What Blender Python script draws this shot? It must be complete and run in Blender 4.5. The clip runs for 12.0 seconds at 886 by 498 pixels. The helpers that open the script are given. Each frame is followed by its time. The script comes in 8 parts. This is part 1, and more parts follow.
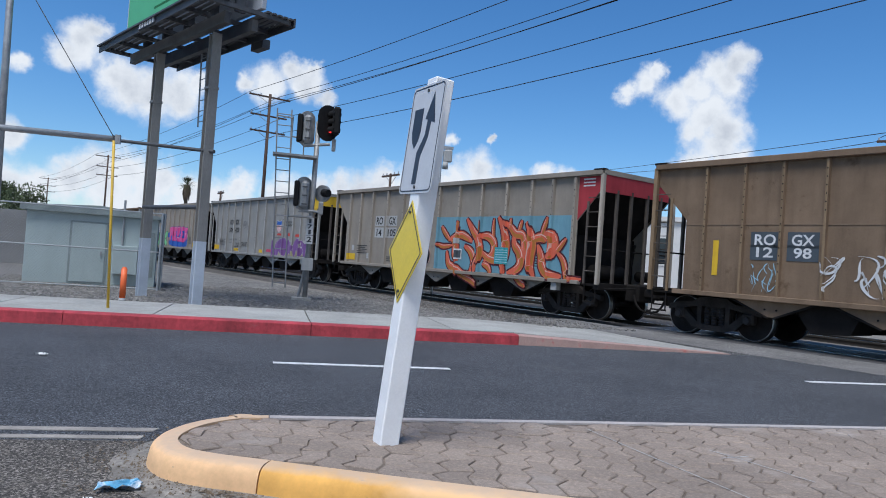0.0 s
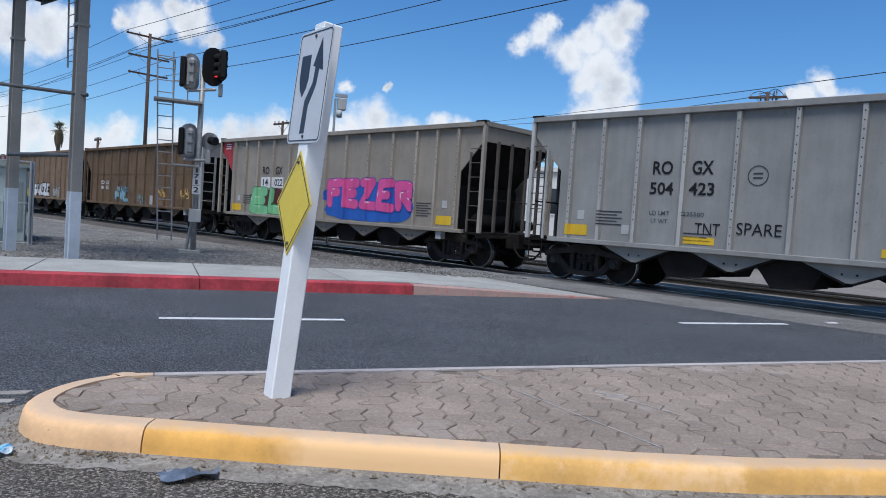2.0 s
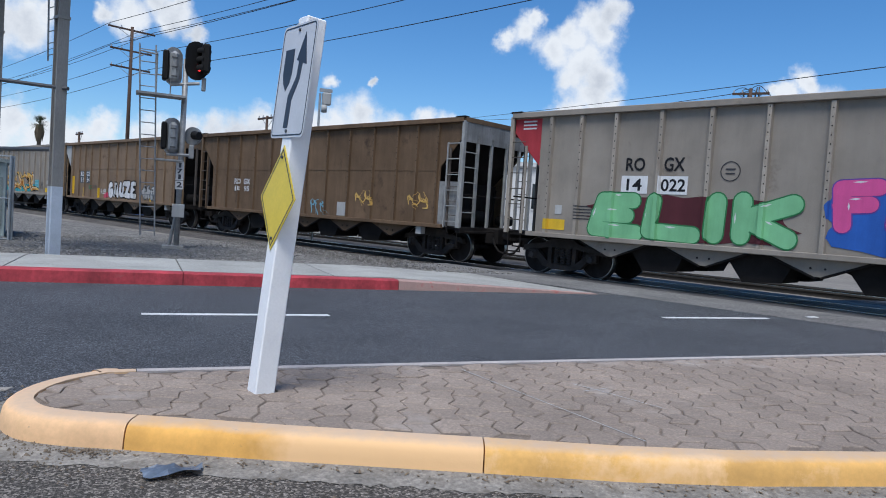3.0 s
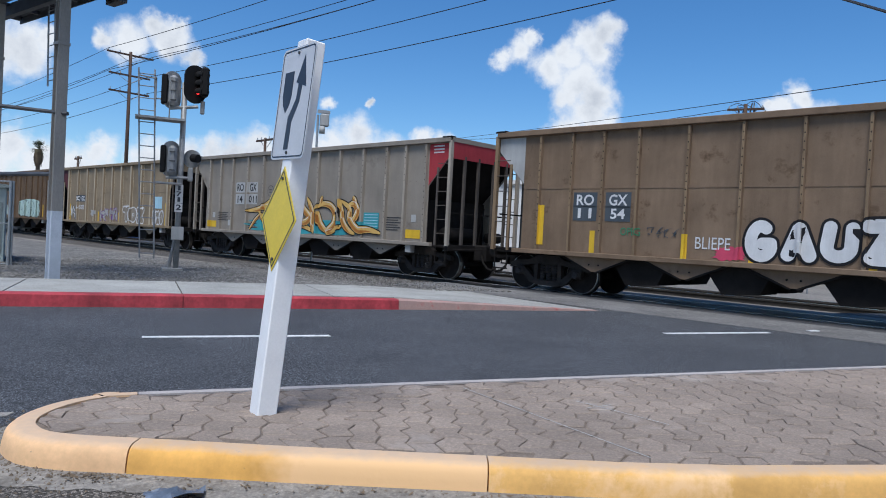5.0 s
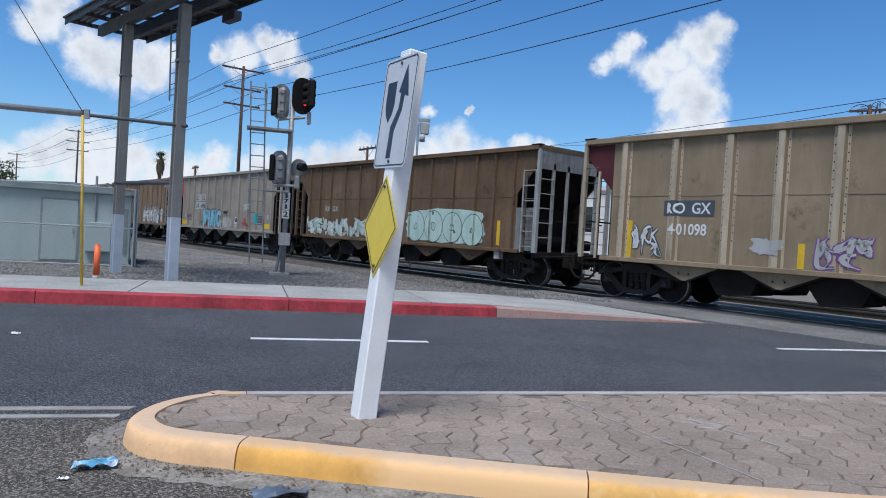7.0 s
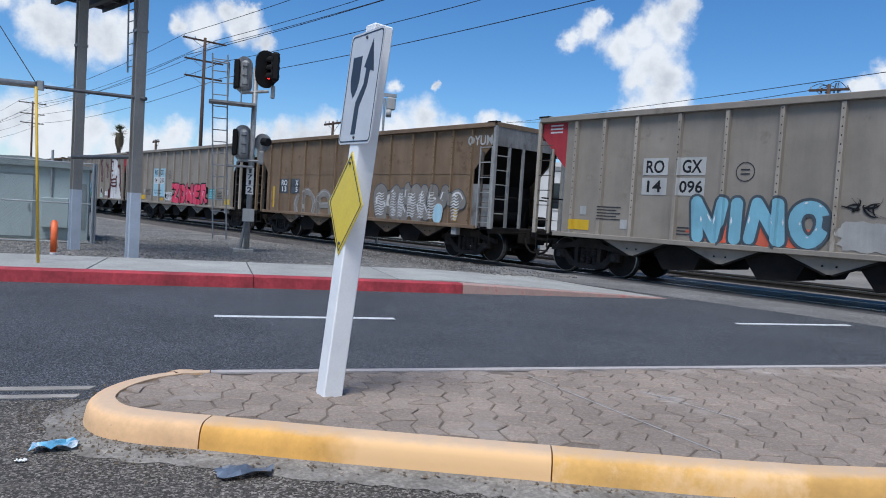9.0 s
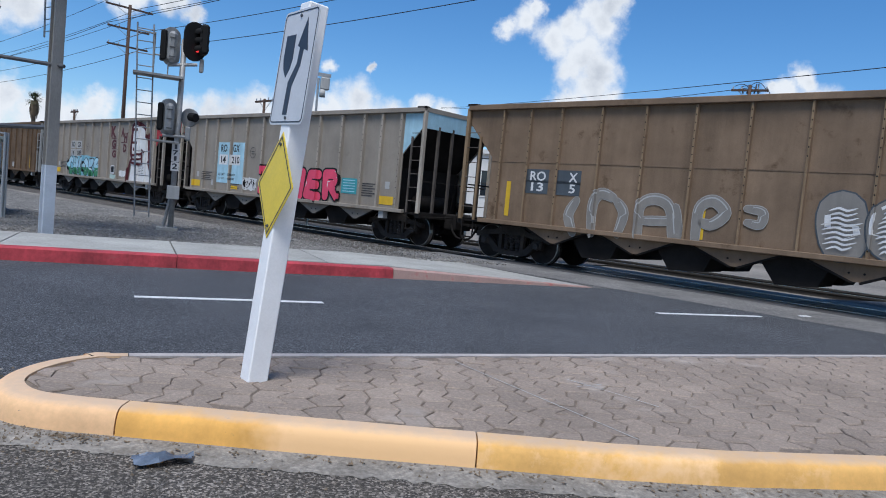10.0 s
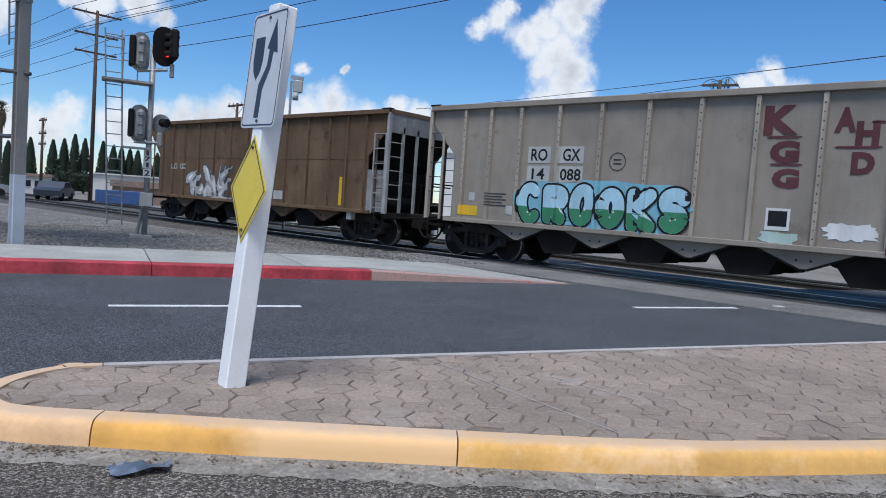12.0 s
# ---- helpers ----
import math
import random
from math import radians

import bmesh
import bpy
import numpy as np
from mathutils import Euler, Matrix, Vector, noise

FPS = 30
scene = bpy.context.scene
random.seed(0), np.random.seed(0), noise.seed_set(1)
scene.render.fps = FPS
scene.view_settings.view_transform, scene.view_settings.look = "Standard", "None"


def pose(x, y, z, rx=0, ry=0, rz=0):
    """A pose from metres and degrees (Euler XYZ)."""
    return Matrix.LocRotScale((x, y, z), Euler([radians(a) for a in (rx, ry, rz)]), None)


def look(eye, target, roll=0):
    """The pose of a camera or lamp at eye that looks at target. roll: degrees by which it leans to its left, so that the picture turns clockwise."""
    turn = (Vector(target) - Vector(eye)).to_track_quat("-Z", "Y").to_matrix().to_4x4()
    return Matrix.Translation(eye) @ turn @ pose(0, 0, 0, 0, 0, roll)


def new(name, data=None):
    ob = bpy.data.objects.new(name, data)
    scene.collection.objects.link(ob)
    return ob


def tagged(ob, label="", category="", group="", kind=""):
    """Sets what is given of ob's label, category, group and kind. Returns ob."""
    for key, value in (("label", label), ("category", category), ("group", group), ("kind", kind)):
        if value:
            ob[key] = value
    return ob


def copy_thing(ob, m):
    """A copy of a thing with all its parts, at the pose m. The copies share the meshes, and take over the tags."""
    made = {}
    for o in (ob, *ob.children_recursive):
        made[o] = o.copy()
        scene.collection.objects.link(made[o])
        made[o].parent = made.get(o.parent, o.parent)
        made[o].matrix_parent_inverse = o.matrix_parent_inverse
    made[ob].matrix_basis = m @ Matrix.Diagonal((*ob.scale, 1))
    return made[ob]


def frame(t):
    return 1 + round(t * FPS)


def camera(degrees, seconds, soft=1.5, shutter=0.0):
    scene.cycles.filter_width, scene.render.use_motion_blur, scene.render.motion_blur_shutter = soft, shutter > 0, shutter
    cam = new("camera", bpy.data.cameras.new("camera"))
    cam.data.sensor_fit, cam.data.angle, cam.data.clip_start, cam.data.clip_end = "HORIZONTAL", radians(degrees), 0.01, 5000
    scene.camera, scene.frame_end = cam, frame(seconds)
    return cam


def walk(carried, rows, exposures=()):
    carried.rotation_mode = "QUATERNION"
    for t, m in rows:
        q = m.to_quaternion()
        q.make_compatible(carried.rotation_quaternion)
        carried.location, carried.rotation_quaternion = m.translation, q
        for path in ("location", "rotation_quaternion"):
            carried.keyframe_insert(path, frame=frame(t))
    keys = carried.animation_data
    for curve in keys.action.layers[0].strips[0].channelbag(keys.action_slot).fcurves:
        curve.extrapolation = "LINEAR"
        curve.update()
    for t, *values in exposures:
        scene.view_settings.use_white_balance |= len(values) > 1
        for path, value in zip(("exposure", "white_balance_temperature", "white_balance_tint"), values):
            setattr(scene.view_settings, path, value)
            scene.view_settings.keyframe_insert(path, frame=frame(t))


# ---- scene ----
cam = camera(63.98, 12.0, 1.0)
PATH = [
    (0.0, pose(-0.027, 0.004, 1.303, 91.11, -4.08, -13.39)),
    (0.5, pose(-0.024, -0.014, 1.297, 91.83, -4.87, -13.68)),
    (1.0, pose(-0.021, -0.007, 1.309, 92.06, -4.81, -16.45)),
    (1.5, pose(-0.014, -0.012, 1.313, 89.95, -4.12, -19.65)),
    (2.0, pose(0.006, -0.007, 1.312, 87.66, -3.81, -21.74)),
    (2.5, pose(0.006, -0.012, 1.311, 87.29, -3.61, -22.34)),
    (3.0, pose(0.012, -0.011, 1.310, 87.37, -3.83, -22.91)),
    (3.2, pose(0.012, -0.012, 1.310, 87.32, -3.80, -23.25)),
    (4.8, pose(-0.003, -0.021, 1.307, 88.33, -3.12, -24.16)),
    (5.0, pose(-0.003, -0.021, 1.307, 88.91, -3.03, -23.02)),
    (5.5, pose(0.005, -0.013, 1.310, 89.72, -3.07, -21.51)),
    (6.0, pose(-0.006, -0.016, 1.313, 89.52, -3.41, -21.10)),
    (6.5, pose(-0.002, -0.013, 1.311, 88.99, -3.47, -19.44)),
    (7.0, pose(-0.007, -0.001, 1.313, 89.03, -3.44, -15.11)),
    (7.2, pose(-0.007, -0.001, 1.313, 89.12, -3.36, -12.26)),
    (8.8, pose(-0.001, 0.008, 1.319, 87.45, -3.50, -16.75)),
    (9.0, pose(-0.000, 0.011, 1.321, 87.27, -3.56, -17.81)),
    (9.5, pose(0.010, 0.008, 1.319, 87.06, -4.29, -21.14)),
    (10.0, pose(0.004, 0.024, 1.333, 86.44, -5.38, -23.28)),
    (10.5, pose(0.007, 0.015, 1.327, 86.71, -5.17, -23.78)),
    (11.0, pose(0.021, 0.026, 1.335, 87.17, -4.63, -24.17)),
    (11.5, pose(0.017, 0.020, 1.337, 86.92, -4.30, -24.70)),
    (12.0, pose(0.017, 0.017, 1.327, 86.64, -4.00, -25.12)),
]
walk(cam, PATH, [(0.0, 0.03, 5950, 9), (12.0, 0.03, 5950, 9)])

# ---- world, sun, exposure ----
SUN_ELEV, SUN_AZ = 66.0, 222.0      # degrees; azimuth clockwise from +y


def sky_world():
    world = bpy.data.worlds.new("sky")
    world.use_nodes = True
    scene.world = world
    nt = world.node_tree
    N, L = nt.nodes, nt.links
    N.clear()

    def node(kind, **kw):
        n = N.new(kind)
        for k, v in kw.items():
            if k == "op":
                n.operation = v
        return n

    def mth(op, a, b=None, clamp=False):
        n = N.new("ShaderNodeMath")
        n.operation, n.use_clamp = op, clamp
        for i, v in enumerate((a, b)):
            if v is None:
                continue
            if isinstance(v, (int, float)):
                n.inputs[i].default_value = v
            else:
                L.new(v, n.inputs[i])
        return n.outputs[0]

    def smooth(a, b):
        n = N.new("ShaderNodeMath")
        n.operation = "SMOOTH_MAX"
        L.new(a, n.inputs[0])
        L.new(b, n.inputs[1])
        n.inputs[2].default_value = 0.35
        return n.outputs[0]

    tc = N.new("ShaderNodeTexCoord")
    norm = N.new("ShaderNodeVectorMath")
    norm.operation = "NORMALIZE"
    L.new(tc.outputs["Generated"], norm.inputs[0])
    d = norm.outputs[0]
    sky = N.new("ShaderNodeTexSky")
    sky.sky_type, sky.sun_disc = "NISHITA", False
    sky.sun_elevation, sky.sun_rotation = radians(SUN_ELEV), radians(SUN_AZ)
    sky.air_density, sky.dust_density, sky.ozone_density = 1.0, 0.05, 6.0

    def fbm(scale, detail, rough, seed):
        n = N.new("ShaderNodeTexNoise")
        n.noise_dimensions = "4D"
        n.inputs["Scale"].default_value = scale
        n.inputs["Detail"].default_value = detail
        n.inputs["Roughness"].default_value = rough
        n.inputs["W"].default_value = seed
        L.new(d, n.inputs["Vector"])
        return n

    # billow the directions so that the puffs get ragged edges
    warp = fbm(22.0, 5.0, 0.62, 3.1)
    sub = N.new("ShaderNodeVectorMath")
    sub.operation = "SUBTRACT"
    L.new(warp.outputs["Color"], sub.inputs[0])
    sub.inputs[1].default_value = (0.5, 0.5, 0.5)
    scl = N.new("ShaderNodeVectorMath")
    scl.operation = "SCALE"
    L.new(sub.outputs[0], scl.inputs[0])
    scl.inputs["Scale"].default_value = 0.052
    add = N.new("ShaderNodeVectorMath")
    add.operation = "ADD"
    L.new(d, add.inputs[0])
    L.new(scl.outputs[0], add.inputs[1])
    dw = add.outputs[0]

    big = [(27.1, 14.1, 1.00), (28.7, 14.7, 1.28), (29.4, 15.6, 0.82), (30.9, 13.3, 1.55), (32.3, 14.3, 1.37), (33.4, 15.7, 1.46),
           (35.0, 16.2, 1.37), (34.4, 14.7, 1.55), (33.2, 12.6, 1.92), (34.4, 11.2, 1.74), (32.3, 11.6, 1.46), (34.0, 9.8, 1.92),
           (35.3, 8.9, 1.60), (32.4, 8.9, 1.60)]
    west = [(-14.5, 13.7, 1.83), (-15.6, 12.8, 1.28), (-13.7, 14.8, 1.00), (-11.5, 11.3, 2.05), (-9.7, 10.9, 2.05), (-7.8, 11.2, 1.83),
            (-6.5, 12.0, 1.00), (-12.5, 11.9, 1.28), (-1.6, 12.7, 1.60), (0.1, 13.9, 1.14), (1.4, 13.1, 1.46), (3.0, 12.3, 1.00),
            (-3.1, 12.5, 0.82), (1.5, 14.3, 0.73), (-18.5, 11.6, 0.91), (-18.7, 6.6, 1.37)]
    low = [(-20.5, 3.6, 2.0), (-12.0, 3.4, 2.2), (-9.6, 3.2, 2.2), (-6.2, 3.6, 1.9), (-4.2, 3.4, 1.8), (0.6, 4.2, 1.7), (2.8, 4.6, 1.7), (6.4, 5.0, 1.9), (10.4, 5.6, 1.8), (12.2, 6.0, 1.7), (18.2, 6.6, 1.6), (-14.8, 3.7, 1.83), (-13.1, 4.7, 1.83), (-10.9, 5.0, 1.92), (-8.5, 4.6, 1.83), (-16.9, 3.1, 1.60), (-18.6, 3.1, 1.83),
           (-2.8, 4.8, 1.37), (4.6, 5.3, 1.46), (8.2, 6.0, 1.60), (15.9, 7.3, 1.83), (13.9, 6.7, 1.46), (13.4, 10.0, 0.75),
           (16.6, 10.0, 0.42), (20.9, 7.5, 1.14), (22.7, 6.7, 1.37)]
    east = [(49.1, 11.1, 1.00), (47.9, 10.3, 0.91), (47.2, 10.5, 0.64), (50.9, 7.6, 2.51), (52.9, 6.8, 2.74), (49.6, 5.7, 1.83), (47.8, 9.4, 1.30), (49.3, 8.8, 1.60), (48.1, 8.0, 1.50), (50.8, 9.4, 1.60), (51.6, 8.1, 1.80), (49.6, 10.9, 0.90)]
    mask = None
    for puffs in (big, west, low, east):
        for az, el, r in puffs:
            a, e = radians(az), radians(el)
            c = Vector((math.sin(a) * math.cos(e), math.cos(a) * math.cos(e), math.sin(e)))
            dist = N.new("ShaderNodeVectorMath")
            dist.operation = "DISTANCE"
            L.new(dw, dist.inputs[0])
            dist.inputs[1].default_value = c
            v = mth("SUBTRACT", 1.0, mth("DIVIDE", dist.outputs["Value"], radians(r) * 1.10))
            mask = v if mask is None else smooth(mask, v)
    # a low bank all round the horizon, and scattered clouds behind
    sep = N.new("ShaderNodeSeparateXYZ")
    L.new(d, sep.inputs[0])
    z = sep.outputs["Z"]
    bank = fbm(7.0, 6.0, 0.6, 8.7)
    bankv = mth("SUBTRACT", mth("MULTIPLY", bank.outputs["Fac"], 1.5), mth("ADD", 0.66, mth("MULTIPLY", mth("ABSOLUTE", z), 4.5)))
    back = fbm(2.6, 7.0, 0.6, 1.3)
    behind = mth("MULTIPLY", mth("MULTIPLY", sep.outputs["Y"], -1.6), 1.0, clamp=True)
    backv = mth("SUBTRACT", mth("MULTIPLY", back.outputs["Fac"], 3.0), mth("SUBTRACT", 2.45, mth("MULTIPLY", behind, 1.15)))
    mask = mth("MAXIMUM", mth("MAXIMUM", mask, bankv), backv)
    fine = fbm(42.0, 7.0, 0.62, 5.5)
    dens = mth("ADD", mask, mth("MULTIPLY", mth("SUBTRACT", fine.outputs["Fac"], 0.5), 0.8))
    ramp = N.new("ShaderNodeMapRange")
    ramp.interpolation_type = "SMOOTHSTEP"
    L.new(dens, ramp.inputs["Value"])
    ramp.inputs["From Min"].default_value, ramp.inputs["From Max"].default_value = -0.12, 0.62
    shade = N.new("ShaderNodeMapRange")
    shade.interpolation_type = "SMOOTHSTEP"
    folds = fbm(15.0, 6.0, 0.6, 9.4)
    L.new(mth("ADD", mth("MULTIPLY", folds.outputs["Fac"], 1.5), mth("MULTIPLY", mask, 0.35)), shade.inputs["Value"])
    shade.inputs["From Min"].default_value, shade.inputs["From Max"].default_value = 0.80, 1.5
    ccol = N.new("ShaderNodeMix")
    ccol.data_type = "RGBA"
    L.new(shade.outputs[0], ccol.inputs["Factor"])
    ccol.inputs["A"].default_value = (1.0, 1.0, 1.0, 1)
    ccol.inputs["B"].default_value = (0.55, 0.58, 0.64, 1)
    bg_sky, bg_cloud, mix, out = N.new("ShaderNodeBackground"), N.new("ShaderNodeBackground"), N.new("ShaderNodeMixShader"), N.new("ShaderNodeOutputWorld")
    hsv = N.new("ShaderNodeHueSaturation")
    hsv.inputs["Saturation"].default_value = 1.18
    L.new(sky.outputs[0], hsv.inputs["Color"])
    L.new(hsv.outputs[0], bg_sky.inputs["Color"])
    bg_sky.inputs["Strength"].default_value = SKY_STRENGTH
    L.new(ccol.outputs["Result"], bg_cloud.inputs["Color"])
    bg_cloud.inputs["Strength"].default_value = CLOUD_STRENGTH
    L.new(ramp.outputs[0], mix.inputs["Fac"])
    L.new(bg_sky.outputs[0], mix.inputs[1])
    L.new(bg_cloud.outputs[0], mix.inputs[2])
    L.new(mix.outputs[0], out.inputs["Surface"])


SKY_STRENGTH, CLOUD_STRENGTH = 0.120, 0.84
sky_world()
sun = bpy.data.lights.new("sun", "SUN")
sun.energy, sun.angle, sun.color = 3.9, radians(28), (1.0, 0.95, 0.88)
sun_ob = new("sun", sun)
sa, se = radians(SUN_AZ), radians(SUN_ELEV)
sun_ob.matrix_world = look((60 * math.sin(sa) * math.cos(se), 60 * math.cos(sa) * math.cos(se), 60 * math.sin(se)), (0, 0, 0))


# ---- materials ----
def mat(name, colour, rough=0.7, metal=0.0, vary=0.25, scale=3.0, grain=0.12, grain_scale=60.0, bump=0.0, bump_scale=80.0,
        second=None, second_at=0.62, second_scale=1.5, stretch=(1, 1, 1), piece=0.0, world_space=False, spec=0.5, streak=0.0, speck=0.0, speck_scale=45.0, spots=None, shift=False):
    m = bpy.data.materials.new(name)
    m.use_nodes = True
    nt = m.node_tree
    N, L = nt.nodes, nt.links
    b = N["Principled BSDF"]
    b.inputs["Roughness"].default_value, b.inputs["Metallic"].default_value = rough, metal
    b.inputs["Specular IOR Level"].default_value = spec
    tc = N.new("ShaderNodeTexCoord")
    mp = N.new("ShaderNodeMapping")
    mp.inputs["Scale"].default_value = stretch
    if shift:
        oi0 = N.new("ShaderNodeObjectInfo")
        sc0 = N.new("ShaderNodeVectorMath")
        sc0.operation = "SCALE"
        sc0.inputs[0].default_value = (37.0, 11.0, 5.0)
        N_scale = sc0.inputs["Scale"]
        L.new(oi0.outputs["Random"], N_scale)
        L.new(sc0.outputs[0], mp.inputs["Location"])
    if world_space:
        g = N.new("ShaderNodeNewGeometry")
        L.new(g.outputs["Position"], mp.inputs["Vector"])
    else:
        L.new(tc.outputs["Object"], mp.inputs["Vector"])

    def noise_fac(s, detail=5.0, rg=0.6):
        n = N.new("ShaderNodeTexNoise")
        n.inputs["Scale"].default_value, n.inputs["Detail"].default_value, n.inputs["Roughness"].default_value = s, detail, rg
        L.new(mp.outputs[0], n.inputs["Vector"])
        return n.outputs["Fac"]

    def mixc(kind, fac, a, b2):
        x = N.new("ShaderNodeMix")
        x.data_type, x.blend_type = "RGBA", kind
        for sock, v in (("Factor", fac), ("A", a), ("B", b2)):
            if isinstance(v, (int, float)):
                x.inputs[sock].default_value = v
            elif isinstance(v, tuple):
                x.inputs[sock].default_value = (*v[:3], 1)
            else:
                L.new(v, x.inputs[sock])
        return x.outputs["Result"]

    def ranged(v, lo, hi, a=0.0, b2=1.0):
        r = N.new("ShaderNodeMapRange")
        L.new(v, r.inputs["Value"])
        for k, val in (("From Min", lo), ("From Max", hi), ("To Min", a), ("To Max", b2)):
            r.inputs[k].default_value = val
        return r.outputs[0]

    c = tuple(colour)
    big = ranged(noise_fac(scale), 0.3, 0.7, 1.0 - vary, 1.0 + vary * 0.6)
    cc = N.new("ShaderNodeCombineColor")
    for k in range(3):
        L.new(big, cc.inputs[k])
    col = mixc("MULTIPLY", 1.0, c, cc.outputs[0])
    if grain:
        gr = ranged(noise_fac(grain_scale, 3.0, 0.7), 0.3, 0.7, 1.0 - grain, 1.0 + grain)
        cg = N.new("ShaderNodeCombineColor")
        for k in range(3):
            L.new(gr, cg.inputs[k])
        col = mixc("MULTIPLY", 1.0, col, cg.outputs[0])
    def times(col_in, v):
        cx = N.new("ShaderNodeCombineColor")
        for k in range(3):
            L.new(v, cx.inputs[k])
        return mixc("MULTIPLY", 1.0, col_in, cx.outputs[0])

    if speck:
        vo = N.new("ShaderNodeTexVoronoi")
        vo.inputs["Scale"].default_value = speck_scale
        L.new(mp.outputs[0], vo.inputs["Vector"])
        sp = N.new("ShaderNodeSeparateColor")
        L.new(vo.outputs["Color"], sp.inputs[0])
        pw = N.new("ShaderNodeMath")
        pw.operation = "POWER"
        L.new(sp.outputs[0], pw.inputs[0])
        pw.inputs[1].default_value = 3.0
        col = times(col, ranged(pw.outputs[0], 0.0, 1.0, 1.0 - speck * 0.45, 1.0 + speck * 1.6))
    if streak:
        mp2 = N.new("ShaderNodeMapping")
        mp2.inputs["Scale"].default_value = (1.7, 1.7, 0.2)
        L.new(mp.outputs[0], mp2.inputs["Vector"])
        ns = N.new("ShaderNodeTexNoise")
        ns.inputs["Scale"].default_value, ns.inputs["Detail"].default_value, ns.inputs["Roughness"].default_value = 1.6, 6.0, 0.7
        L.new(mp2.outputs[0], ns.inputs["Vector"])
        col = times(col, ranged(ns.outputs["Fac"], 0.36, 0.66, 1.0 - streak, 1.0 + streak * 0.35))
    if spots:
        col = mixc("MIX", ranged(noise_fac(9.0, 9.0, 0.75), 0.66, 0.70), col, tuple(spots))
    if second:
        f = ranged(noise_fac(second_scale, 8.0, 0.7), second_at, second_at + 0.12)
        col = mixc("MIX", f, col, tuple(second))
    if piece:
        oi = N.new("ShaderNodeObjectInfo")
        pr = ranged(oi.outputs["Random"], 0.0, 1.0, 1.0 - piece, 1.0 + piece)
        cp = N.new("ShaderNodeCombineColor")
        for k in range(3):
            L.new(pr, cp.inputs[k])
        col = mixc("MULTIPLY", 1.0, col, cp.outputs[0])
    L.new(col, b.inputs["Base Color"])
    if bump:
        bn = N.new("ShaderNodeBump")
        bn.inputs["Strength"].default_value, bn.inputs["Distance"].default_value = bump, 0.01
        L.new(noise_fac(bump_scale, 4.0, 0.65), bn.inputs["Height"])
        L.new(bn.outputs[0], b.inputs["Normal"])
    return m


def glow(name, colour, strength):
    m = bpy.data.materials.new(name)
    m.use_nodes = True
    b = m.node_tree.nodes["Principled BSDF"]
    b.inputs["Base Color"].default_value = (*colour, 1)
    b.inputs["Emission Color"].default_value = (*colour, 1)
    b.inputs["Emission Strength"].default_value = strength
    return m


ASPHALT = mat("asphalt", (0.062, 0.065, 0.072), 0.85, vary=0.25, scale=0.7, grain=0.4, grain_scale=60, bump=1.0, bump_scale=90, second=(0.08, 0.08, 0.082), second_at=0.60, second_scale=0.35, world_space=True, spec=0.35, speck=1.4, speck_scale=120)
ASPHALT_NEAR = mat("asphalt_near", (0.112, 0.100, 0.087), 0.9, vary=0.25, scale=0.9, grain=0.4, grain_scale=50, bump=1.0, bump_scale=80, second=(0.115, 0.10, 0.082), second_at=0.57, second_scale=1.6, world_space=True, spec=0.3, speck=1.3, speck_scale=95)
ASPHALT_OLD = mat("asphalt_old", (0.15, 0.145, 0.14), 0.9, vary=0.3, scale=0.8, grain=0.35, grain_scale=20, bump=0.6, second=(0.07, 0.07, 0.07), second_at=0.57, second_scale=1.2, world_space=True, speck=0.4)
DIRT = mat("dirt", (0.20, 0.18, 0.155), 0.95, vary=0.35, scale=0.15, grain=0.3, grain_scale=8, world_space=True)
CONCRETE = mat("concrete", (0.33, 0.325, 0.30), 0.9, vary=0.22, scale=1.2, grain=0.15, grain_scale=30, bump=0.3, bump_scale=60, piece=0.07, second=(0.24, 0.23, 0.21), second_at=0.62, second_scale=2.5, world_space=True, speck=0.12, speck_scale=60)
GUTTER = mat("gutter", (0.215, 0.197, 0.172), 0.9, vary=0.4, scale=2.5, grain=0.3, grain_scale=40, bump=0.3, second=(0.115, 0.10, 0.082), second_at=0.53, second_scale=2.6, world_space=True, speck=0.12, speck_scale=70)
KERB_RED = mat("kerb_red", (0.40, 0.042, 0.055), 0.75, vary=0.35, scale=1.5, grain=0.2, grain_scale=15, bump=0.3, second=(0.19, 0.10, 0.09), second_at=0.62, second_scale=2.5, world_space=True, streak=0.3)
KERB_FADED = mat("kerb_faded", (0.36, 0.24, 0.21), 0.85, vary=0.25, scale=3, grain=0.2, bump=0.2, second=(0.36, 0.07, 0.06), second_at=0.56, second_scale=3.0, world_space=True)
KERB_CREAM = mat("kerb_cream", (0.76, 0.475, 0.25), 0.85, vary=0.12, scale=2.2, streak=0.06, grain=0.07, grain_scale=25, bump=0.25, bump_scale=9, second=(0.64, 0.40, 0.20), second_at=0.60, second_scale=3, world_space=True, spots=(0.30, 0.22, 0.15))
KERB_PALE = mat("kerb_pale_yellow", (0.74, 0.42, 0.125), 0.85, streak=0.07, vary=0.22, scale=2.2, grain=0.06, grain_scale=25, bump=0.25, bump_scale=9, second=(0.80, 0.51, 0.25), second_at=0.52, second_scale=2.0, world_space=True, spots=(0.26, 0.17, 0.09))


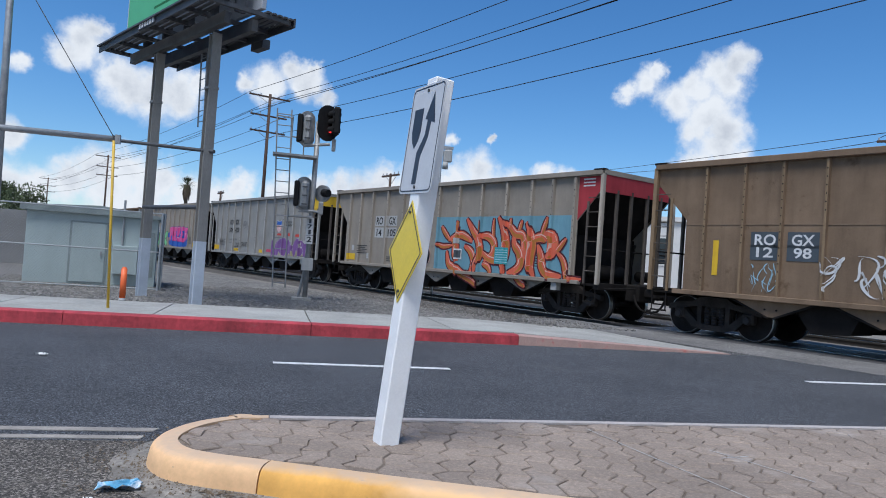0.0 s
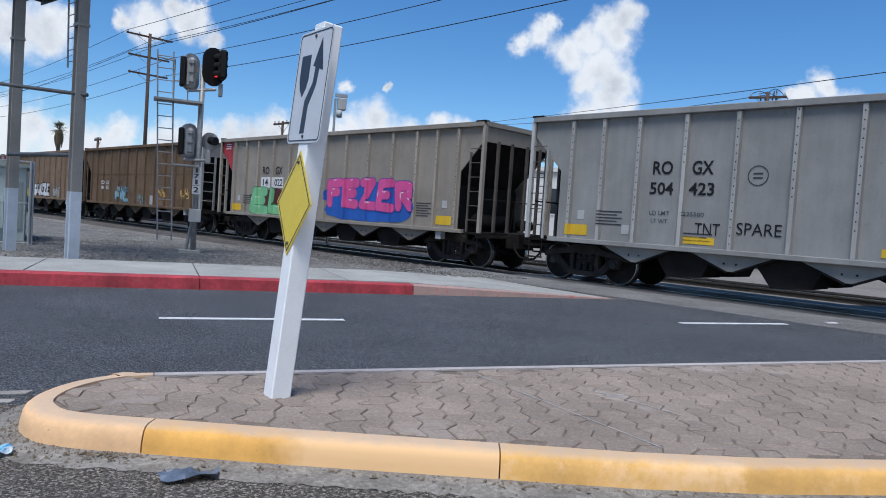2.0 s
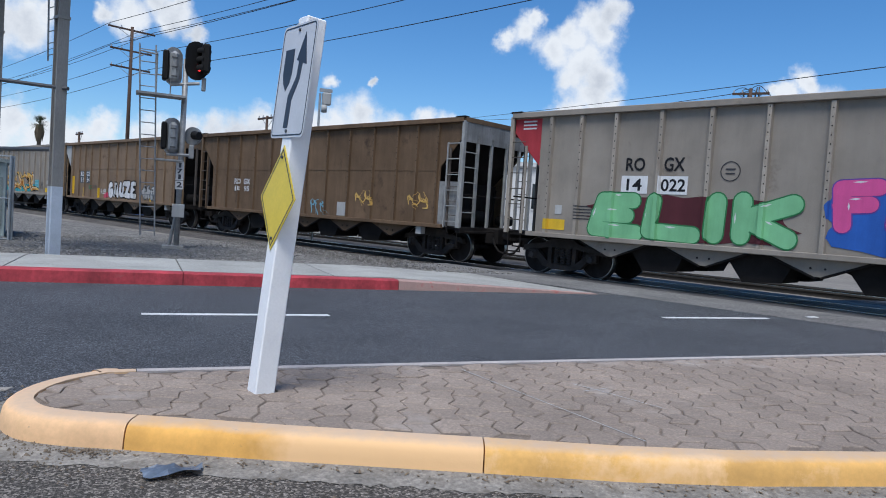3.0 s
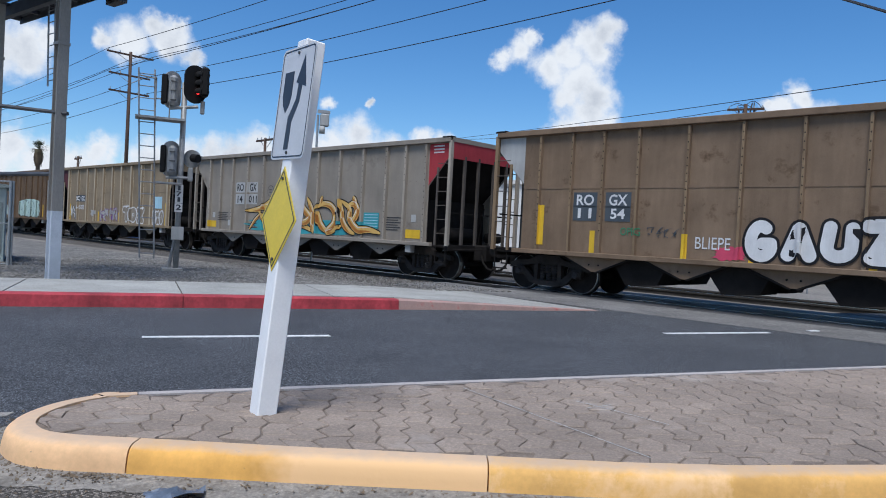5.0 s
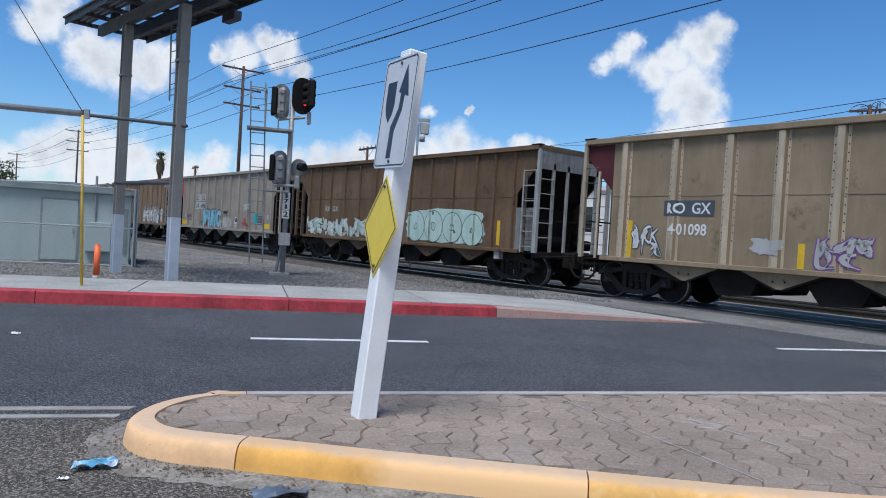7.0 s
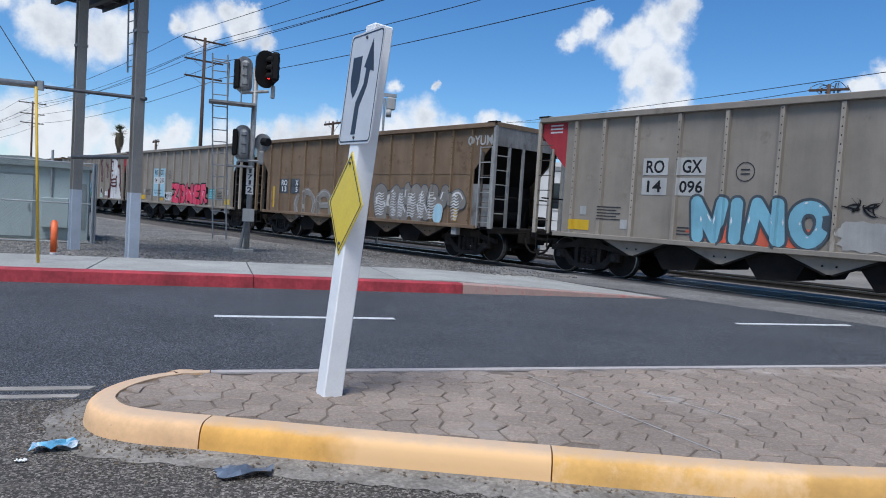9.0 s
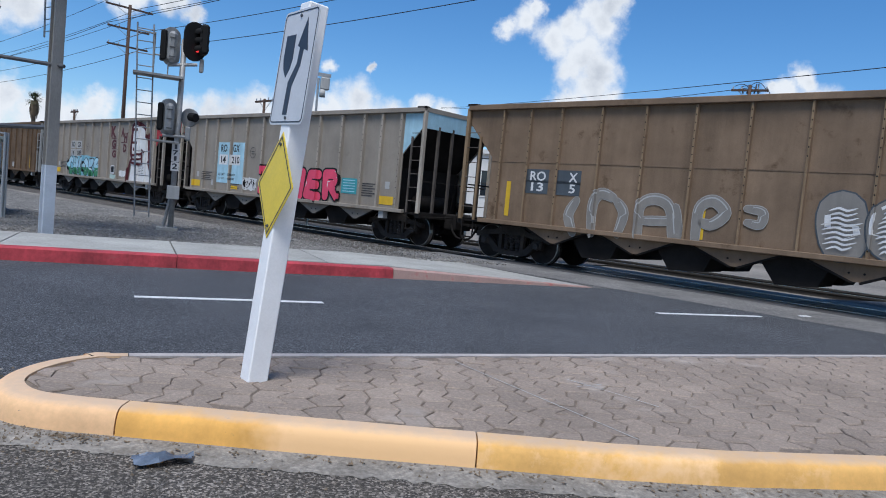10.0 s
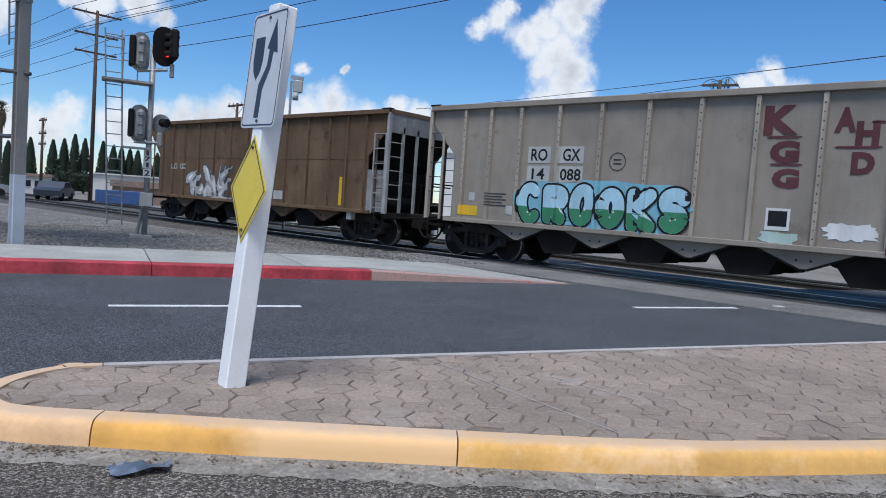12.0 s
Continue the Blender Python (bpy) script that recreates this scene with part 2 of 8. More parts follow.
def fading_paint():
    """Fresh yellow that wears away along x into the cream coat below."""
    m = mat("kerb_fading_yellow", (0.74, 0.395, 0.095), 0.85, streak=0.07, vary=0.22, scale=2.2, grain=0.06, grain_scale=25, bump=0.25, bump_scale=9, world_space=True, spots=(0.26, 0.17, 0.09))
    N, L = m.node_tree.nodes, m.node_tree.links
    b = N["Principled BSDF"]
    fresh = b.inputs["Base Color"].links[0].from_socket
    g, sep, nz, ad, mr, mx = (N.new("ShaderNode" + k) for k in ("NewGeometry", "SeparateXYZ", "TexNoise", "Math", "MapRange", "Mix"))
    L.new(g.outputs["Position"], sep.inputs[0])
    nz.inputs["Scale"].default_value, nz.inputs["Detail"].default_value = 7.0, 6.0
    L.new(g.outputs["Position"], nz.inputs["Vector"])
    ad.operation = "MULTIPLY_ADD"
    L.new(nz.outputs["Fac"], ad.inputs[0])
    ad.inputs[1].default_value = 0.5
    L.new(sep.outputs["X"], ad.inputs[2])
    L.new(ad.outputs[0], mr.inputs["Value"])
    mr.inputs["From Min"].default_value, mr.inputs["From Max"].default_value = 0.80, 1.02
    mx.data_type = "RGBA"
    L.new(mr.outputs[0], mx.inputs["Factor"])
    L.new(fresh, mx.inputs["A"])
    mx.inputs["B"].default_value = (0.76, 0.475, 0.23, 1)
    L.new(mx.outputs["Result"], b.inputs["Base Color"])
    return m


KERB_FADE = fading_paint()


def worn_top(m):
    """Paint scuffed off the upper edge, down to pale pinkish concrete."""
    N, L = m.node_tree.nodes, m.node_tree.links
    b = N["Principled BSDF"]
    coat = b.inputs["Base Color"].links[0].from_socket
    g, sep, nz, ad, mr, mx = (N.new("ShaderNode" + k) for k in ("NewGeometry", "SeparateXYZ", "TexNoise", "Math", "MapRange", "Mix"))
    L.new(g.outputs["Position"], sep.inputs[0])
    nz.inputs["Scale"].default_value, nz.inputs["Detail"].default_value, nz.inputs["Roughness"].default_value = 9.0, 8.0, 0.7
    L.new(g.outputs["Position"], nz.inputs["Vector"])
    ad.operation = "MULTIPLY_ADD"
    L.new(nz.outputs["Fac"], ad.inputs[0])
    ad.inputs[1].default_value = 0.035
    L.new(sep.outputs["Z"], ad.inputs[2])
    L.new(ad.outputs[0], mr.inputs["Value"])
    mr.inputs["From Min"].default_value, mr.inputs["From Max"].default_value = 0.152, 0.176
    mr.inputs["To Max"].default_value = 0.85
    mx.data_type = "RGBA"
    L.new(mr.outputs[0], mx.inputs["Factor"])
    L.new(coat, mx.inputs["A"])
    mx.inputs["B"].default_value = (0.50, 0.37, 0.265, 1)
    L.new(mx.outputs["Result"], b.inputs["Base Color"])


for coat in (KERB_CREAM, KERB_PALE, KERB_FADE):
    worn_top(coat)
KERB_GREY = mat("kerb_grey", (0.42, 0.38, 0.36), 0.9, vary=0.2, scale=3, grain=0.15, bump=0.3, world_space=True)
EDGE_LINE = mat("edge_line", (0.30, 0.275, 0.245), 0.9, vary=0.4, scale=2, grain=0.2, second=(0.12, 0.11, 0.1), second_at=0.55, world_space=True)
PAVER = mat("paver", (0.258, 0.206, 0.166), 0.88, vary=0.2, scale=1.0, grain=0.16, grain_scale=40, bump=0.5, bump_scale=60, piece=0.10, second=(0.335, 0.288, 0.25), second_at=0.58, second_scale=1.1, world_space=True, speck=0.15, speck_scale=90)
JOINT = mat("joint", (0.172, 0.136, 0.107), 0.95, vary=0.3, scale=6, grain=0.3, world_space=True)
WHITE_LINE = mat("white_line", (0.62, 0.62, 0.62), 0.8, vary=0.25, scale=6, grain=0.25, second=(0.2, 0.2, 0.2), second_at=0.68, second_scale=9, world_space=True)
GRAVEL = mat("gravel", (0.145, 0.136, 0.122), 0.95, vary=0.4, scale=1.3, grain=0.4, grain_scale=10, bump=1.0, bump_scale=25, world_space=True, speck=0.9, speck_scale=22)
STONE = mat("stone", (0.20, 0.19, 0.175), 0.9, vary=0.5, scale=9, grain=0.3, grain_scale=30, piece=0.2, world_space=True)
GRIT = mat("grit", (0.16, 0.125, 0.09), 0.95, vary=0.6, scale=25, grain=0.3, world_space=True)
BALLAST = mat("ballast", (0.075, 0.066, 0.058), 0.95, vary=0.35, scale=1.5, grain=0.4, grain_scale=14, bump=1.0, bump_scale=25, world_space=True, speck=0.8, speck_scale=20)
TIE = mat("tie", (0.06, 0.05, 0.042), 0.9, vary=0.3, scale=4, grain=0.3, piece=0.15)
RAIL_SIDE = mat("rail_side", (0.05, 0.046, 0.044), 0.8, 0.2, vary=0.3, world_space=True)
RAIL_TOP = mat("rail_top", (0.72, 0.73, 0.75), 0.2, 1.0, vary=0.1, world_space=True)
PANEL_RUBBER = mat("panel_rubber", (0.062, 0.060, 0.062), 0.62, vary=0.3, scale=2, grain=0.3, second=(0.13, 0.12, 0.11), second_scale=1.2, world_space=True)
POST_WHITE = mat("post_white", (0.86, 0.86, 0.86), 0.45, vary=0.06, scale=4, grain=0.03, second=(0.55, 0.48, 0.38), second_at=0.74, second_scale=4)
SIGN_WHITE = mat("sign_white", (0.56, 0.565, 0.58), 0.4, vary=0.07, scale=5, grain=0.04)
SIGN_BLACK = mat("sign_black", (0.03, 0.035, 0.05), 0.45, vary=0.2, scale=6)
SIGN_YELLOW = mat("sign_yellow", (0.72, 0.53, 0.045), 0.4, vary=0.08, scale=6, grain=0.05)
STEEL = mat("galvanised_steel", (0.36, 0.37, 0.38), 0.5, 0.5, vary=0.25, scale=5, grain=0.12)
STEEL_DARK = mat("dark_steel", (0.085, 0.088, 0.095), 0.6, 0.3, vary=0.3, scale=3)
PYLON = mat("pylon_paint", (0.225, 0.22, 0.21), 0.6, 0.1, vary=0.2, scale=2, stretch=(1, 1, 0.3), second=(0.15, 0.12, 0.10), second_at=0.66)
PYLON_LOW = mat("pylon_paint_pale", (0.42, 0.47, 0.54), 0.65, vary=0.12, scale=3)
YELLOW_PIPE = mat("yellow_plastic", (0.62, 0.40, 0.04), 0.5, vary=0.2, scale=4)
ORANGE = mat("orange_plastic", (0.72, 0.13, 0.03), 0.5, vary=0.12, scale=6)
WOOD_POLE = mat("pole_wood", (0.075, 0.045, 0.032), 0.9, vary=0.3, scale=3, stretch=(4, 4, 0.4), grain=0.2, bump=0.4)
SIGNAL_GREY = mat("signal_grey", (0.29, 0.295, 0.30), 0.55, 0.3, vary=0.25, scale=6)
SIGNAL_BLACK = mat("signal_black", (0.012, 0.012, 0.013), 0.75, vary=0.2, spec=0.2)
RED_LAMP = glow("red_lamp", (0.9, 0.04, 0.04), 1.2)
GREEN_BOARD = mat("green_board", (0.10, 0.42, 0.19), 0.5, vary=0.1, scale=0.8)
GREY_BOARD = mat("grey_board", (0.42, 0.45, 0.50), 0.5, vary=0.25, scale=1.0)
BOARD_BLUE = mat("blue_board", (0.12, 0.30, 0.52), 0.5, vary=0.2, scale=1.0)
HUT = mat("hut_paint", (0.38, 0.45, 0.45), 0.7, vary=0.14, scale=1.0, stretch=(1, 1, 0.4), second=(0.42, 0.45, 0.45), second_at=0.64)
HUT_DARK = mat("hut_trim", (0.22, 0.26, 0.26), 0.7, vary=0.2)
FENCE = mat("chain_link", (0.40, 0.42, 0.43), 0.5, 0.6, vary=0.1)
WALL_GREY = mat("wall_grey", (0.20, 0.20, 0.20), 0.9, vary=0.2, scale=1)
STUCCO = mat("stucco", (0.62, 0.61, 0.59), 0.9, vary=0.12, scale=0.6, grain=0.05)
CONTAINER = mat("container_blue", (0.045, 0.10, 0.26), 0.6, vary=0.3, scale=0.8, second=(0.25, 0.28, 0.33), second_at=0.64)
ROOF_TAN = mat("roof_tan", (0.26, 0.19, 0.15), 0.9, vary=0.2)
BARK = mat("bark", (0.10, 0.08, 0.06), 0.95, vary=0.3, scale=5, bump=0.5)
LEAF = mat("leaf", (0.078, 0.105, 0.045), 0.8, vary=0.5, scale=1.5, grain=0.2, world_space=True)
LEAF_CYPRESS = mat("leaf_cypress", (0.028, 0.045, 0.026), 0.85, vary=0.4, scale=0.8, world_space=True)
PALM_LEAF = mat("palm_leaf", (0.06, 0.075, 0.03), 0.8, vary=0.4, scale=1)
PALM_DEAD = mat("palm_dead", (0.15, 0.11, 0.07), 0.9, vary=0.3, scale=2)
WIRE = mat("wire", (0.02, 0.02, 0.022), 0.6, vary=0.0, grain=0)
GLASS_DARK = mat("dark_glass", (0.02, 0.025, 0.03), 0.1, vary=0.1)
SIGN_BLUE = mat("sign_blue", (0.02, 0.20, 0.62), 0.45, vary=0.1)
WRAPPER = mat("wrapper", (0.12, 0.36, 0.55), 0.3, vary=0.5, scale=14, second=(0.7, 0.72, 0.75), second_at=0.52, second_scale=9)
SCRAP = mat("scrap", (0.11, 0.14, 0.19), 0.5, vary=0.35, scale=7)
PAPER = mat("paper", (0.75, 0.75, 0.73), 0.8, vary=0.1)
CAR_TAN = mat("tan_paint", (0.272, 0.240, 0.202), 0.65, vary=0.18, scale=0.8, grain=0.08, second=(0.17, 0.14, 0.112), second_at=0.60, second_scale=0.9, streak=0.09, spots=(0.12, 0.075, 0.05), shift=True, spec=0.15)
CAR_GREY = mat("grey_paint", (0.262, 0.256, 0.243), 0.6, vary=0.16, scale=0.8, grain=0.08, second=(0.19, 0.178, 0.162), second_at=0.62, streak=0.12, spots=(0.09, 0.065, 0.05), shift=True, spec=0.15)
CAR_BROWN = mat("brown_paint", (0.205, 0.143, 0.095), 0.7, vary=0.26, scale=0.7, grain=0.1, second=(0.095, 0.06, 0.035), second_at=0.58, streak=0.16, spots=(0.07, 0.04, 0.025), shift=True, spec=0.15)
CAR_DARK = mat("dark_brown_paint", (0.145, 0.095, 0.058), 0.7, vary=0.3, scale=0.7, grain=0.1, second=(0.062, 0.04, 0.027), second_at=0.57, streak=0.2, spots=(0.05, 0.03, 0.02), shift=True, spec=0.15)
CAR_OLIVE = mat("olive_paint", (0.265, 0.205, 0.135), 0.65, vary=0.22, scale=0.7, grain=0.08, second=(0.14, 0.10, 0.058), second_at=0.58, streak=0.16, spots=(0.09, 0.055, 0.03), shift=True, spec=0.15)
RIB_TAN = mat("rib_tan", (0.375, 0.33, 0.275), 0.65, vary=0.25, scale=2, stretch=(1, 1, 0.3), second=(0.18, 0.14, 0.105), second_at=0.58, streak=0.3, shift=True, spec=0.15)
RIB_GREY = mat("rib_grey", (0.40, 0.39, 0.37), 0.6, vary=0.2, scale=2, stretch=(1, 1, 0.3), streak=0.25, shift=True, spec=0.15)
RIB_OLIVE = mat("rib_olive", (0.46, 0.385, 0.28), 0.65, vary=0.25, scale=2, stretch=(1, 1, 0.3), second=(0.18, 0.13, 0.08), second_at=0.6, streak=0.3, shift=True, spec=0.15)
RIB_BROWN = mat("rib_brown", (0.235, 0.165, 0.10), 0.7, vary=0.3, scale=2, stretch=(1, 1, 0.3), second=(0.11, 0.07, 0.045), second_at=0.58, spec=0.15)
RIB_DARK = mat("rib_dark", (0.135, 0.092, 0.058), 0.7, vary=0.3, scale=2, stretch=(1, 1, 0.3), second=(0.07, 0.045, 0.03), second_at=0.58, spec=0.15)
RIB_SOOT = mat("rib_soot", (0.105, 0.09, 0.078), 0.75, vary=0.4, scale=2, streak=0.3, spec=0.15)
HOLE = mat("iron_shadow", (0.006, 0.006, 0.006), 0.9, vary=0.1, spec=0.12)
# dull near-black: the deep shade beneath the wagons is put into this colour
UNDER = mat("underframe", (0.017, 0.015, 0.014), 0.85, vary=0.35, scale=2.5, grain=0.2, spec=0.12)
# near-black: soot plus the shade of the end recesses in one colour
SLOPE_DARK = mat("end_recess_dark", (0.022, 0.019, 0.018), 0.85, vary=0.4, scale=1.5, spec=0.12)
TRUCK = mat("truck_iron", (0.042, 0.037, 0.034), 0.75, 0.1, vary=0.4, scale=3, grain=0.25, second=(0.07, 0.05, 0.04), second_at=0.6, spec=0.12)
TRUCK_PALE = mat("truck_worn", (0.045, 0.042, 0.042), 0.7, 0.1, vary=0.4, scale=4, grain=0.25, spec=0.12)
WHEEL_RIM = mat("wheel_rim", (0.32, 0.31, 0.30), 0.35, 1.0, vary=0.3)
WHEEL_RUST = mat("wheel_rust", (0.024, 0.021, 0.020), 0.85, vary=0.4, scale=4, spec=0.12)
LADDER_WHITE = mat("ladder_white", (0.30, 0.30, 0.29), 0.6, vary=0.25, scale=3)
PANEL_PALE = mat("panel_pale", (0.26, 0.26, 0.255), 0.65, vary=0.3, scale=1.5, second=(0.11, 0.10, 0.095), second_at=0.56, second_scale=1.2, streak=0.35, shift=True, spec=0.15)
PAINTS = {}


def paint(name, colour, vary=0.15):
    if name not in PAINTS:
        PAINTS[name] = mat("spray_" + name, colour, 0.7, spec=0.25, vary=vary, scale=1.4, grain=0.06, second=tuple(c * 0.72 for c in colour), second_at=0.64, streak=0.15, shift=True)
    return PAINTS[name]


for nm, c in dict(white=(0.66, 0.66, 0.66), black=(0.012, 0.012, 0.014), red=(0.50, 0.055, 0.045), coral=(0.62, 0.13, 0.075), orange=(0.66, 0.30, 0.05),
                  gold=(0.62, 0.40, 0.12), rust=(0.40, 0.16, 0.035), yellow=(0.66, 0.42, 0.03), green=(0.20, 0.47, 0.24), deep_green=(0.03, 0.17, 0.06), blue=(0.03, 0.11, 0.42),
                  sky=(0.20, 0.42, 0.52), pale_sky=(0.36, 0.56, 0.66), teal=(0.06, 0.32, 0.36), pink=(0.62, 0.09, 0.28), rose=(0.56, 0.07, 0.13),
                  purple=(0.19, 0.09, 0.27), maroon=(0.085, 0.02, 0.026), slate=(0.07, 0.085, 0.10), silver=(0.42, 0.42, 0.41), pale_green=(0.42, 0.55, 0.50),
                  end_red=(0.36, 0.04, 0.05), grey_patch=(0.36, 0.35, 0.33), dark_line=(0.045, 0.045, 0.05), mid_green=(0.05, 0.21, 0.11), dusk_blue=(0.15, 0.30, 0.37), blush=(0.62, 0.42, 0.36), crimson=(0.68, 0.075, 0.145), body_tone=(0.26, 0.22, 0.17), magenta_blue=(0.12, 0.06, 0.30), straw=(0.36, 0.34, 0.20), wine=(0.10, 0.035, 0.04), ash=(0.235, 0.22, 0.20), panel_grey=(0.27, 0.27, 0.27)).items():
    paint(nm, c)


# ---- mesh helpers ----
def part(name, bm, material, parent=None, label="", smooth=False, crease=0.0):
    me = bpy.data.meshes.new(name)
    bmesh.ops.recalc_face_normals(bm, faces=bm.faces[:])
    bm.to_mesh(me)
    bm.free()
    if smooth:
        for p in me.polygons:
            p.use_smooth = True
    if crease:
        for p in me.polygons:
            p.use_smooth = True
        me.set_sharp_from_angle(angle=crease)
    me.materials.append(material)
    ob = new(name, me)
    if parent:
        ob.parent = parent
    if label:
        ob["label"] = label
    return ob


def holder(name, m=None):
    ob = new(name)
    ob.empty_display_size = 0.2
    if m is not None:
        ob.matrix_basis = m
    return ob


def bx(bm, x0, x1, y0, y1, z0, z1, m=None, bevel=0.0):
    g = bmesh.ops.create_cube(bm, size=1.0)
    vs = g["verts"]
    for v in vs:
        v.co = Vector((x0 + (v.co.x + 0.5) * (x1 - x0), y0 + (v.co.y + 0.5) * (y1 - y0), z0 + (v.co.z + 0.5) * (z1 - z0)))
    if bevel:
        es = list({e for v in vs for e in v.link_edges})
        out = bmesh.ops.bevel(bm, geom=es, offset=bevel, segments=1, affect="EDGES")
        vs = out["verts"]
    if m is not None:
        bmesh.ops.transform(bm, matrix=m, verts=vs)
    return bm


def rod(bm, a, b, r, seg=8, r2=None):
    a, b = Vector(a), Vector(b)
    d = b - a
    m = Matrix.Translation((a + b) / 2) @ d.to_track_quat("Z", "Y").to_matrix().to_4x4()
    bmesh.ops.create_cone(bm, cap_ends=True, segments=seg, radius1=r, radius2=r if r2 is None else r2, depth=d.length, matrix=m)
    return bm


def prism(bm, pts, axis, a, b):
    """A polygon in the two other axes, drawn out along axis from a to b."""
    def put(p, q):
        return {"x": (q, p[0], p[1]), "y": (p[0], q, p[1]), "z": (p[0], p[1], q)}[axis]
    lo = [bm.verts.new(put(p, a)) for p in pts]
    hi = [bm.verts.new(put(p, b)) for p in pts]
    bm.faces.new(lo)
    bm.faces.new(hi[::-1])
    n = len(pts)
    for i in range(n):
        bm.faces.new((lo[i], hi[i], hi[(i + 1) % n], lo[(i + 1) % n]))
    return bm


def B():
    return bmesh.new()


# ---- the ground and the street ----
HEADING = -66.93                         # the train's way, degrees from +x
DV = Vector((math.cos(radians(HEADING)), math.sin(radians(HEADING)), 0))
AWAY = Vector((-DV.y, DV.x, 0))          # across the track, away from the camera
TC = Vector((12.165, 12.627, 0))         # a point of the track's centre line


def at_track(u, off=0.0, z=0.0):
    """u metres along the track from TC, off metres across it."""
    p = TC + DV * u + AWAY * off
    return Vector((p.x, p.y, z))


def flat(bm, pts, z):
    return bm.faces.new([bm.verts.new((p[0], p[1], z)) for p in pts])


def slab(bm, pts, z0, z1):
    return prism(bm, pts, "z", z0, z1)


bm = B()
bmesh.ops.create_grid(bm, x_segments=8, y_segments=8, size=2500)
bmesh.ops.translate(bm, vec=(0, 0, -0.16), verts=bm.verts[:])
tagged(part("ground", bm, DIRT), "pale dusty ground reaching out to the horizon", "ground", kind="structure")

bm = slab(B(), [(-250, 4.98), (250, 4.98), (250, 11.42), (-250, 11.42)], -0.15, 0.0)
near_lane = slab(B(), [(-250, -30), (250, -30), (250, 4.98), (-250, 4.98)], -0.15, 0.0)
tagged(part("road", near_lane, ASPHALT_NEAR), "coarse brownish asphalt lane beside the median", "road", kind="structure")
tagged(part("road", bm, ASPHALT), "dark worn asphalt street with faded lane lines", "road", kind="structure")

# lane dashes, edge line
for x0 in (-28.25, -20.93, -14.57, -7.26, 0.05, 7.36, 22.0, 29.3):
    bm = slab(B(), [(x0, 8.46), (x0 + 2.13, 8.46), (x0 + 2.13, 8.57), (x0, 8.57)], 0.0, 0.005)
    tagged(part("lane_dash", bm, WHITE_LINE), "white painted dash on the asphalt", "road marking", "lane dashes", "structure")
bm = slab(B(), [(-60, 5.22), (-0.75, 5.22), (-0.72, 5.31), (-60, 5.31)], 0.0, 0.005)
slab(bm, [(-60, 5.02), (-0.8, 5.02), (-0.78, 5.10), (-60, 5.10)], 0.0, 0.005)
tagged(part("edge_line", bm, EDGE_LINE), "thin worn pale double line running to the median", "road marking", kind="structure")
bm = slab(B(), [(10.55, 8.58), (10.75, 8.58), (10.75, 8.68), (10.55, 8.68)], 0.0, 0.02)
tagged(part("road_reflector", bm, WHITE_LINE), "small white raised road reflector", "road marking", kind="structure")

# pale asphalt strip beside the rails, crossing panels, rails in the street
bm = B()
slab(bm, [at_track(-6.8, -3.62), at_track(18.0, -3.62), at_track(18.0, -1.72), at_track(-6.8, -1.72)], -0.15, 0.006)
tagged(part("crossing_apron", bm, ASPHALT_OLD), "pale cracked asphalt strip beside the rails", "road", kind="structure")
for u in np.arange(-5.0, 17.5, 2.5):
    for o0, o1 in ((-1.7, -0.80), (-0.63, 0.63), (0.80, 1.7)):
        pts = [at_track(u + 0.02, o0), at_track(u + 2.48, o0), at_track(u + 2.48, o1), at_track(u + 0.02, o1)]
        bm = slab(B(), pts, -0.1, 0.006)
        tagged(part("crossing_panel", bm, PANEL_RUBBER), "dark shiny crossing panel between the rails", "crossing panel", "crossing panels", "structure")


def rails(off, name, u0, u1):
    for s in (-0.717, 0.717):
        bm = B()
        m = Matrix.Translation(at_track(0, off)) @ pose(0, 0, 0, 0, 0, HEADING)
        bx(bm, u0, u1, s - 0.035, s + 0.035, -0.045, 0.0, m)
        bx(bm, u0, u1, s - 0.01, s + 0.01, -0.14, -0.045, m)
        bx(bm, u0, u1, s - 0.07, s + 0.07, -0.165, -0.14, m)
        rail = tagged(part(name, bm, RAIL_SIDE), "steel rail with a rusty web and polished head", "rail", "rails", "structure")
        bm = B()
        bx(bm, u0, u1, s - 0.026, s + 0.026, 0.0, 0.012, m)
        part("rail_head", bm, RAIL_TOP, rail, "bright polished steel running surface")


rails(0.0, "rail", -260, 60)
rails(5.2, "far_rail", -260, 60)

# trackbed outside the street
bm = B()
pts = [(-3.4, -0.20), (-2.5, -0.115), (7.7, -0.115), (8.6, -0.20)]
for (u0, u1) in ((-260, -5.1), (18, 60)):
    ring = []
    for u in (u0, u1):
        ring.append([bm.verts.new(at_track(u, o, z)) for o, z in pts])
    for i in range(3):
        bm.faces.new((ring[0][i], ring[1][i], ring[1][i + 1], ring[0][i + 1]))
tagged(part("trackbed", bm, BALLAST), "dark ballast bed under the rails", "ballast", kind="structure")
bed = bpy.data.objects["trackbed"]
tie_me = None
for i in range(70):
    u = -5.4 - i * 0.6
    if tie_me is None:
        bm = B()
        bx(bm, -0.11, 0.11, -1.3, 1.3, -0.2, -0.09, None, 0.01)
        t = part("tie", bm, TIE, bed)
        tie_me = t.data
    else:
        t = new("tie", tie_me)
        t.parent = bed
    t.matrix_basis = Matrix.Translation(at_track(u)) @ pose(0, 0, 0, 0, 0, HEADING + (i * 37 % 5 - 2) * 0.5)

# gravel yard behind the sidewalk, with loose stones
def yard_edge(y):
    """x of the yard's edge along the track at this y."""
    u = (y - (TC.y - 3.3 * AWAY.y)) / DV.y
    return (TC + AWAY * -3.3 + DV * u).x


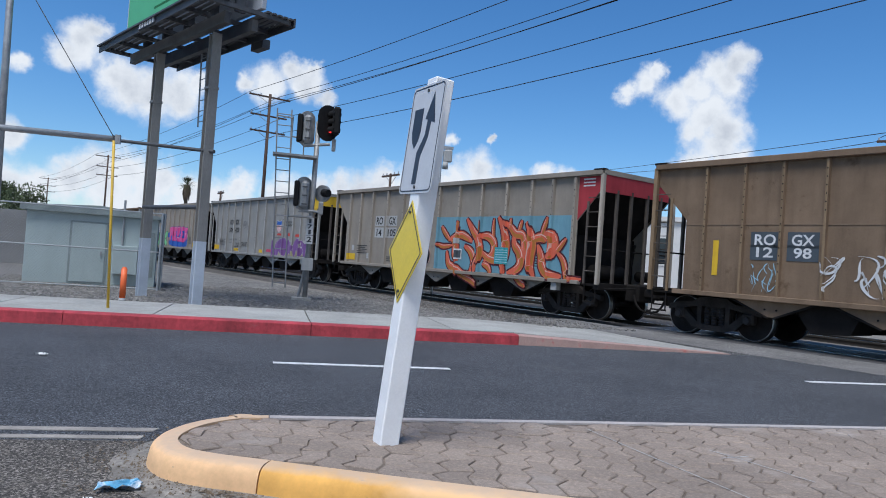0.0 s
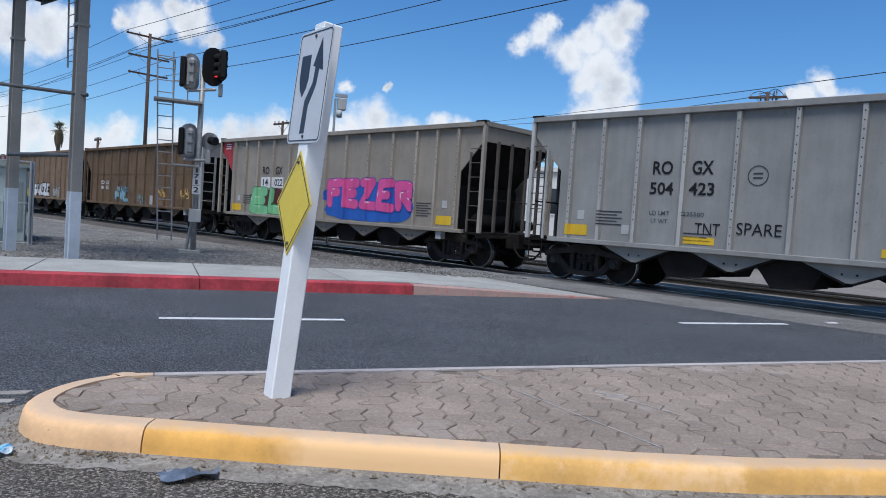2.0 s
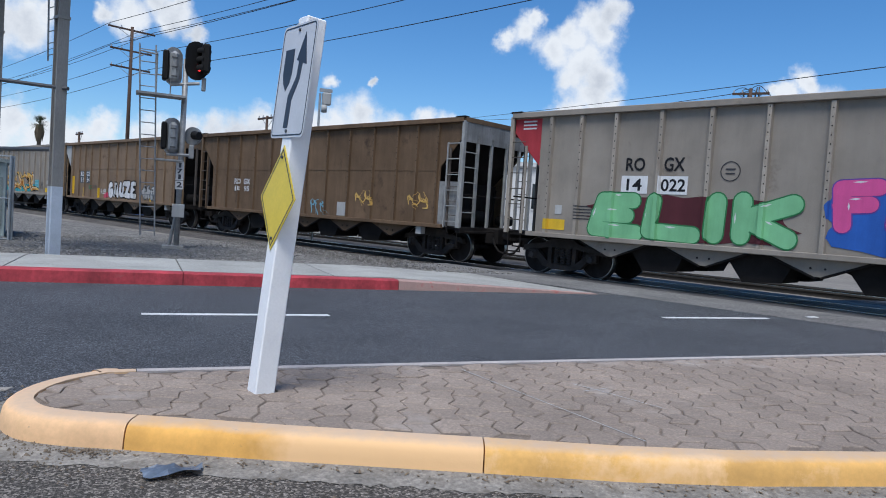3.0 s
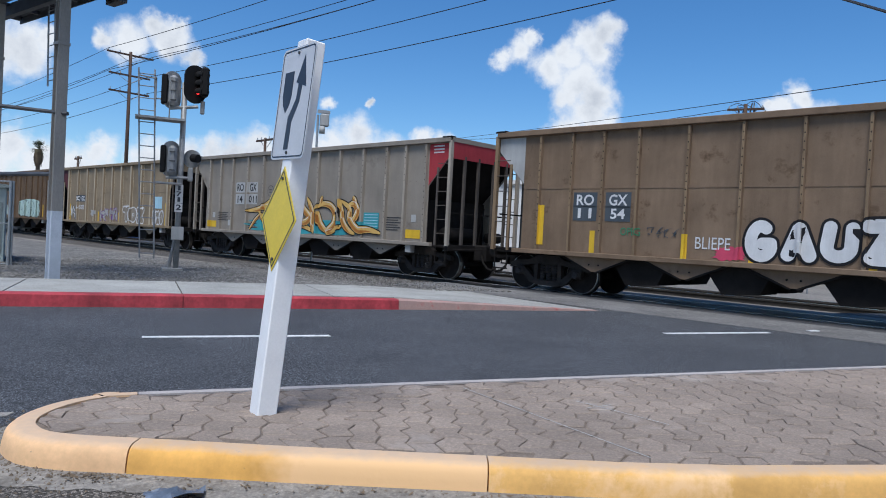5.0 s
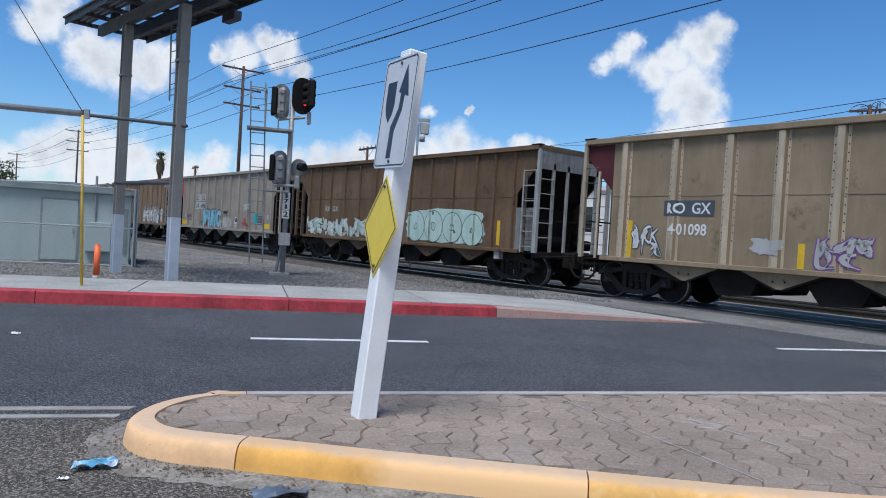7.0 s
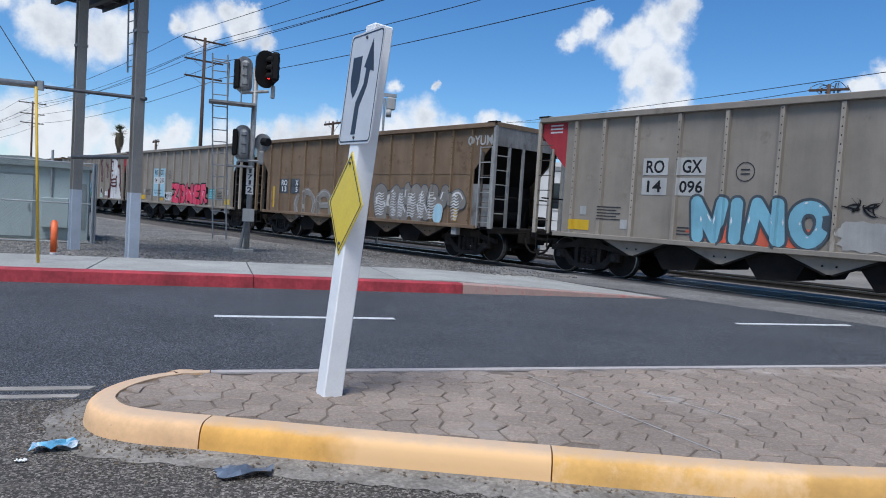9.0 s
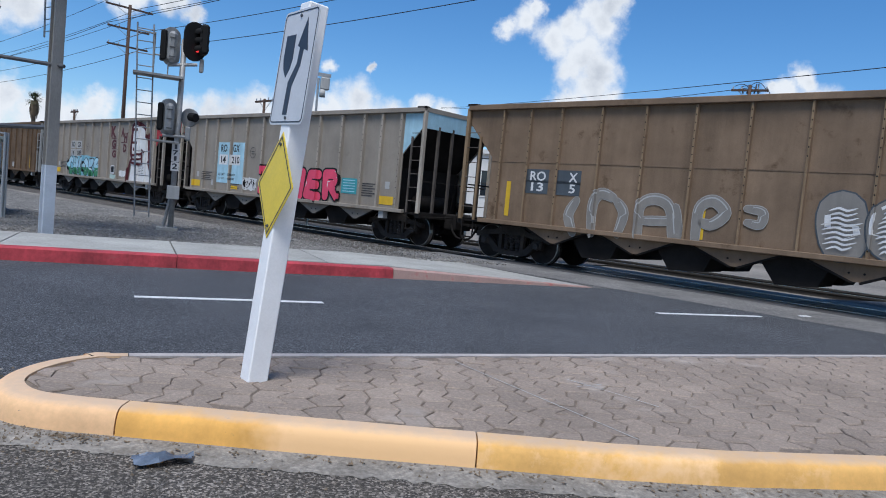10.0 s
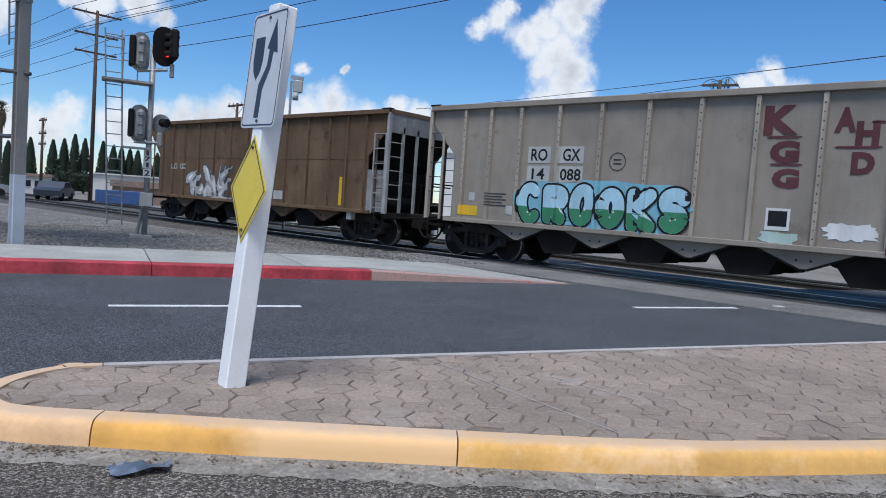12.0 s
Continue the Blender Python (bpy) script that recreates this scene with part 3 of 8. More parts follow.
bm = B()
rows_y = [14.02 + i * 0.9 for i in range(60)]
cols = 26
grid = []
for y in rows_y:
    xe = yard_edge(y)
    row = []
    for k in range(cols + 1):
        f = (k / cols) ** 0.6
        x = -45 + (xe + 45) * f
        z = 0.12 if k < cols - 1 else (0.02 if k == cols - 1 else -0.19)
        z += (0.035 * noise.noise(Vector((x * 0.9, y * 0.9, 0))) if k < cols - 1 else 0)
        row.append(bm.verts.new((x, y, z - min(0.12, (y - 14) * 0.006))))
    grid.append(row)
for r0, r1 in zip(grid, grid[1:]):
    for k in range(cols):
        bm.faces.new((r0[k], r0[k + 1], r1[k + 1], r1[k]))
tagged(part("gravel_yard", bm, GRAVEL, smooth=True), "pale grey gravel beside the railway", "gravel", kind="structure")
rnd = random.Random(4)
bm = B()
for i in range(9000):
    y = 14.1 + 9.5 * rnd.random() ** 1.6
    xe = yard_edge(y) - 0.1
    x = xe - (xe + 7.5) * rnd.random()
    s = rnd.uniform(0.010, 0.034)
    q = Euler((rnd.random() * 6, rnd.random() * 6, rnd.random() * 6)).to_matrix()
    vs = [bm.verts.new(Vector((x, y, 0.125 - min(0.12, (y - 14) * 0.006))) + q @ Vector(p) * s) for p in ((1, 0, 0), (-1, 0.2, 0), (0, 1, 0.1), (0, -0.9, 0), (0.1, 0, 0.75), (0, 0, -0.7))]
    for f in ((0, 2, 4), (2, 1, 4), (1, 3, 4), (3, 0, 4), (2, 0, 5), (1, 2, 5), (3, 1, 5), (0, 3, 5)):
        bm.faces.new([vs[j] for j in f])
tagged(part("gravel_stones", bm, STONE), "loose pale crushed stones scattered on the yard", "gravel", kind="stuff")

# far kerb and sidewalk
def kerb_run(name, material, x0, x1, z0, z1, label):
    bm = B()
    vs = []
    for x, z in ((x0, z0), (x1, z1)):
        vs.append([bm.verts.new((x, *p)) for p in ((11.40, -0.1), (11.42, z * 0.9), (11.46, z), (11.66, z + 0.003), (11.66, -0.1))])
    for i in range(5):
        bm.faces.new((vs[0][i], vs[1][i], vs[1][(i + 1) % 5], vs[0][(i + 1) % 5]))
    bm.faces.new(vs[0][::-1])
    bm.faces.new(vs[1])
    return tagged(part(name, bm, material), label, "kerb", "street kerb", "structure")


for i in range(14):
    x1 = 0.62 - i * 3.6
    kerb_run("kerb", KERB_RED, x1 - 3.59, x1, 0.19, 0.19, "red painted concrete kerb with scuffed paint")
kerb_run("kerb", KERB_RED, 0.63, 4.1, 0.19, 0.17, "red painted concrete kerb with scuffed paint")
kerb_run("kerb", KERB_FADED, 4.11, 8.2, 0.17, 0.01, "worn kerb sloping down with flaked red paint")
walk_ob = holder("sidewalk")
tagged(walk_ob, "pale grey concrete sidewalk in jointed slabs", "sidewalk", kind="structure")
xs = [4.1, 3.02, 0.62, -1.78, -4.18, -6.58, -8.98, -11.4, -13.8, -16.2, -18.6, -21, -26, -31, -36, -45]
for x1, x0 in zip(xs, xs[1:]):
    bm = slab(B(), [(x0 + 0.012, 11.675), (x1 - 0.012, 11.675), (x1 - 0.012, 14.05), (x0 + 0.012, 14.05)], -0.1, 0.19)
    part("slab", bm, CONCRETE, walk_ob)
bm = B()
e = [(4.1, 11.675, 0.185), (8.2, 11.55, 0.012), (7.55, 13.1, 0.03), (6.9, 14.7, 0.06), (4.1, 14.05, 0.19)]
bm.faces.new([bm.verts.new(p) for p in e])
bm.faces.new([bm.verts.new((p[0], p[1], -0.12)) for p in e])
bm.verts.ensure_lookup_table()
for i in range(5):
    j = (i + 1) % 5
    bm.faces.new((bm.verts[i], bm.verts[j], bm.verts[5 + j], bm.verts[5 + i]))
part("slab", bm, CONCRETE, walk_ob, "sloping concrete ramp down to the tracks")

# ---- the median: kerb, pavers ----
OUT = [(9.6, 5.20), (5.0, 5.20), (2.5, 5.20), (0.02, 5.19), (-0.28, 5.12), (-0.50, 4.93), (-0.64, 4.66), (-0.665, 4.40), (-0.56, 4.15), (-0.35, 3.99),
       (-0.03, 3.85), (0.68, 3.54), (1.66, 3.14), (2.32, 2.87), (2.96, 2.66), (3.9, 2.44), (6.0, 2.05), (9.6, 1.55)]

def rounded_path(pts, i0, i1, k):
    """Splits the steps between points i0 and i1 into k along a smooth curve."""
    res = []
    for i in range(len(pts)):
        res.append(pts[i])
        if i0 <= i < i1:
            p0, p1, p2, p3 = (Vector(pts[j]) for j in (i - 1, i, i + 1, i + 2))
            for q in range(1, k):
                t = q / k
                v = 0.5 * (2 * p1 + (p2 - p0) * t + (2 * p0 - 5 * p1 + 4 * p2 - p3) * t * t + (3 * p1 - p0 - 3 * p2 + p3) * t ** 3)
                res.append((v.x, v.y))
    return res


OUT = rounded_path(OUT, 3, 10, 4)


def inset(pts, dist):
    res = []
    n = len(pts)
    for i, p in enumerate(pts):
        a = Vector(pts[max(i - 1, 0)])
        b = Vector(pts[min(i + 1, n - 1)])
        t = (b - a).normalized()
        res.append((p[0] - t.y * dist, p[1] + t.x * dist))
    return res


RINGS = [(OUT, -0.05), (inset(OUT, 0.010), 0.06), (inset(OUT, 0.020), 0.105), (inset(OUT, 0.032), 0.130), (inset(OUT, 0.052), 0.147), (inset(OUT, 0.085), 0.155), (inset(OUT, 0.17), 0.157), (inset(OUT, 0.172), -0.05)]
median = holder("median_kerb")
tagged(median, "low rounded median kerb in chipped cream and yellow paint", "kerb", kind="structure")


def median_segment(i0, i1, material, label):
    bm = B()
    cols_v = []
    for i in range(i0, i1 + 1):
        cols_v.append([bm.verts.new((*r[0][i], r[1])) for r in RINGS])
    t0 = (Vector(OUT[i0 + 1]) - Vector(OUT[i0])).normalized() * 0.004
    t1 = (Vector(OUT[i1]) - Vector(OUT[i1 - 1])).normalized() * 0.004
    for v in cols_v[0]:
        v.co += Vector((t0.x, t0.y, 0))
    for v in cols_v[-1]:
        v.co -= Vector((t1.x, t1.y, 0))
    for a, b in zip(cols_v, cols_v[1:]):
        for k in range(len(RINGS) - 1):
            bm.faces.new((a[k], b[k], b[k + 1], a[k + 1]))
    bm.faces.new(cols_v[0])
    bm.faces.new(cols_v[-1][::-1])
    part("kerb_segment", bm, material, median, label, crease=0.7)


median_segment(0, 3, KERB_GREY, "bare grey concrete kerb")
median_segment(3, 31, KERB_CREAM, "faded cream painted kerb nose")
median_segment(31, 33, KERB_FADE, "yellow painted kerb fading into cream")
median_segment(33, 38, KERB_PALE, "yellow painted kerb")

# gutter round the median
G_OUT = inset(OUT[3:], -0.22)
G_IN = inset(OUT[3:], 0.02)
bm = B()
rnd = random.Random(5)
ga, gb = [], []
for i in range(len(G_OUT) - 1):
    cuts = max(1, int((Vector(G_IN[i + 1]) - Vector(G_IN[i])).length / 0.05))
    for k in range(cuts):
        pa, pb = Vector(G_OUT[i]).lerp(Vector(G_OUT[i + 1]), k / cuts), Vector(G_IN[i]).lerp(Vector(G_IN[i + 1]), k / cuts)
        ga.append(bm.verts.new((*pa.lerp(pb, rnd.uniform(0.0, 0.22)), 0.003)))
        gb.append(bm.verts.new((*pb, 0.022)))
for i in range(len(ga) - 1):
    bm.faces.new((ga[i], ga[i + 1], gb[i + 1], gb[i]))
tagged(part("gutter", bm, GUTTER), "dirty concrete gutter round the median nose", "gutter", kind="structure")

rnd = random.Random(29)
bm = B()
for n_ in range(900):
    i = rnd.randrange(6, len(G_IN) - 2)
    f, q = rnd.random(), rnd.random() ** 1.8
    a, b = Vector(G_IN[i]).lerp(Vector(G_IN[i + 1]), f), Vector(G_OUT[i]).lerp(Vector(G_OUT[i + 1]), f)
    p = (a + (b - a) * 0.09).lerp(b + (b - a) * 0.9, q)
    r = rnd.uniform(0.002, 0.0055) if rnd.random() < 0.93 else rnd.uniform(0.007, 0.011)
    z = 0.022 - 0.018 * min(1.0, q * 1.7)
    top = bm.verts.new((p.x + rnd.uniform(-r, r) * 0.4, p.y, z + r * 1.1))
    ring = [bm.verts.new((p.x + r * 1.3 * math.cos(k * 1.2566 + n_), p.y + r * math.sin(k * 1.2566 + n_), z - 0.002)) for k in range(5)]
    for k in range(5):
        bm.faces.new((ring[k], ring[(k + 1) % 5], top))
tagged(part("grit", bm, GRIT), "loose grit and leaf crumbs along the gutter", "grit", kind="stuff")

INNER = inset(OUT, 0.173)
bm = B()
bm.faces.new([bm.verts.new((*p, 0.1425)) for p in INNER])
median_bed = tagged(part("median_bed", bm, JOINT), "sandy joints between the pavers", "paving", kind="structure")


def inside(p, poly):
    x, y = p
    hit = False
    for (x0, y0), (x1, y1) in zip(poly, poly[1:] + poly[:1]):
        if (y0 > y) != (y1 > y) and x < (x1 - x0) * (y - y0) / (y1 - y0) + x0:
            hit = not hit
    return hit


def median_pavers():
    rnd = random.Random(11)
    W, H = 0.225, 0.165
    jit = {}

    def corner(kx, ky):
        if (kx, ky) not in jit:
            jit[kx, ky] = (rnd.uniform(-1, 1) * 0.022, rnd.uniform(-1, 1) * 0.024)
        return jit[kx, ky]

    ang = radians(72)
    ca, sa_ = math.cos(ang), math.sin(ang)

    def put(gx, gy, jx):
        x, y = gx * W / 2 + jx[0], gy * H + jx[1]
        return 4.0 + ca * x - sa_ * y, 3.6 + sa_ * x + ca * y

    cells = []
    for j in range(-36, 37):
        for i in range(-24, 25):
            k = 2 * i + (j % 2)
            ring = []
            for kx, ky, dy in ((k - 1, j, 0), (k, j, -0.34), (k + 1, j, 0), (k + 1, j + 1, 0), (k, j + 1, -0.34), (k - 1, j + 1, 0)):
                jx = corner(kx, ky)
                ring.append(put(kx, ky + (0.17 if kx % 2 else -0.17), jx))
            cx, cy = sum(p[0] for p in ring) / 6, sum(p[1] for p in ring) / 6
            ins = [inside(p, INNER) for p in ring]
            if all(ins) or (sum(ins) >= 2 and inside((cx, cy), INNER)):
                if not all(ins):
                    # trim at the kerb
                    ring2 = []
                    for p, ok in zip(ring, ins):
                        q = p
                        f = 1.0
                        while not inside(q, INNER) and f > 0.05:
                            f -= 0.1
                            q = (cx + (p[0] - cx) * f, cy + (p[1] - cy) * f)
                        ring2.append(q)
                    ring = ring2
                cells.append((cx, cy, ring))
    cells.sort(key=lambda c: (c[0] - 1.6) ** 2 * 0.35 + (c[1] - 3.6) ** 2)
    rest = B()
    for n_, (cx, cy, ring) in enumerate(cells):
        bm = B() if n_ < 300 else rest
        tilt = (rnd.uniform(-0.02, 0.02), rnd.uniform(-0.02, 0.02), rnd.uniform(-0.002, 0.003))

        def zz(x, y):
            return 0.152 + tilt[2] + tilt[0] * (x - cx) + tilt[1] * (y - cy)
        sh = 0.945
        lo, mid, hi = [], [], []
        for x, y in ring:
            x1, y1 = cx + (x - cx) * sh, cy + (y - cy) * sh
            x2, y2 = cx + (x - cx) * 0.89, cy + (y - cy) * 0.89
            lo.append(bm.verts.new((x1, y1, 0.12)))
            mid.append(bm.verts.new((x1, y1, zz(x1, y1) - 0.006)))
            hi.append(bm.verts.new((x2, y2, zz(x2, y2))))
        for r0, r1 in ((lo, mid), (mid, hi)):
            for i in range(6):
                bm.faces.new((r0[i], r0[(i + 1) % 6], r1[(i + 1) % 6], r1[i]))
        bm.faces.new(hi)
        if n_ < 300:
            part("paver", bm, PAVER, median_bed)
    tagged(part("pavers", rest, PAVER, median_bed), kind="stuff")


def text_mesh(text, offset=0.0, space=1.0):
    cu = bpy.data.curves.new("text", "FONT")
    cu.body, cu.offset, cu.space_character = text, offset, space
    cu.resolution_u = 3
    ob = bpy.data.objects.new("text", cu)
    scene.collection.objects.link(ob)
    bpy.context.view_layer.update()
    me = bpy.data.meshes.new_from_object(ob.evaluated_get(bpy.context.evaluated_depsgraph_get()))
    bpy.data.objects.remove(ob)
    bpy.data.curves.remove(cu)
    return me


def text_bm(bm, text, x0, x1, y0, y1, offset=0.0, z=0.0, pad=0.0):
    """Letters fitted into a box, in the x-y plane."""
    me = text_mesh(text, offset)
    co = np.array([v.co[:] for v in me.vertices])
    lo, hi = co.min(0), co.max(0)
    base = len(bm.verts)
    vs = [bm.verts.new((x0 - pad + (c[0] - lo[0]) / (hi[0] - lo[0]) * (x1 - x0 + 2 * pad), y0 - pad + (c[1] - lo[1]) / (hi[1] - lo[1]) * (y1 - y0 + 2 * pad), z)) for c in co]
    for p in me.polygons:
        try:
            bm.faces.new([vs[i] for i in p.vertices])
        except ValueError:
            pass
    bpy.data.meshes.remove(me)
    return bm


# ---- the keep-right sign on the median ----
def keep_right_post():
    m = pose(0.735, 4.42, 0.13, 0, 0, 0) @ pose(0, 0, 0, 0.6, 4.6, 0) @ pose(0, 0, 0, 0, 0, 14)
    th = holder("traffic_sign", m)
    tagged(th, "leaning white square post with arrow sign and yellow diamond", "road sign")
    bm = bx(B(), -0.065, 0.065, -0.065, 0.065, 0.0, 2.34, None, 0.008)
    part("post", bm, POST_WHITE, th)

    def plate(name, pts, material, x, thick, label=""):
        return part(name, prism(B(), pts, "x", x, x - thick), material, th, label)

    def rounded(w, h, r, cy, cz):
        pts = []
        for sx, sy, a0 in ((1, 1, 0), (-1, 1, 90), (-1, -1, 180), (1, -1, 270)):
            for k in range(5):
                a = radians(a0 + k * 22.5)
                pts.append((cy + sx * (w / 2 - r) + r * math.cos(a), cz + sy * (h / 2 - r) + r * math.sin(a)))
        return pts
    cz = 1.945
    sign = plate("sign_plate", rounded(0.47, 0.70, 0.035, 0, cz), SIGN_WHITE, -0.067, 0.004)

    def sub(name, pts, material, x, label=""):
        return part(name, prism(B(), pts, "x", x, x - 0.0015), material, sign, label)
    bm = B()
    o, i = rounded(0.445, 0.675, 0.03, 0, cz), rounded(0.43, 0.66, 0.026, 0, cz)
    vo = [[bm.verts.new((x, *p)) for p in o] for x in (-0.0711, -0.0726)]
    vi = [[bm.verts.new((x, *p)) for p in i] for x in (-0.0711, -0.0726)]
    n = len(o)
    for k in range(n):
        bm.faces.new((vo[1][k], vo[1][(k + 1) % n], vi[1][(k + 1) % n], vi[1][k]))
        bm.faces.new((vo[0][k], vo[0][(k + 1) % n], vo[1][(k + 1) % n], vo[1][k]))
    part("border", bm, SIGN_BLACK, sign, "thin dark border line")
    # seen from -x the local y axis runs to the left
    sub("arrow_island", [(0.165, cz + 0.20), (0.035, cz + 0.20), (0.035, cz + 0.05), (0.055, cz - 0.01), (0.10, cz - 0.06), (0.145, cz - 0.01), (0.165, cz + 0.05)], SIGN_BLACK, -0.0711, "dark island mark")
    arrow = [(0.06, cz - 0.29), (-0.005, cz - 0.29), (-0.01, cz - 0.12), (-0.085, cz + 0.0), (-0.10, cz + 0.10), (-0.155, cz + 0.085), (-0.095, cz + 0.29), (-0.01, cz + 0.125), (-0.045, cz + 0.115), (-0.035, cz + 0.02), (0.05, cz - 0.09)]
    sub("arrow", arrow, SIGN_BLACK, -0.0711, "dark bent arrow")
    dz = 1.225
    dia = plate("diamond_plate", [(0, dz + 0.325), (-0.255, dz), (0, dz - 0.325), (0.255, dz)], SIGN_YELLOW, -0.067, 0.004, "yellow reflective diamond marker")
    bm = B()
    od = [(0, dz + 0.303), (-0.238, dz), (0, dz - 0.303), (0.238, dz)]
    idd = [(0, dz + 0.288), (-0.226, dz), (0, dz - 0.288), (0.226, dz)]
    v1 = [bm.verts.new((-0.0725, *p)) for p in od]
    v2 = [bm.verts.new((-0.0725, *p)) for p in idd]
    for k in range(4):
        bm.faces.new((v1[k], v1[(k + 1) % 4], v2[(k + 1) % 4], v2[k]))
    part("border", bm, SIGN_BLACK, dia, "thin dark border line")
    for z, owner in ((cz + 0.31, sign), (cz - 0.31, sign), (dz + 0.25, dia), (dz - 0.25, dia)):
        bm = rod(B(), (-0.070, 0, z), (-0.079, 0, z), 0.010, 8)
        part("bolt", bm, STEEL_DARK, owner)


keep_right_post()


# ---- pylons and billboard ----
def pylon(x, y, name_label):
    th = holder("billboard_pylon", pose(x, y, 0.0, 0, 0, 28))
    tagged(th, name_label, "steel column", "billboard pylons")

    def hsec(z0, z1, g):
        w, f, k = 0.092 + g, 0.072 - g, 0.05 + g
        return prism(B(), [(-w, -w), (w, -w), (w, -f), (k, -f), (k, f), (w, f), (w, w), (-w, w), (-w, f), (-k, f), (-k, -f), (-w, -f)], "z", z0, z1)
    part("column", hsec(1.38, 5.45, 0.0), PYLON, th)
    part("painted_foot", hsec(0.0, 1.38, 0.002), PYLON_LOW, th, "pale blue-grey painted lower column")
    part("collar", bx(B(), -0.105, 0.105, -0.105, 0.105, 4.35, 4.40), PYLON, th)
    return th


pylon(-1.45, 14.5, "weathered grey steel column with pale painted foot")
pylon(-2.80, 16.65, "weathered grey steel column with pale painted foot")


def billboard():
    # frame: x along the board away from the street, y to its right
    m = pose(-0.80, 13.58, 5.45, 0, 0, 119.5)
    th = holder("billboard", m)
    tagged(th, "double-sided billboard with green advertisement on a steel catwalk", "billboard")
    L_ = 5.5
    for y in (-0.28, 0.28):
        part("main_beam", bx(B(), 0.3, L_ - 0.3, y - 0.06, y + 0.06, 0.0, 0.22), STEEL_DARK, th)
    for k in range(7):
        x = 0.05 + k * (L_ - 0.1) / 6
        part("cross_beam", bx(B(), x - 0.04, x + 0.04, -0.88, 0.88, 0.22, 0.30), STEEL_DARK, th)
    for y0, y1 in ((-0.90, -0.42), (0.42, 0.90)):
        for j in range(5):
            yy = y0 + (y1 - y0) * j / 4.0
            part("catwalk_plank", bx(B(), -0.05, L_ + 0.05, yy, yy + 0.085, 0.30, 0.335), STEEL_DARK, th)
    for y in (-0.92, 0.92):
        part("fascia", bx(B(), -0.07, L_ + 0.07, y - 0.012, y + 0.012, 0.17, 0.345), STEEL_DARK, th)
    for y, side in ((0.36, "green"), (-0.36, "plain")):
        s = 1 if y > 0 else -1
        board = part("board", bx(B(), 0.15, L_ - 0.1, y - 0.05, y + 0.05, 0.42, 3.3, None, 0.01), GREY_BOARD, th)
        if s > 0:
            part("advert", bx(B(), 1.15, L_ - 0.18, y + 0.052, y + 0.056, 0.48, 3.25), GREEN_BOARD, board, "green printed advertisement panel")
            part("advert_band", bx(B(), 0.2, 1.14, y + 0.052, y + 0.056, 0.48, 3.25), BOARD_BLUE, board, "bluish printed end of the advertisement")
            for k in range(4):
                part("advert_bar", bx(B(), 1.5, 1.5 + 2.2 - 0.4 * (k % 2), y + 0.057, y + 0.060, 0.95 + 0.35 * k, 1.0 + 0.35 * k), paint("deep_green", ()), board, "dark line of small print")
    for k in range(5):
        x = 0.4 + k * (L_ - 0.8) / 4
        part("upright", bx(B(), x - 0.04, x + 0.04, -0.10, 0.10, 0.3, 3.2), STEEL_DARK, th)
    # number plate under the advertisement, as plain bars
    plate = part("number_plate", bx(B(), 2.1, 3.0, 0.945, 0.952, 0.19, 0.36), STEEL_DARK, th)
    for k in range(6):
        part("number_bar", bx(B(), 2.15 + k * 0.14, 2.24 + k * 0.14, 0.954, 0.957, 0.205, 0.345), paint("white", ()), plate, "white bar")
    for x in (0.5, 0.7):
        part("clamp", bx(B(), x, x + 0.05, -1.02, -0.80, 0.30, 0.46), STEEL, th)
    part("lamp_box", bx(B(), 1.2, 1.7, -1.10, -0.93, 0.02, 0.2), STEEL_DARK, th)
    # access ladder hanging below
    lad = part("ladder", rod(B(), (3.1, -0.6, 0.2), (3.0, -0.6, -1.5), 0.02), STEEL, th, "thin steel access ladder")
    bm = rod(B(), (3.4, -0.6, 0.2), (3.3, -0.6, -1.5), 0.02)
    part("stile", bm, STEEL, lad)
    for k in range(7):
        z = 0.05 - k * 0.24
        part("rung", rod(B(), (3.09 - k * 0.014, -0.6, z), (3.39 - k * 0.014, -0.6, z), 0.012, 6), STEEL, lad)


billboard()


def brace(a, b, r, label):
    bm = rod(B(), a, b, r, 8)
    return tagged(part("brace_bar", bm, STEEL_DARK), label, "steel bar", "pylon braces")


brace((-3.55, 15.9, 3.36), (-1.30, 14.38, 3.13), 0.035, "dark steel bar clamped across the pylons")
brace((-2.85, 16.45, 2.05), (-1.5, 14.65, 2.05), 0.04, "dark steel bar joining the pylons")


# ---- yellow guy-wire guard, arm, marker post ----
bm = rod(B(), (-2.58, 12.43, 0.19), (-2.69, 12.43, 2.9), 0.022, 10)
guard = tagged(part("guy_guard", bm, YELLOW_PIPE, smooth=True), "tall thin yellow plastic guard pole on the sidewalk", "pole")
part("cap", rod(B(), (-2.69, 12.43, 2.9), (-2.692, 12.43, 2.98), 0.02, 8), STEEL_DARK, guard)
bm = rod(B(), (-9.0, 12.43, 2.93), (-2.66, 12.47, 2.93), 0.05, 10)
arm = tagged(part("pipe_arm", bm, STEEL, smooth=True), "grey steel pipe arm reaching over the sidewalk", "steel arm")
part("end_cap", bx(B(), -2.68, -2.60, 12.42, 12.52, 2.86, 3.0), STEEL, arm)
bm = rod(B(), (-2.69, 12.43, 2.95), (-4.95, 13.9, 6.2), 0.008, 6)
tagged(part("guy_wire", bm, WIRE), "thin dark guy wire strung to a pole", "wire", kind="structure")
bm = rod(B(), (-4.95, 14.3, 0.1), (-5.05, 14.3, 9.0), 0.075, 12, 0.05)
lp = tagged(part("light_pole", bm, STEEL, smooth=True), "slim grey steel light pole behind the sidewalk", "pole")
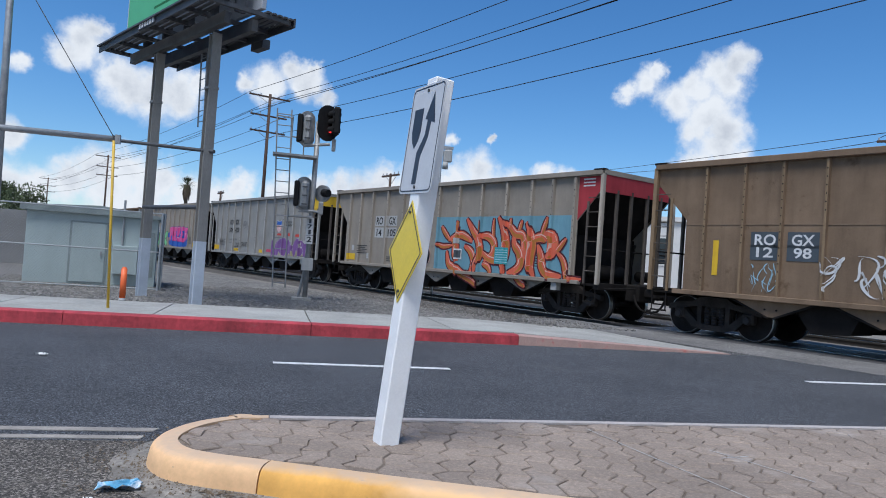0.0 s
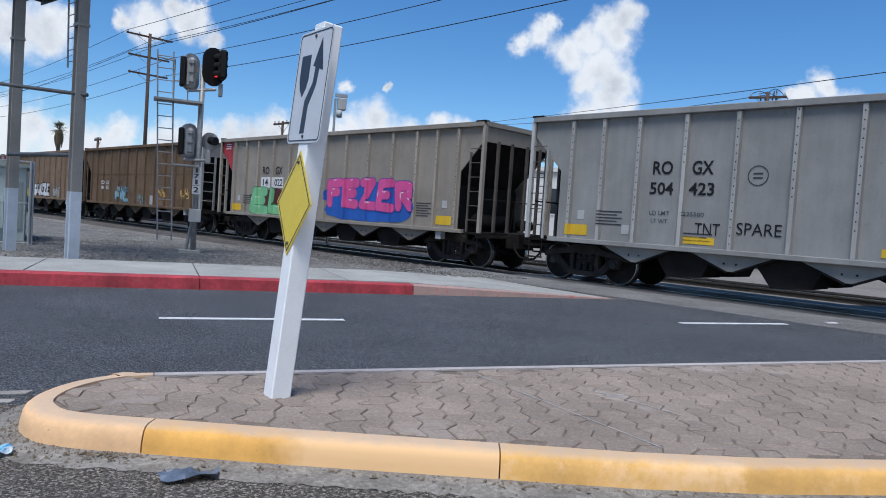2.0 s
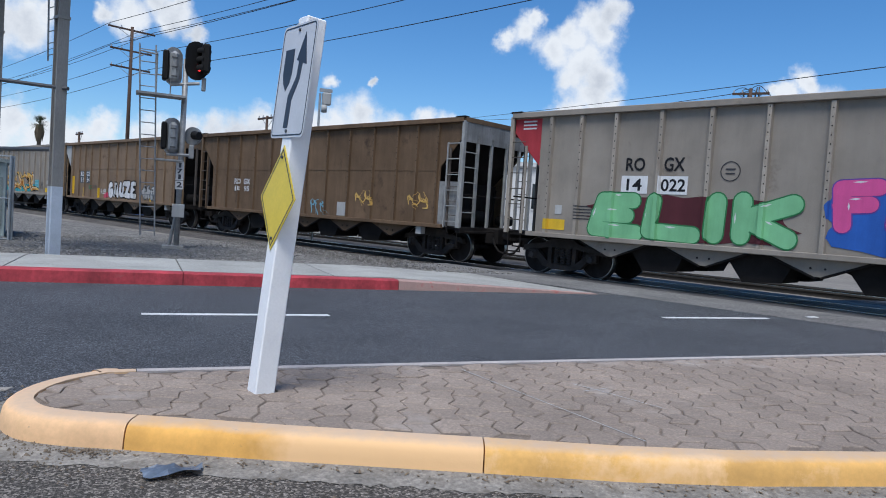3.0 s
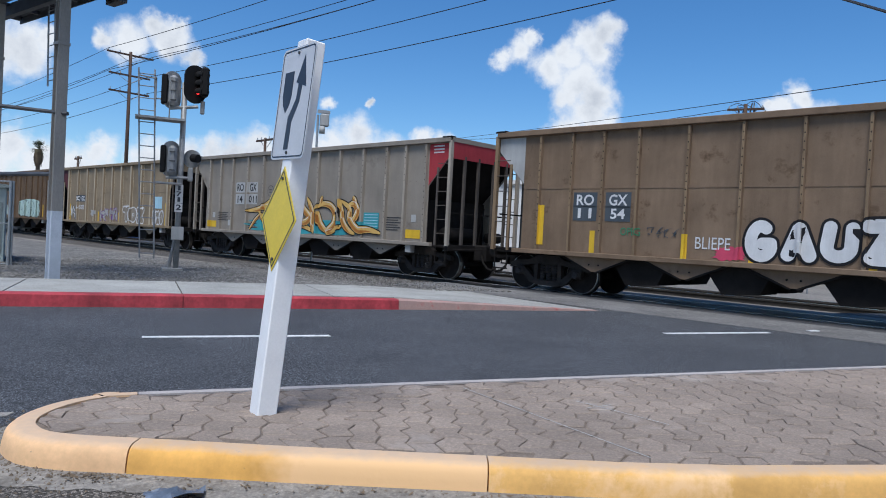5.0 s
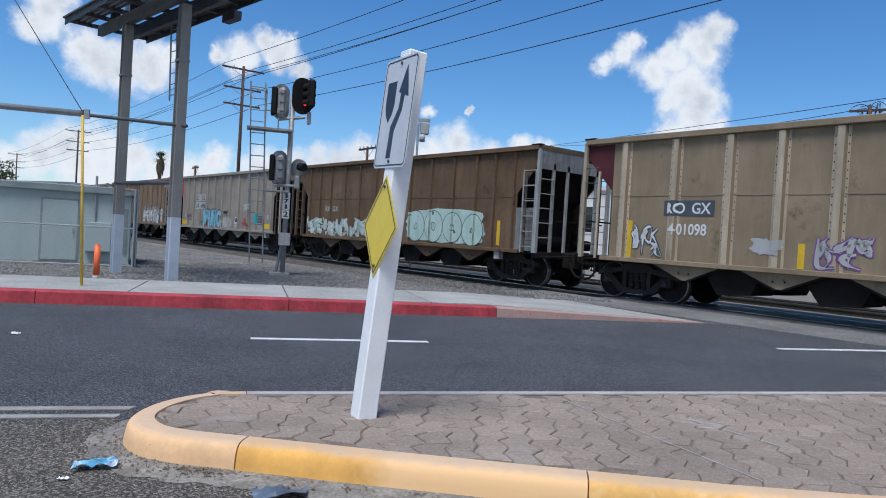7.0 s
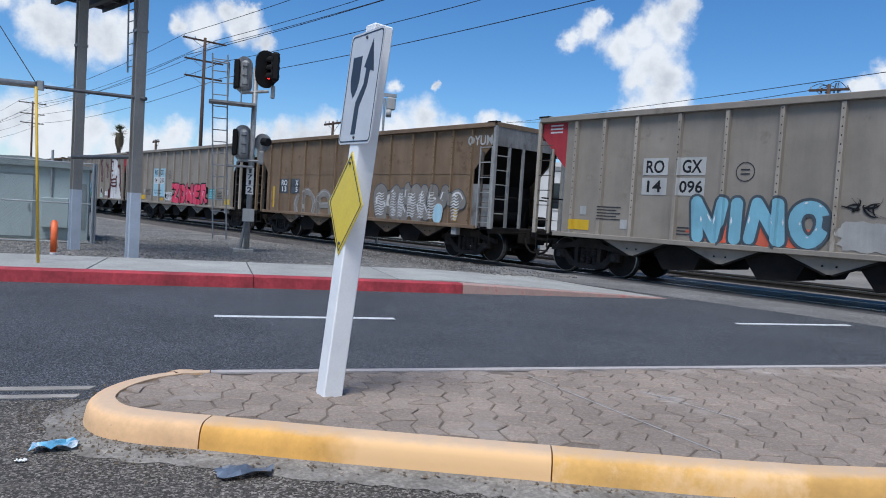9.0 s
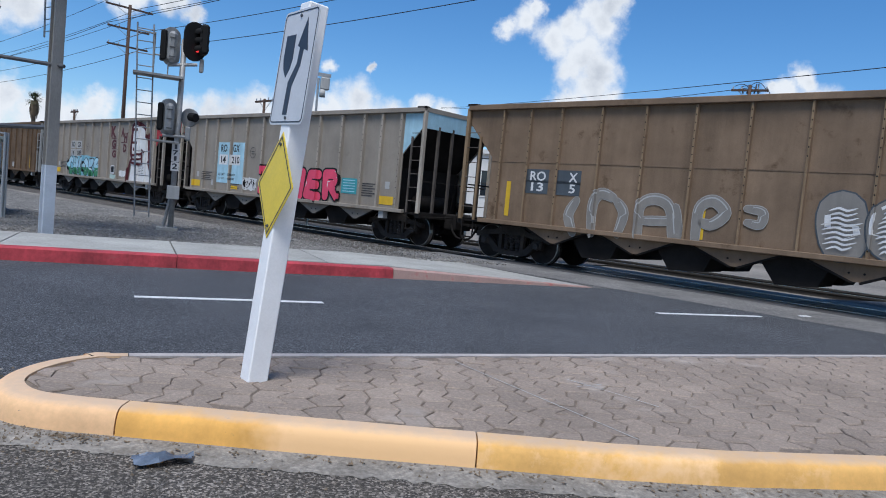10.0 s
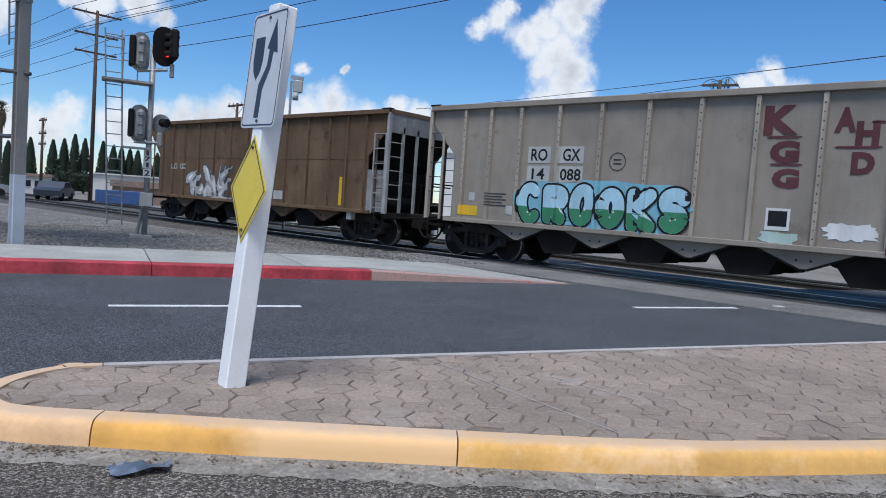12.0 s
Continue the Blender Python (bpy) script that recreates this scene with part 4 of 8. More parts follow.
part("base_plate", bx(B(), -5.1, -4.8, 14.15, 14.45, 0.10, 0.16), STEEL, lp)
th = holder("marker_post", pose(-2.73, 14.3, 0.1))
tagged(th, "short orange flexible marker post in the gravel", "marker post")
part("tube", rod(B(), (0, 0, 0.12), (0, 0, 0.66), 0.055, 12), ORANGE, th, smooth=True)
part("foot", rod(B(), (0, 0, 0.0), (0, 0, 0.12), 0.06, 12), paint("white", ()), th, "white foot sleeve")
part("band", rod(B(), (0, 0, 0.05), (0, 0, 0.08), 0.063, 12), SIGN_BLACK, th, "dark band")
part("cap", rod(B(), (0, 0, 0.66), (0, 0, 0.70), 0.05, 12, 0.03), ORANGE, th)


# ---- the railway signal ----
def railway_signal():
    th = holder("railway_signal", pose(0.80, 18.45, 0.08))
    tagged(th, "grey railway signal mast with black hooded red signal and ladder", "railway signal")
    part("footing", bx(B(), -0.32, 0.16, -0.2, 0.2, 0.0, 0.09, None, 0.01), CONCRETE, th, "pale concrete footing")
    part("mast", rod(B(), (0, 0, 0.08), (0.03, 0, 4.6), 0.065, 14), SIGNAL_GREY, th, smooth=True)
    part("stay", rod(B(), (-0.16, 0.1, 0.08), (-0.02, 0, 1.0), 0.04, 8), SIGNAL_GREY, th)

    def board(x, y, z0, z1, r, t, material, name, owner, label=""):
        pts = []
        for k in range(9):
            a = radians(k * 22.5)
            pts.append((r * math.cos(a), z1 - r + r * math.sin(a)))
        for k in range(9):
            a = radians(180 + k * 22.5)
            pts.append((r * math.cos(a), z0 + r + r * math.sin(a)))
        bm = prism(B(), pts, "y", 0, t)
        bmesh.ops.transform(bm, matrix=pose(x, y, 0, 0, 0, 24), verts=bm.verts[:])
        return part(name, bm, material, owner, label)

    # upper pair
    up = part("upper_bracket", rod(B(), (-0.30, 0, 3.95), (0.35, -0.05, 4.05), 0.04, 8), SIGNAL_GREY, th)
    b1 = board(-0.24, 0.05, 3.95, 4.86, 0.21, 0.06, SIGNAL_GREY, "rear_head", th, "grey back of a signal head")
    part("lamp_housing", bx(B(), -0.34, -0.13, -0.17, 0.0, 4.02, 4.74, None, 0.07), SIGNAL_GREY, b1)
    for k in range(3):
        part("housing_clip", bx(B(), -0.30, -0.17, -0.185, -0.168, 4.12 + k * 0.22, 4.15 + k * 0.22), STEEL_DARK, b1)
    part("rear_hood", bx(B(), -0.50, -0.36, -0.1, 0.22, 4.05, 4.75, None, 0.03), SIGNAL_BLACK, b1, "dark visor seen edge on")
    b2 = board(0.27, -0.06, 4.12, 5.05, 0.28, 0.05, SIGNAL_BLACK, "signal_head", th, "black signal backing board")
    for k in range(3):
        zc = 4.40 + k * 0.2
        bm = B()
        n = 14
        ring = []
        for (yy, rr) in ((-0.07, 0.105), (-0.36, 0.11)):
            ring.append([bm.verts.new((rr * math.cos(radians(-30 + 240 * i / n)), yy, rr * math.sin(radians(-30 + 240 * i / n)))) for i in range(n + 1)])
        for i in range(n):
            bm.faces.new((ring[0][i], ring[0][i + 1], ring[1][i + 1], ring[1][i]))
        bmesh.ops.transform(bm, matrix=pose(0.30, -0.02, zc, 0, 0, 30), verts=bm.verts[:])
        part("hood", bm, SIGNAL_BLACK, b2, "black lamp hood")
        bm = rod(B(), (0, -0.05, 0), (0, -0.075, 0), 0.085 if k else 0.06, 14)
        bmesh.ops.transform(bm, matrix=pose(0.30, -0.02, zc, 0, 0, 30), verts=bm.verts[:])
        part("lens", bm, RED_LAMP if k == 0 else SIGNAL_BLACK, b2, "lit red lens" if k == 0 else "dark unlit lens")
    part("side_shield", bx(B(), 0.36, 0.56, -0.38, 0.0, 4.28, 4.98, None, 0.05), SIGNAL_BLACK, b2, "black side shield")
    part("cable_box", bx(B(), 0.40, 0.50, -0.08, 0.02, 3.88, 4.2, None, 0.02), SIGNAL_GREY, th)
    # lower pair
    b3 = board(-0.20, 0.02, 2.28, 3.17, 0.21, 0.06, SIGNAL_GREY, "rear_head", th, "grey back of a signal head")
    part("lamp_housing", bx(B(), -0.30, -0.09, -0.19, -0.02, 2.34, 3.05, None, 0.07), SIGNAL_GREY, b3)
    for k in range(3):
        part("housing_clip", bx(B(), -0.26, -0.13, -0.205, -0.188, 2.44 + k * 0.22, 2.47 + k * 0.22), STEEL_DARK, b3)
    part("rear_hood", bx(B(), -0.46, -0.33, -0.1, 0.2, 2.4, 3.05, None, 0.03), SIGNAL_BLACK, b3, "dark visor seen edge on")
    b4 = part("dwarf_head", rod(B(), (0.25, 0.05, 2.78), (0.30, 0.12, 2.78), 0.22, 20), SIGNAL_GREY, th, "round grey signal target")
    part("hood", rod(B(), (0.28, 0.0, 2.80), (0.40, -0.16, 2.78), 0.10, 12), SIGNAL_BLACK, b4)
    part("lower_box", bx(B(), 0.18, 0.30, -0.1, 0.04, 2.22, 2.55, None, 0.02), SIGNAL_GREY, th)
    part("lower_bracket", rod(B(), (-0.32, -0.06, 2.28), (0.3, -0.06, 2.30), 0.035, 8), SIGNAL_GREY, th)
    # platforms, rail frame and ladder
    part("platform", bx(B(), -1.05, 0.05, -0.25, 0.25, 3.64, 3.69), SIGNAL_GREY, th)
    part("lower_platform", bx(B(), -0.55, 0.05, -0.2, 0.2, 2.12, 2.16), SIGNAL_GREY, th)
    fr = part("guard_rail", rod(B(), (-0.62, 0, 3.69), (-0.62, 0, 4.62), 0.022, 6), SIGNAL_GREY, th)
    for a, b in (((-0.62, 0, 4.62), (-1.0, 0, 4.66)), ((-0.62, 0, 4.15), (-0.3, 0, 4.15)), ((-0.30, 0, 3.69), (-0.30, 0, 4.15)), ((-0.62, -0.2, 4.62), (-0.62, 0.2, 4.62))):
        part("bar", rod(B(), a, b, 0.018, 6), SIGNAL_GREY, fr)
    lad = part("ladder", rod(B(), (-0.82, 0.1, 0.3), (-1.02, 0.1, 4.85), 0.018, 6), SIGNAL_GREY, th, "narrow steel ladder")
    part("stile", rod(B(), (-0.50, 0.1, 0.3), (-0.66, 0.1, 4.85), 0.018, 6), SIGNAL_GREY, lad)
    for k in range(16):
        f = k / 15
        z = 0.42 + f * 4.3
        part("rung", rod(B(), (-0.825 - 0.19 * f, 0.1, z), (-0.505 - 0.155 * f, 0.1, z), 0.012, 6), SIGNAL_GREY, lad)
    # milepost plates and the relay box
    for z0, z1, word in ((1.68, 2.12, "171"), (1.46, 1.665, "2")):
        pl = part("number_plate", bx(B(), -0.09, 0.09, -0.085, -0.075, z0, z1), paint("white", ()), th, "white plate with dark digits")
        n = len(word)
        for i, ch in enumerate(word):
            zz1 = z1 - 0.02 - i * (z1 - z0 - 0.02) / n
            zz0 = zz1 - (z1 - z0 - 0.05) / n
            bm = text_bm(B(), ch, -0.03 if ch == "1" else -0.06, 0.03 if ch == "1" else 0.06, zz0 + 0.012, zz1 - 0.004, 0.03)
            bmesh.ops.transform(bm, matrix=pose(0, -0.087, 0, 90, 0, 0), verts=bm.verts[:])
            part("digit", bm, SIGN_BLACK, pl)
    part("relay_box", bx(B(), -0.14, 0.14, -0.2, -0.06, 0.78, 1.10, None, 0.01), paint("silver", ()), th, "pale metal box on the mast")


railway_signal()


# ---- wooden poles and wires, parallel to the track ----
def wood_pole(x, y, top, arms, r=0.16, label="tall brown wooden utility pole with three crossarms", spin=HEADING, z0=-0.17):
    th = holder("utility_pole", pose(x, y, z0, 0, 0, spin))
    tagged(th, label, "utility pole", "utility poles")
    part("pole", rod(B(), (0, 0, 0), (0, 0, top - z0), r, 12, r * 0.7), WOOD_POLE, th, smooth=True)
    for z, half in arms:
        arm_ = part("crossarm", bx(B(), -0.06, 0.06, -half, half, z - z0 - 0.06, z - z0 + 0.06), WOOD_POLE, th)
        for yy in (-half + 0.1, -half * 0.45, half * 0.45, half - 0.1):
            part("insulator", rod(B(), (0, yy, z - z0 + 0.06), (0, yy, z - z0 + 0.22), 0.05, 8, 0.03), STEEL, arm_)
        for sgn in (-1, 1):
            part("brace", rod(B(), (0.07, 0.0, z - z0 - 0.6), (0.07, sgn * half * 0.6, z - z0 - 0.05), 0.02, 6), STEEL, arm_)
    return th


P1 = Vector((-1.30, 59.5, 0))
ARMS = [(13.75, 1.75), (12.2, 1.55), (10.9, 1.5)]
wood_pole(P1.x, P1.y, 14.0, ARMS)
P2 = P1 - DV * 62
P3 = P1 - DV * 125
P0 = P1 + DV * 75
wood_pole(P2.x, P2.y, 14.0, ARMS)
wood_pole(P3.x, P3.y, 14.0, ARMS)
wood_pole(P0.x, P0.y, 14.6, [(14.3, 1.75), (12.8, 1.55), (11.5, 1.5)])


def wire(a, b, sag, r=0.014, name="power_line"):
    bm = B()
    a, b = Vector(a), Vector(b)
    n = 24
    prev = None
    side = (b - a).cross(Vector((0, 0, 1))).normalized()
    for i in range(n + 1):
        f = i / n
        p = a.lerp(b, f) - Vector((0, 0, sag * 4 * f * (1 - f)))
        ring = [bm.verts.new(p + side * r * math.cos(k * math.pi / 2) + Vector((0, 0, r * math.sin(k * math.pi / 2)))) for k in range(4)]
        if prev:
            for k in range(4):
                bm.faces.new((prev[k], prev[(k + 1) % 4], ring[(k + 1) % 4], ring[k]))
        prev = ring
    return tagged(part(name, bm, WIRE), "thin dark overhead wire between the poles", "power line", "power lines", "structure")


def arm_point(p, off, z):
    return Vector((p.x, p.y, 0)) + AWAY * off + Vector((0, 0, z))


for z, o in ((13.95, -1.65), (13.95, 1.65), (13.95, 0.8), (12.4, 1.45), (12.4, -1.45), (11.1, 1.4)):
    wire(arm_point(P1, o, z), arm_point(P0, o, z + 0.55), 0.9, 0.022)
    wire(arm_point(P2, o, z), arm_point(P1, o, z), 0.7, 0.022)
    wire(arm_point(P3, o, z), arm_point(P2, o, z), 0.7, 0.022)

# pole line on the far right
rp = wood_pole(32.15, 31.5, 9.9, [(9.6, 1.0), (8.7, 0.9)], 0.14, "wooden utility pole with transformers behind the train", 40)
for k in (-1, 1):
    part("transformer", rod(B(), (0.25, 0.35 * k, 7.2), (0.25, 0.35 * k, 8.1), 0.2, 12), STEEL, rp, "grey transformer can", smooth=True)
part("jumper", rod(B(), (0, -0.9, 9.95), (0, -1.4, 9.0), 0.02, 6), WIRE, rp)
rnd = random.Random(17)
for k in range(5):
    y0 = -0.45 + k * 0.2
    part("cutout", rod(B(), (0.05, y0, 9.6), (0.12, y0 + rnd.uniform(-0.2, 0.2), 9.95 + rnd.uniform(-0.1, 0.3)), 0.05, 8, 0.035), STEEL_DARK, rp, "dark insulator on the crossarm")
    if k % 2 == 0:
        rise = rnd.uniform(0.15, 0.4)
        pts = [Vector((0.1, y0 - 0.5, 9.7)).lerp(Vector((0.1, y0 + 0.5, 10.0)), f / 8) + Vector((0, 0, rise * math.sin(math.pi * f / 8))) for f in range(9)]
        jb = B()
        for p, q in zip(pts, pts[1:]):
            rod(jb, tuple(p), tuple(q), 0.02, 5)
        part("jumper", jb, WIRE, rp)
A_, B_ = Vector((23.95, 18.07, 7.86)), Vector((27.47, 53.33, 10.34))
wire(A_ - (B_ - A_) * 0.6, B_ + (B_ - A_) * 0.5, 0.25, 0.017)
wire((32.15, 31.5, 9.75), (33.0, 80.0, 13.0), 0.6, 0.02)
C_, D_ = Vector((13.23, 12.17, 7.56)), Vector((15.63, 18.19, 10.75))
wire(C_ - (D_ - C_) * 0.9, D_ + (D_ - C_) * 3.0, 0.0, 0.03)
wood_pole(7.5, 49.4, 7.3, [(7.15, 1.2)], 0.12, "short far wooden pole with one crossarm", 20)
wood_pole(-5.3, 69.2, 6.5, [(6.3, 0.9), (5.2, 0.9), (4.3, 0.9)], 0.13, "far wooden utility pole with three short crossarms", 20)

# lamp mast far behind the sign post
th = holder("camera_mast", pose(6.62, 29.3, -0.17))
tagged(th, "thin steel mast with a pale camera housing", "camera mast")
part("mast", rod(B(), (-0.08, 0, 0), (-0.08, 0, 6.2), 0.05, 10), STEEL, th)
part("arm", bx(B(), -0.1, 0.42, -0.05, 0.05, 6.28, 6.42), STEEL, th)
part("housing", bx(B(), 0.02, 0.38, -0.12, 0.12, 5.75, 6.26, None, 0.04), paint("silver", ()), th, "pale metal housing")
part("ball", rod(B(), (0.12, 0, 5.45), (0.12, 0, 5.75), 0.12, 12), paint("silver", ()), th, smooth=True)


# ---- hut and chain-link fence ----
def hut():
    th = holder("equipment_hut", pose(-4.0, 20.2, 0.05, 0, 0, 8))
    tagged(th, "grey-green metal equipment hut with a shallow roof", "hut")
    part("body", bx(B(), -2.2, 0.9, 0.0, 2.6, 0.0, 1.88, None, 0.01), HUT, th)
    bm = prism(B(), [(-2.35, 1.86), (1.0, 1.86), (1.0, 1.93), (-0.5, 2.10), (-2.35, 2.0)], "y", -0.12, 2.72)
    part("roof", bm, HUT_DARK, th)
    door = part("door", bx(B(), -1.15, -0.35, -0.03, 0.0, 0.1, 1.62, None, 0.008), HUT, th, "flush metal door")
    part("door_frame", bx(B(), -1.20, -0.30, -0.02, -0.001, 0.06, 1.67), HUT_DARK, door)
    part("handle", bx(B(), -0.46, -0.42, -0.07, -0.03, 0.8, 0.92), STEEL, door)
    part("cabinet", bx(B(), -0.15, 0.45, -0.2, 0.0, 0.35, 1.1, None, 0.01), HUT, th)
    part("conduit", rod(B(), (0.05, -0.03, 1.1), (0.05, -0.03, 2.3), 0.03, 8), STEEL, th)
    part("panel", bx(B(), 0.50, 0.84, -0.02, 0.0, 0.3, 1.5), HUT_DARK, th)


hut()


def link_fence(x0, y0, x1, y1, h, cell=0.08):
    a, b = Vector((x0, y0, 0)), Vector((x1, y1, 0))
    n = max(2, int((b - a).length / 2.4) + 1)
    th = holder("chain_link_fence", Matrix.Translation((x0, y0, 0.05)))
    tagged(th, "galvanised chain-link fence beside the hut", "fence", "fences")
    d = b - a
    for i in range(n):
        p = d * (i / (n - 1))
        part("post", rod(B(), p, p + Vector((0, 0, h)), 0.03, 8), FENCE, th)
    for z in (h - 0.02, h * 0.5, 0.06):
        part("top_rail", rod(B(), Vector((0, 0, z)), d + Vector((0, 0, z)), 0.018, 6), FENCE, th)
    bm = B()
    length = d.length
    dn = d.normalized()
    side = Vector((-dn.y, dn.x, 0)) * 0.003
    steps = int((length + h) / cell)
    for s in (1, -1):
        for i in range(steps):
            c = i * cell - (h if s > 0 else 0)
            # a wire rising at 45 degrees
            pts = []
            for z in (0.05, h):
                u = c + z if s > 0 else c - z + 0.0
                pts.append((u, z))
            (u0, z0), (u1, z1) = pts
            def clip(u, z, uo, zo):
                if u < 0:
                    f = (0 - u) / (uo - u)
                    return 0, z + (zo - z) * f
                if u > length:
                    f = (length - u) / (uo - u)
                    return length, z + (zo - z) * f
                return u, z
            if max(u0, u1) <= 0 or min(u0, u1) >= length:
                continue
            q0, q1 = clip(u0, z0, u1, z1), clip(u1, z1, u0, z0)
            A, C = dn * q0[0] + Vector((0, 0, q0[1])), dn * q1[0] + Vector((0, 0, q1[1]))
            w = Vector((0, 0, 0.0018))
            bm.faces.new([bm.verts.new(v) for v in (A - w + side, C - w + side, C + w - side, A + w - side)])
    part("mesh", bm, FENCE, th, "woven wire mesh")


link_fence(-7.2, 18.9, -2.85, 19.2, 2.0)
link_fence(-2.80, 19.25, -3.3, 22.5, 2.0)
link_fence(-7.3, 18.9, -22.0, 20.5, 2.0)

# block wall and low buildings far left, beyond the hut
bm = bx(B(), -60, -8.6, 33, 33.3, -0.16, 2.25)
tagged(part("block_wall", bm, WALL_GREY), "long plain grey block wall", "wall", kind="structure")


# ---- far side: buildings, containers, vehicles, trees ----
def building(x, y, w, d, h, spin, name, label, material, roof_h=0.25, nwin=0, roofmat=None, z0=-0.16):
    th = holder(name, pose(x, y, z0, 0, 0, spin))
    tagged(th, label, "building")
    part("wall", bx(B(), 0, w, 0, d, 0, h), material, th)
    part("roof", bx(B(), -0.2, w + 0.2, -0.2, d + 0.2, h, h + roof_h), roofmat or material, th)
    for i in range(nwin):
        xx = w * (i + 0.5) / nwin
        wd = part("window", bx(B(), xx - 0.5, xx + 0.5, -0.03, -0.002, h * 0.45, h * 0.78), GLASS_DARK, th, "dark window")
        part("frame", bx(B(), xx - 0.55, xx + 0.55, -0.05, -0.031, h * 0.43, h * 0.45), STUCCO, wd)
    return th


building(-1.6, 70.5, 12, 9, 2.3, 0, "workshop", "low white stucco workshop across the tracks", STUCCO, 0.12)
building(-7.6, 74, 2.6, 3, 1.7, 0, "cabin", "small white cabin with a brown roof", STUCCO, 0.25, 2, ROOF_TAN)
building(0.2, 63, 6, 5, 1.35, 0, "tan_shed", "low shed with a faded tan roof", ROOF_TAN, 0.5, 0, ROOF_TAN)
building(21.5, 46.5, 13.5, 10, 5.4, -30, "warehouse", "pale white warehouse behind the train", STUCCO, 0.3, 4)
building(34.5, 37.0, 6.0, 8, 3.2, -42, "store", "low pale store building behind the train", STUCCO, 0.25, 3)
th = holder("container", pose(-0.9, 55.5, -0.16))
tagged(th, "dark blue graffitied shipping container", "container")
part("body", bx(B(), 0, 3.6, 0, 2.2, 0.1, 1.05, None, 0.02), CONTAINER, th)
for k in range(14):
    part("corrugation", bx(B(), 0.1 + k * 0.25, 0.2 + k * 0.25, -0.04, 0.0, 0.15, 1.0), CONTAINER, th)


def far_car(x, y, spin, colour, label):
    th = holder("parked_car", pose(x, y, -0.16, 0, 0, spin))
    tagged(th, label, "car", "parked cars")
    m = mat("car_paint", colour, 0.3, 0.2, vary=0.08)
    prof = [(-2.1, 0.35), (-2.15, 0.75), (-1.9, 0.9), (-1.3, 0.95), (-0.8, 1.38), (0.6, 1.4), (1.2, 0.98), (2.0, 0.85), (2.15, 0.6), (2.1, 0.35)]
    part("body", prism(B(), prof, "y", -0.85, 0.85), m, th)
    part("windows", prism(B(), [(-1.15, 0.97), (-0.75, 1.32), (0.55, 1.33), (1.0, 0.99)], "y", -0.86, 0.86), GLASS_DARK, th)
    for xx in (-1.3, 1.3):
        for yy in (-0.86, 0.68):
            part("wheel", rod(B(), (xx, yy, 0.32), (xx, yy + 0.18, 0.32), 0.32, 14), SIGNAL_BLACK, th)


far_car(-8.5, 60, 12, (0.30, 0.32, 0.34), "silver parked car beyond the tracks")
far_car(-11.5, 66, 5, (0.08, 0.14, 0.12), "dark green parked car beyond the tracks")
far_car(-3.6, 59, 80, (0.05, 0.06, 0.08), "dark parked car beyond the tracks")
far_car(-15.0, 70, 0, (0.35, 0.35, 0.36), "pale parked car beyond the tracks")


def leaf_clump(bm, c, r, n, rnd, size):
    for i in range(n):
        v = Vector((rnd.gauss(0, 1), rnd.gauss(0, 1), rnd.gauss(0, 1)))
        if v.length < 1e-3:
            continue
        v = v.normalized() * r * rnd.random() ** 0.35
        p = Vector(c) + Vector((v.x, v.y, v.z * 0.8))
        q = Euler((rnd.random() * 6.3, rnd.random() * 6.3, rnd.random() * 6.3)).to_matrix()
        s = size * rnd.uniform(0.6, 1.3)
        bm.faces.new([bm.verts.new(p + q @ Vector(k) * s) for k in ((-1, 0, 0), (0, -0.5, 0.1), (1, 0, 0), (0, 0.5, 0.1))])


def tree(x, y, h, spread, seed, label="dark green leafy tree behind the train"):
    rnd = random.Random(seed)
    th = holder("tree", pose(x, y, -0.16))
    tagged(th, label, "tree", "trees")
    bm = rod(B(), (0, 0, 0), (0.1, 0, h * 0.5), h * 0.035, 8, h * 0.02)
    for k in range(6):
        a = k * 1.05 + rnd.random()
        rod(bm, (0.05, 0, h * (0.3 + 0.03 * k)), (math.cos(a) * spread * 0.6, math.sin(a) * spread * 0.6, h * rnd.uniform(0.5, 0.8)), h * 0.014, 6, h * 0.006)
    part("trunk", bm, BARK, th)
    bm = B()
    for k in range(26):
        a, rr = rnd.random() * 6.28, spread * rnd.random() ** 0.5
        zc = h * rnd.uniform(0.30, 0.95)
        rr *= 1.0 - 0.5 * abs(zc / h - 0.6)
        leaf_clump(bm, (math.cos(a) * rr, math.sin(a) * rr, zc), spread * rnd.uniform(0.25, 0.42), 170, rnd, 0.16)
    part("crown", bm, LEAF, th)


for i, (x, y, h, s) in enumerate(((29.3, 27.6, 4.3, 1.5), (31.0, 26.6, 3.9, 1.6), (32.6, 25.2, 3.7, 1.6), (34.5, 24.0, 3.8, 1.8), (33.0, 28.5, 4.3, 1.9), (36.8, 22.5, 3.9, 1.9), (30.6, 30.5, 4.2, 1.6), (39.5, 21.5, 4.2, 2.0), (27.6, 31.5, 3.6, 1.4))):
    tree(x, y, h, s, 40 + i)
tree(-26.0, 78.0, 6.3, 3.2, 77, "dark spreading tree over the wall")
tree(-30.5, 80.0, 5.6, 3.0, 78, "dark spreading tree over the wall")


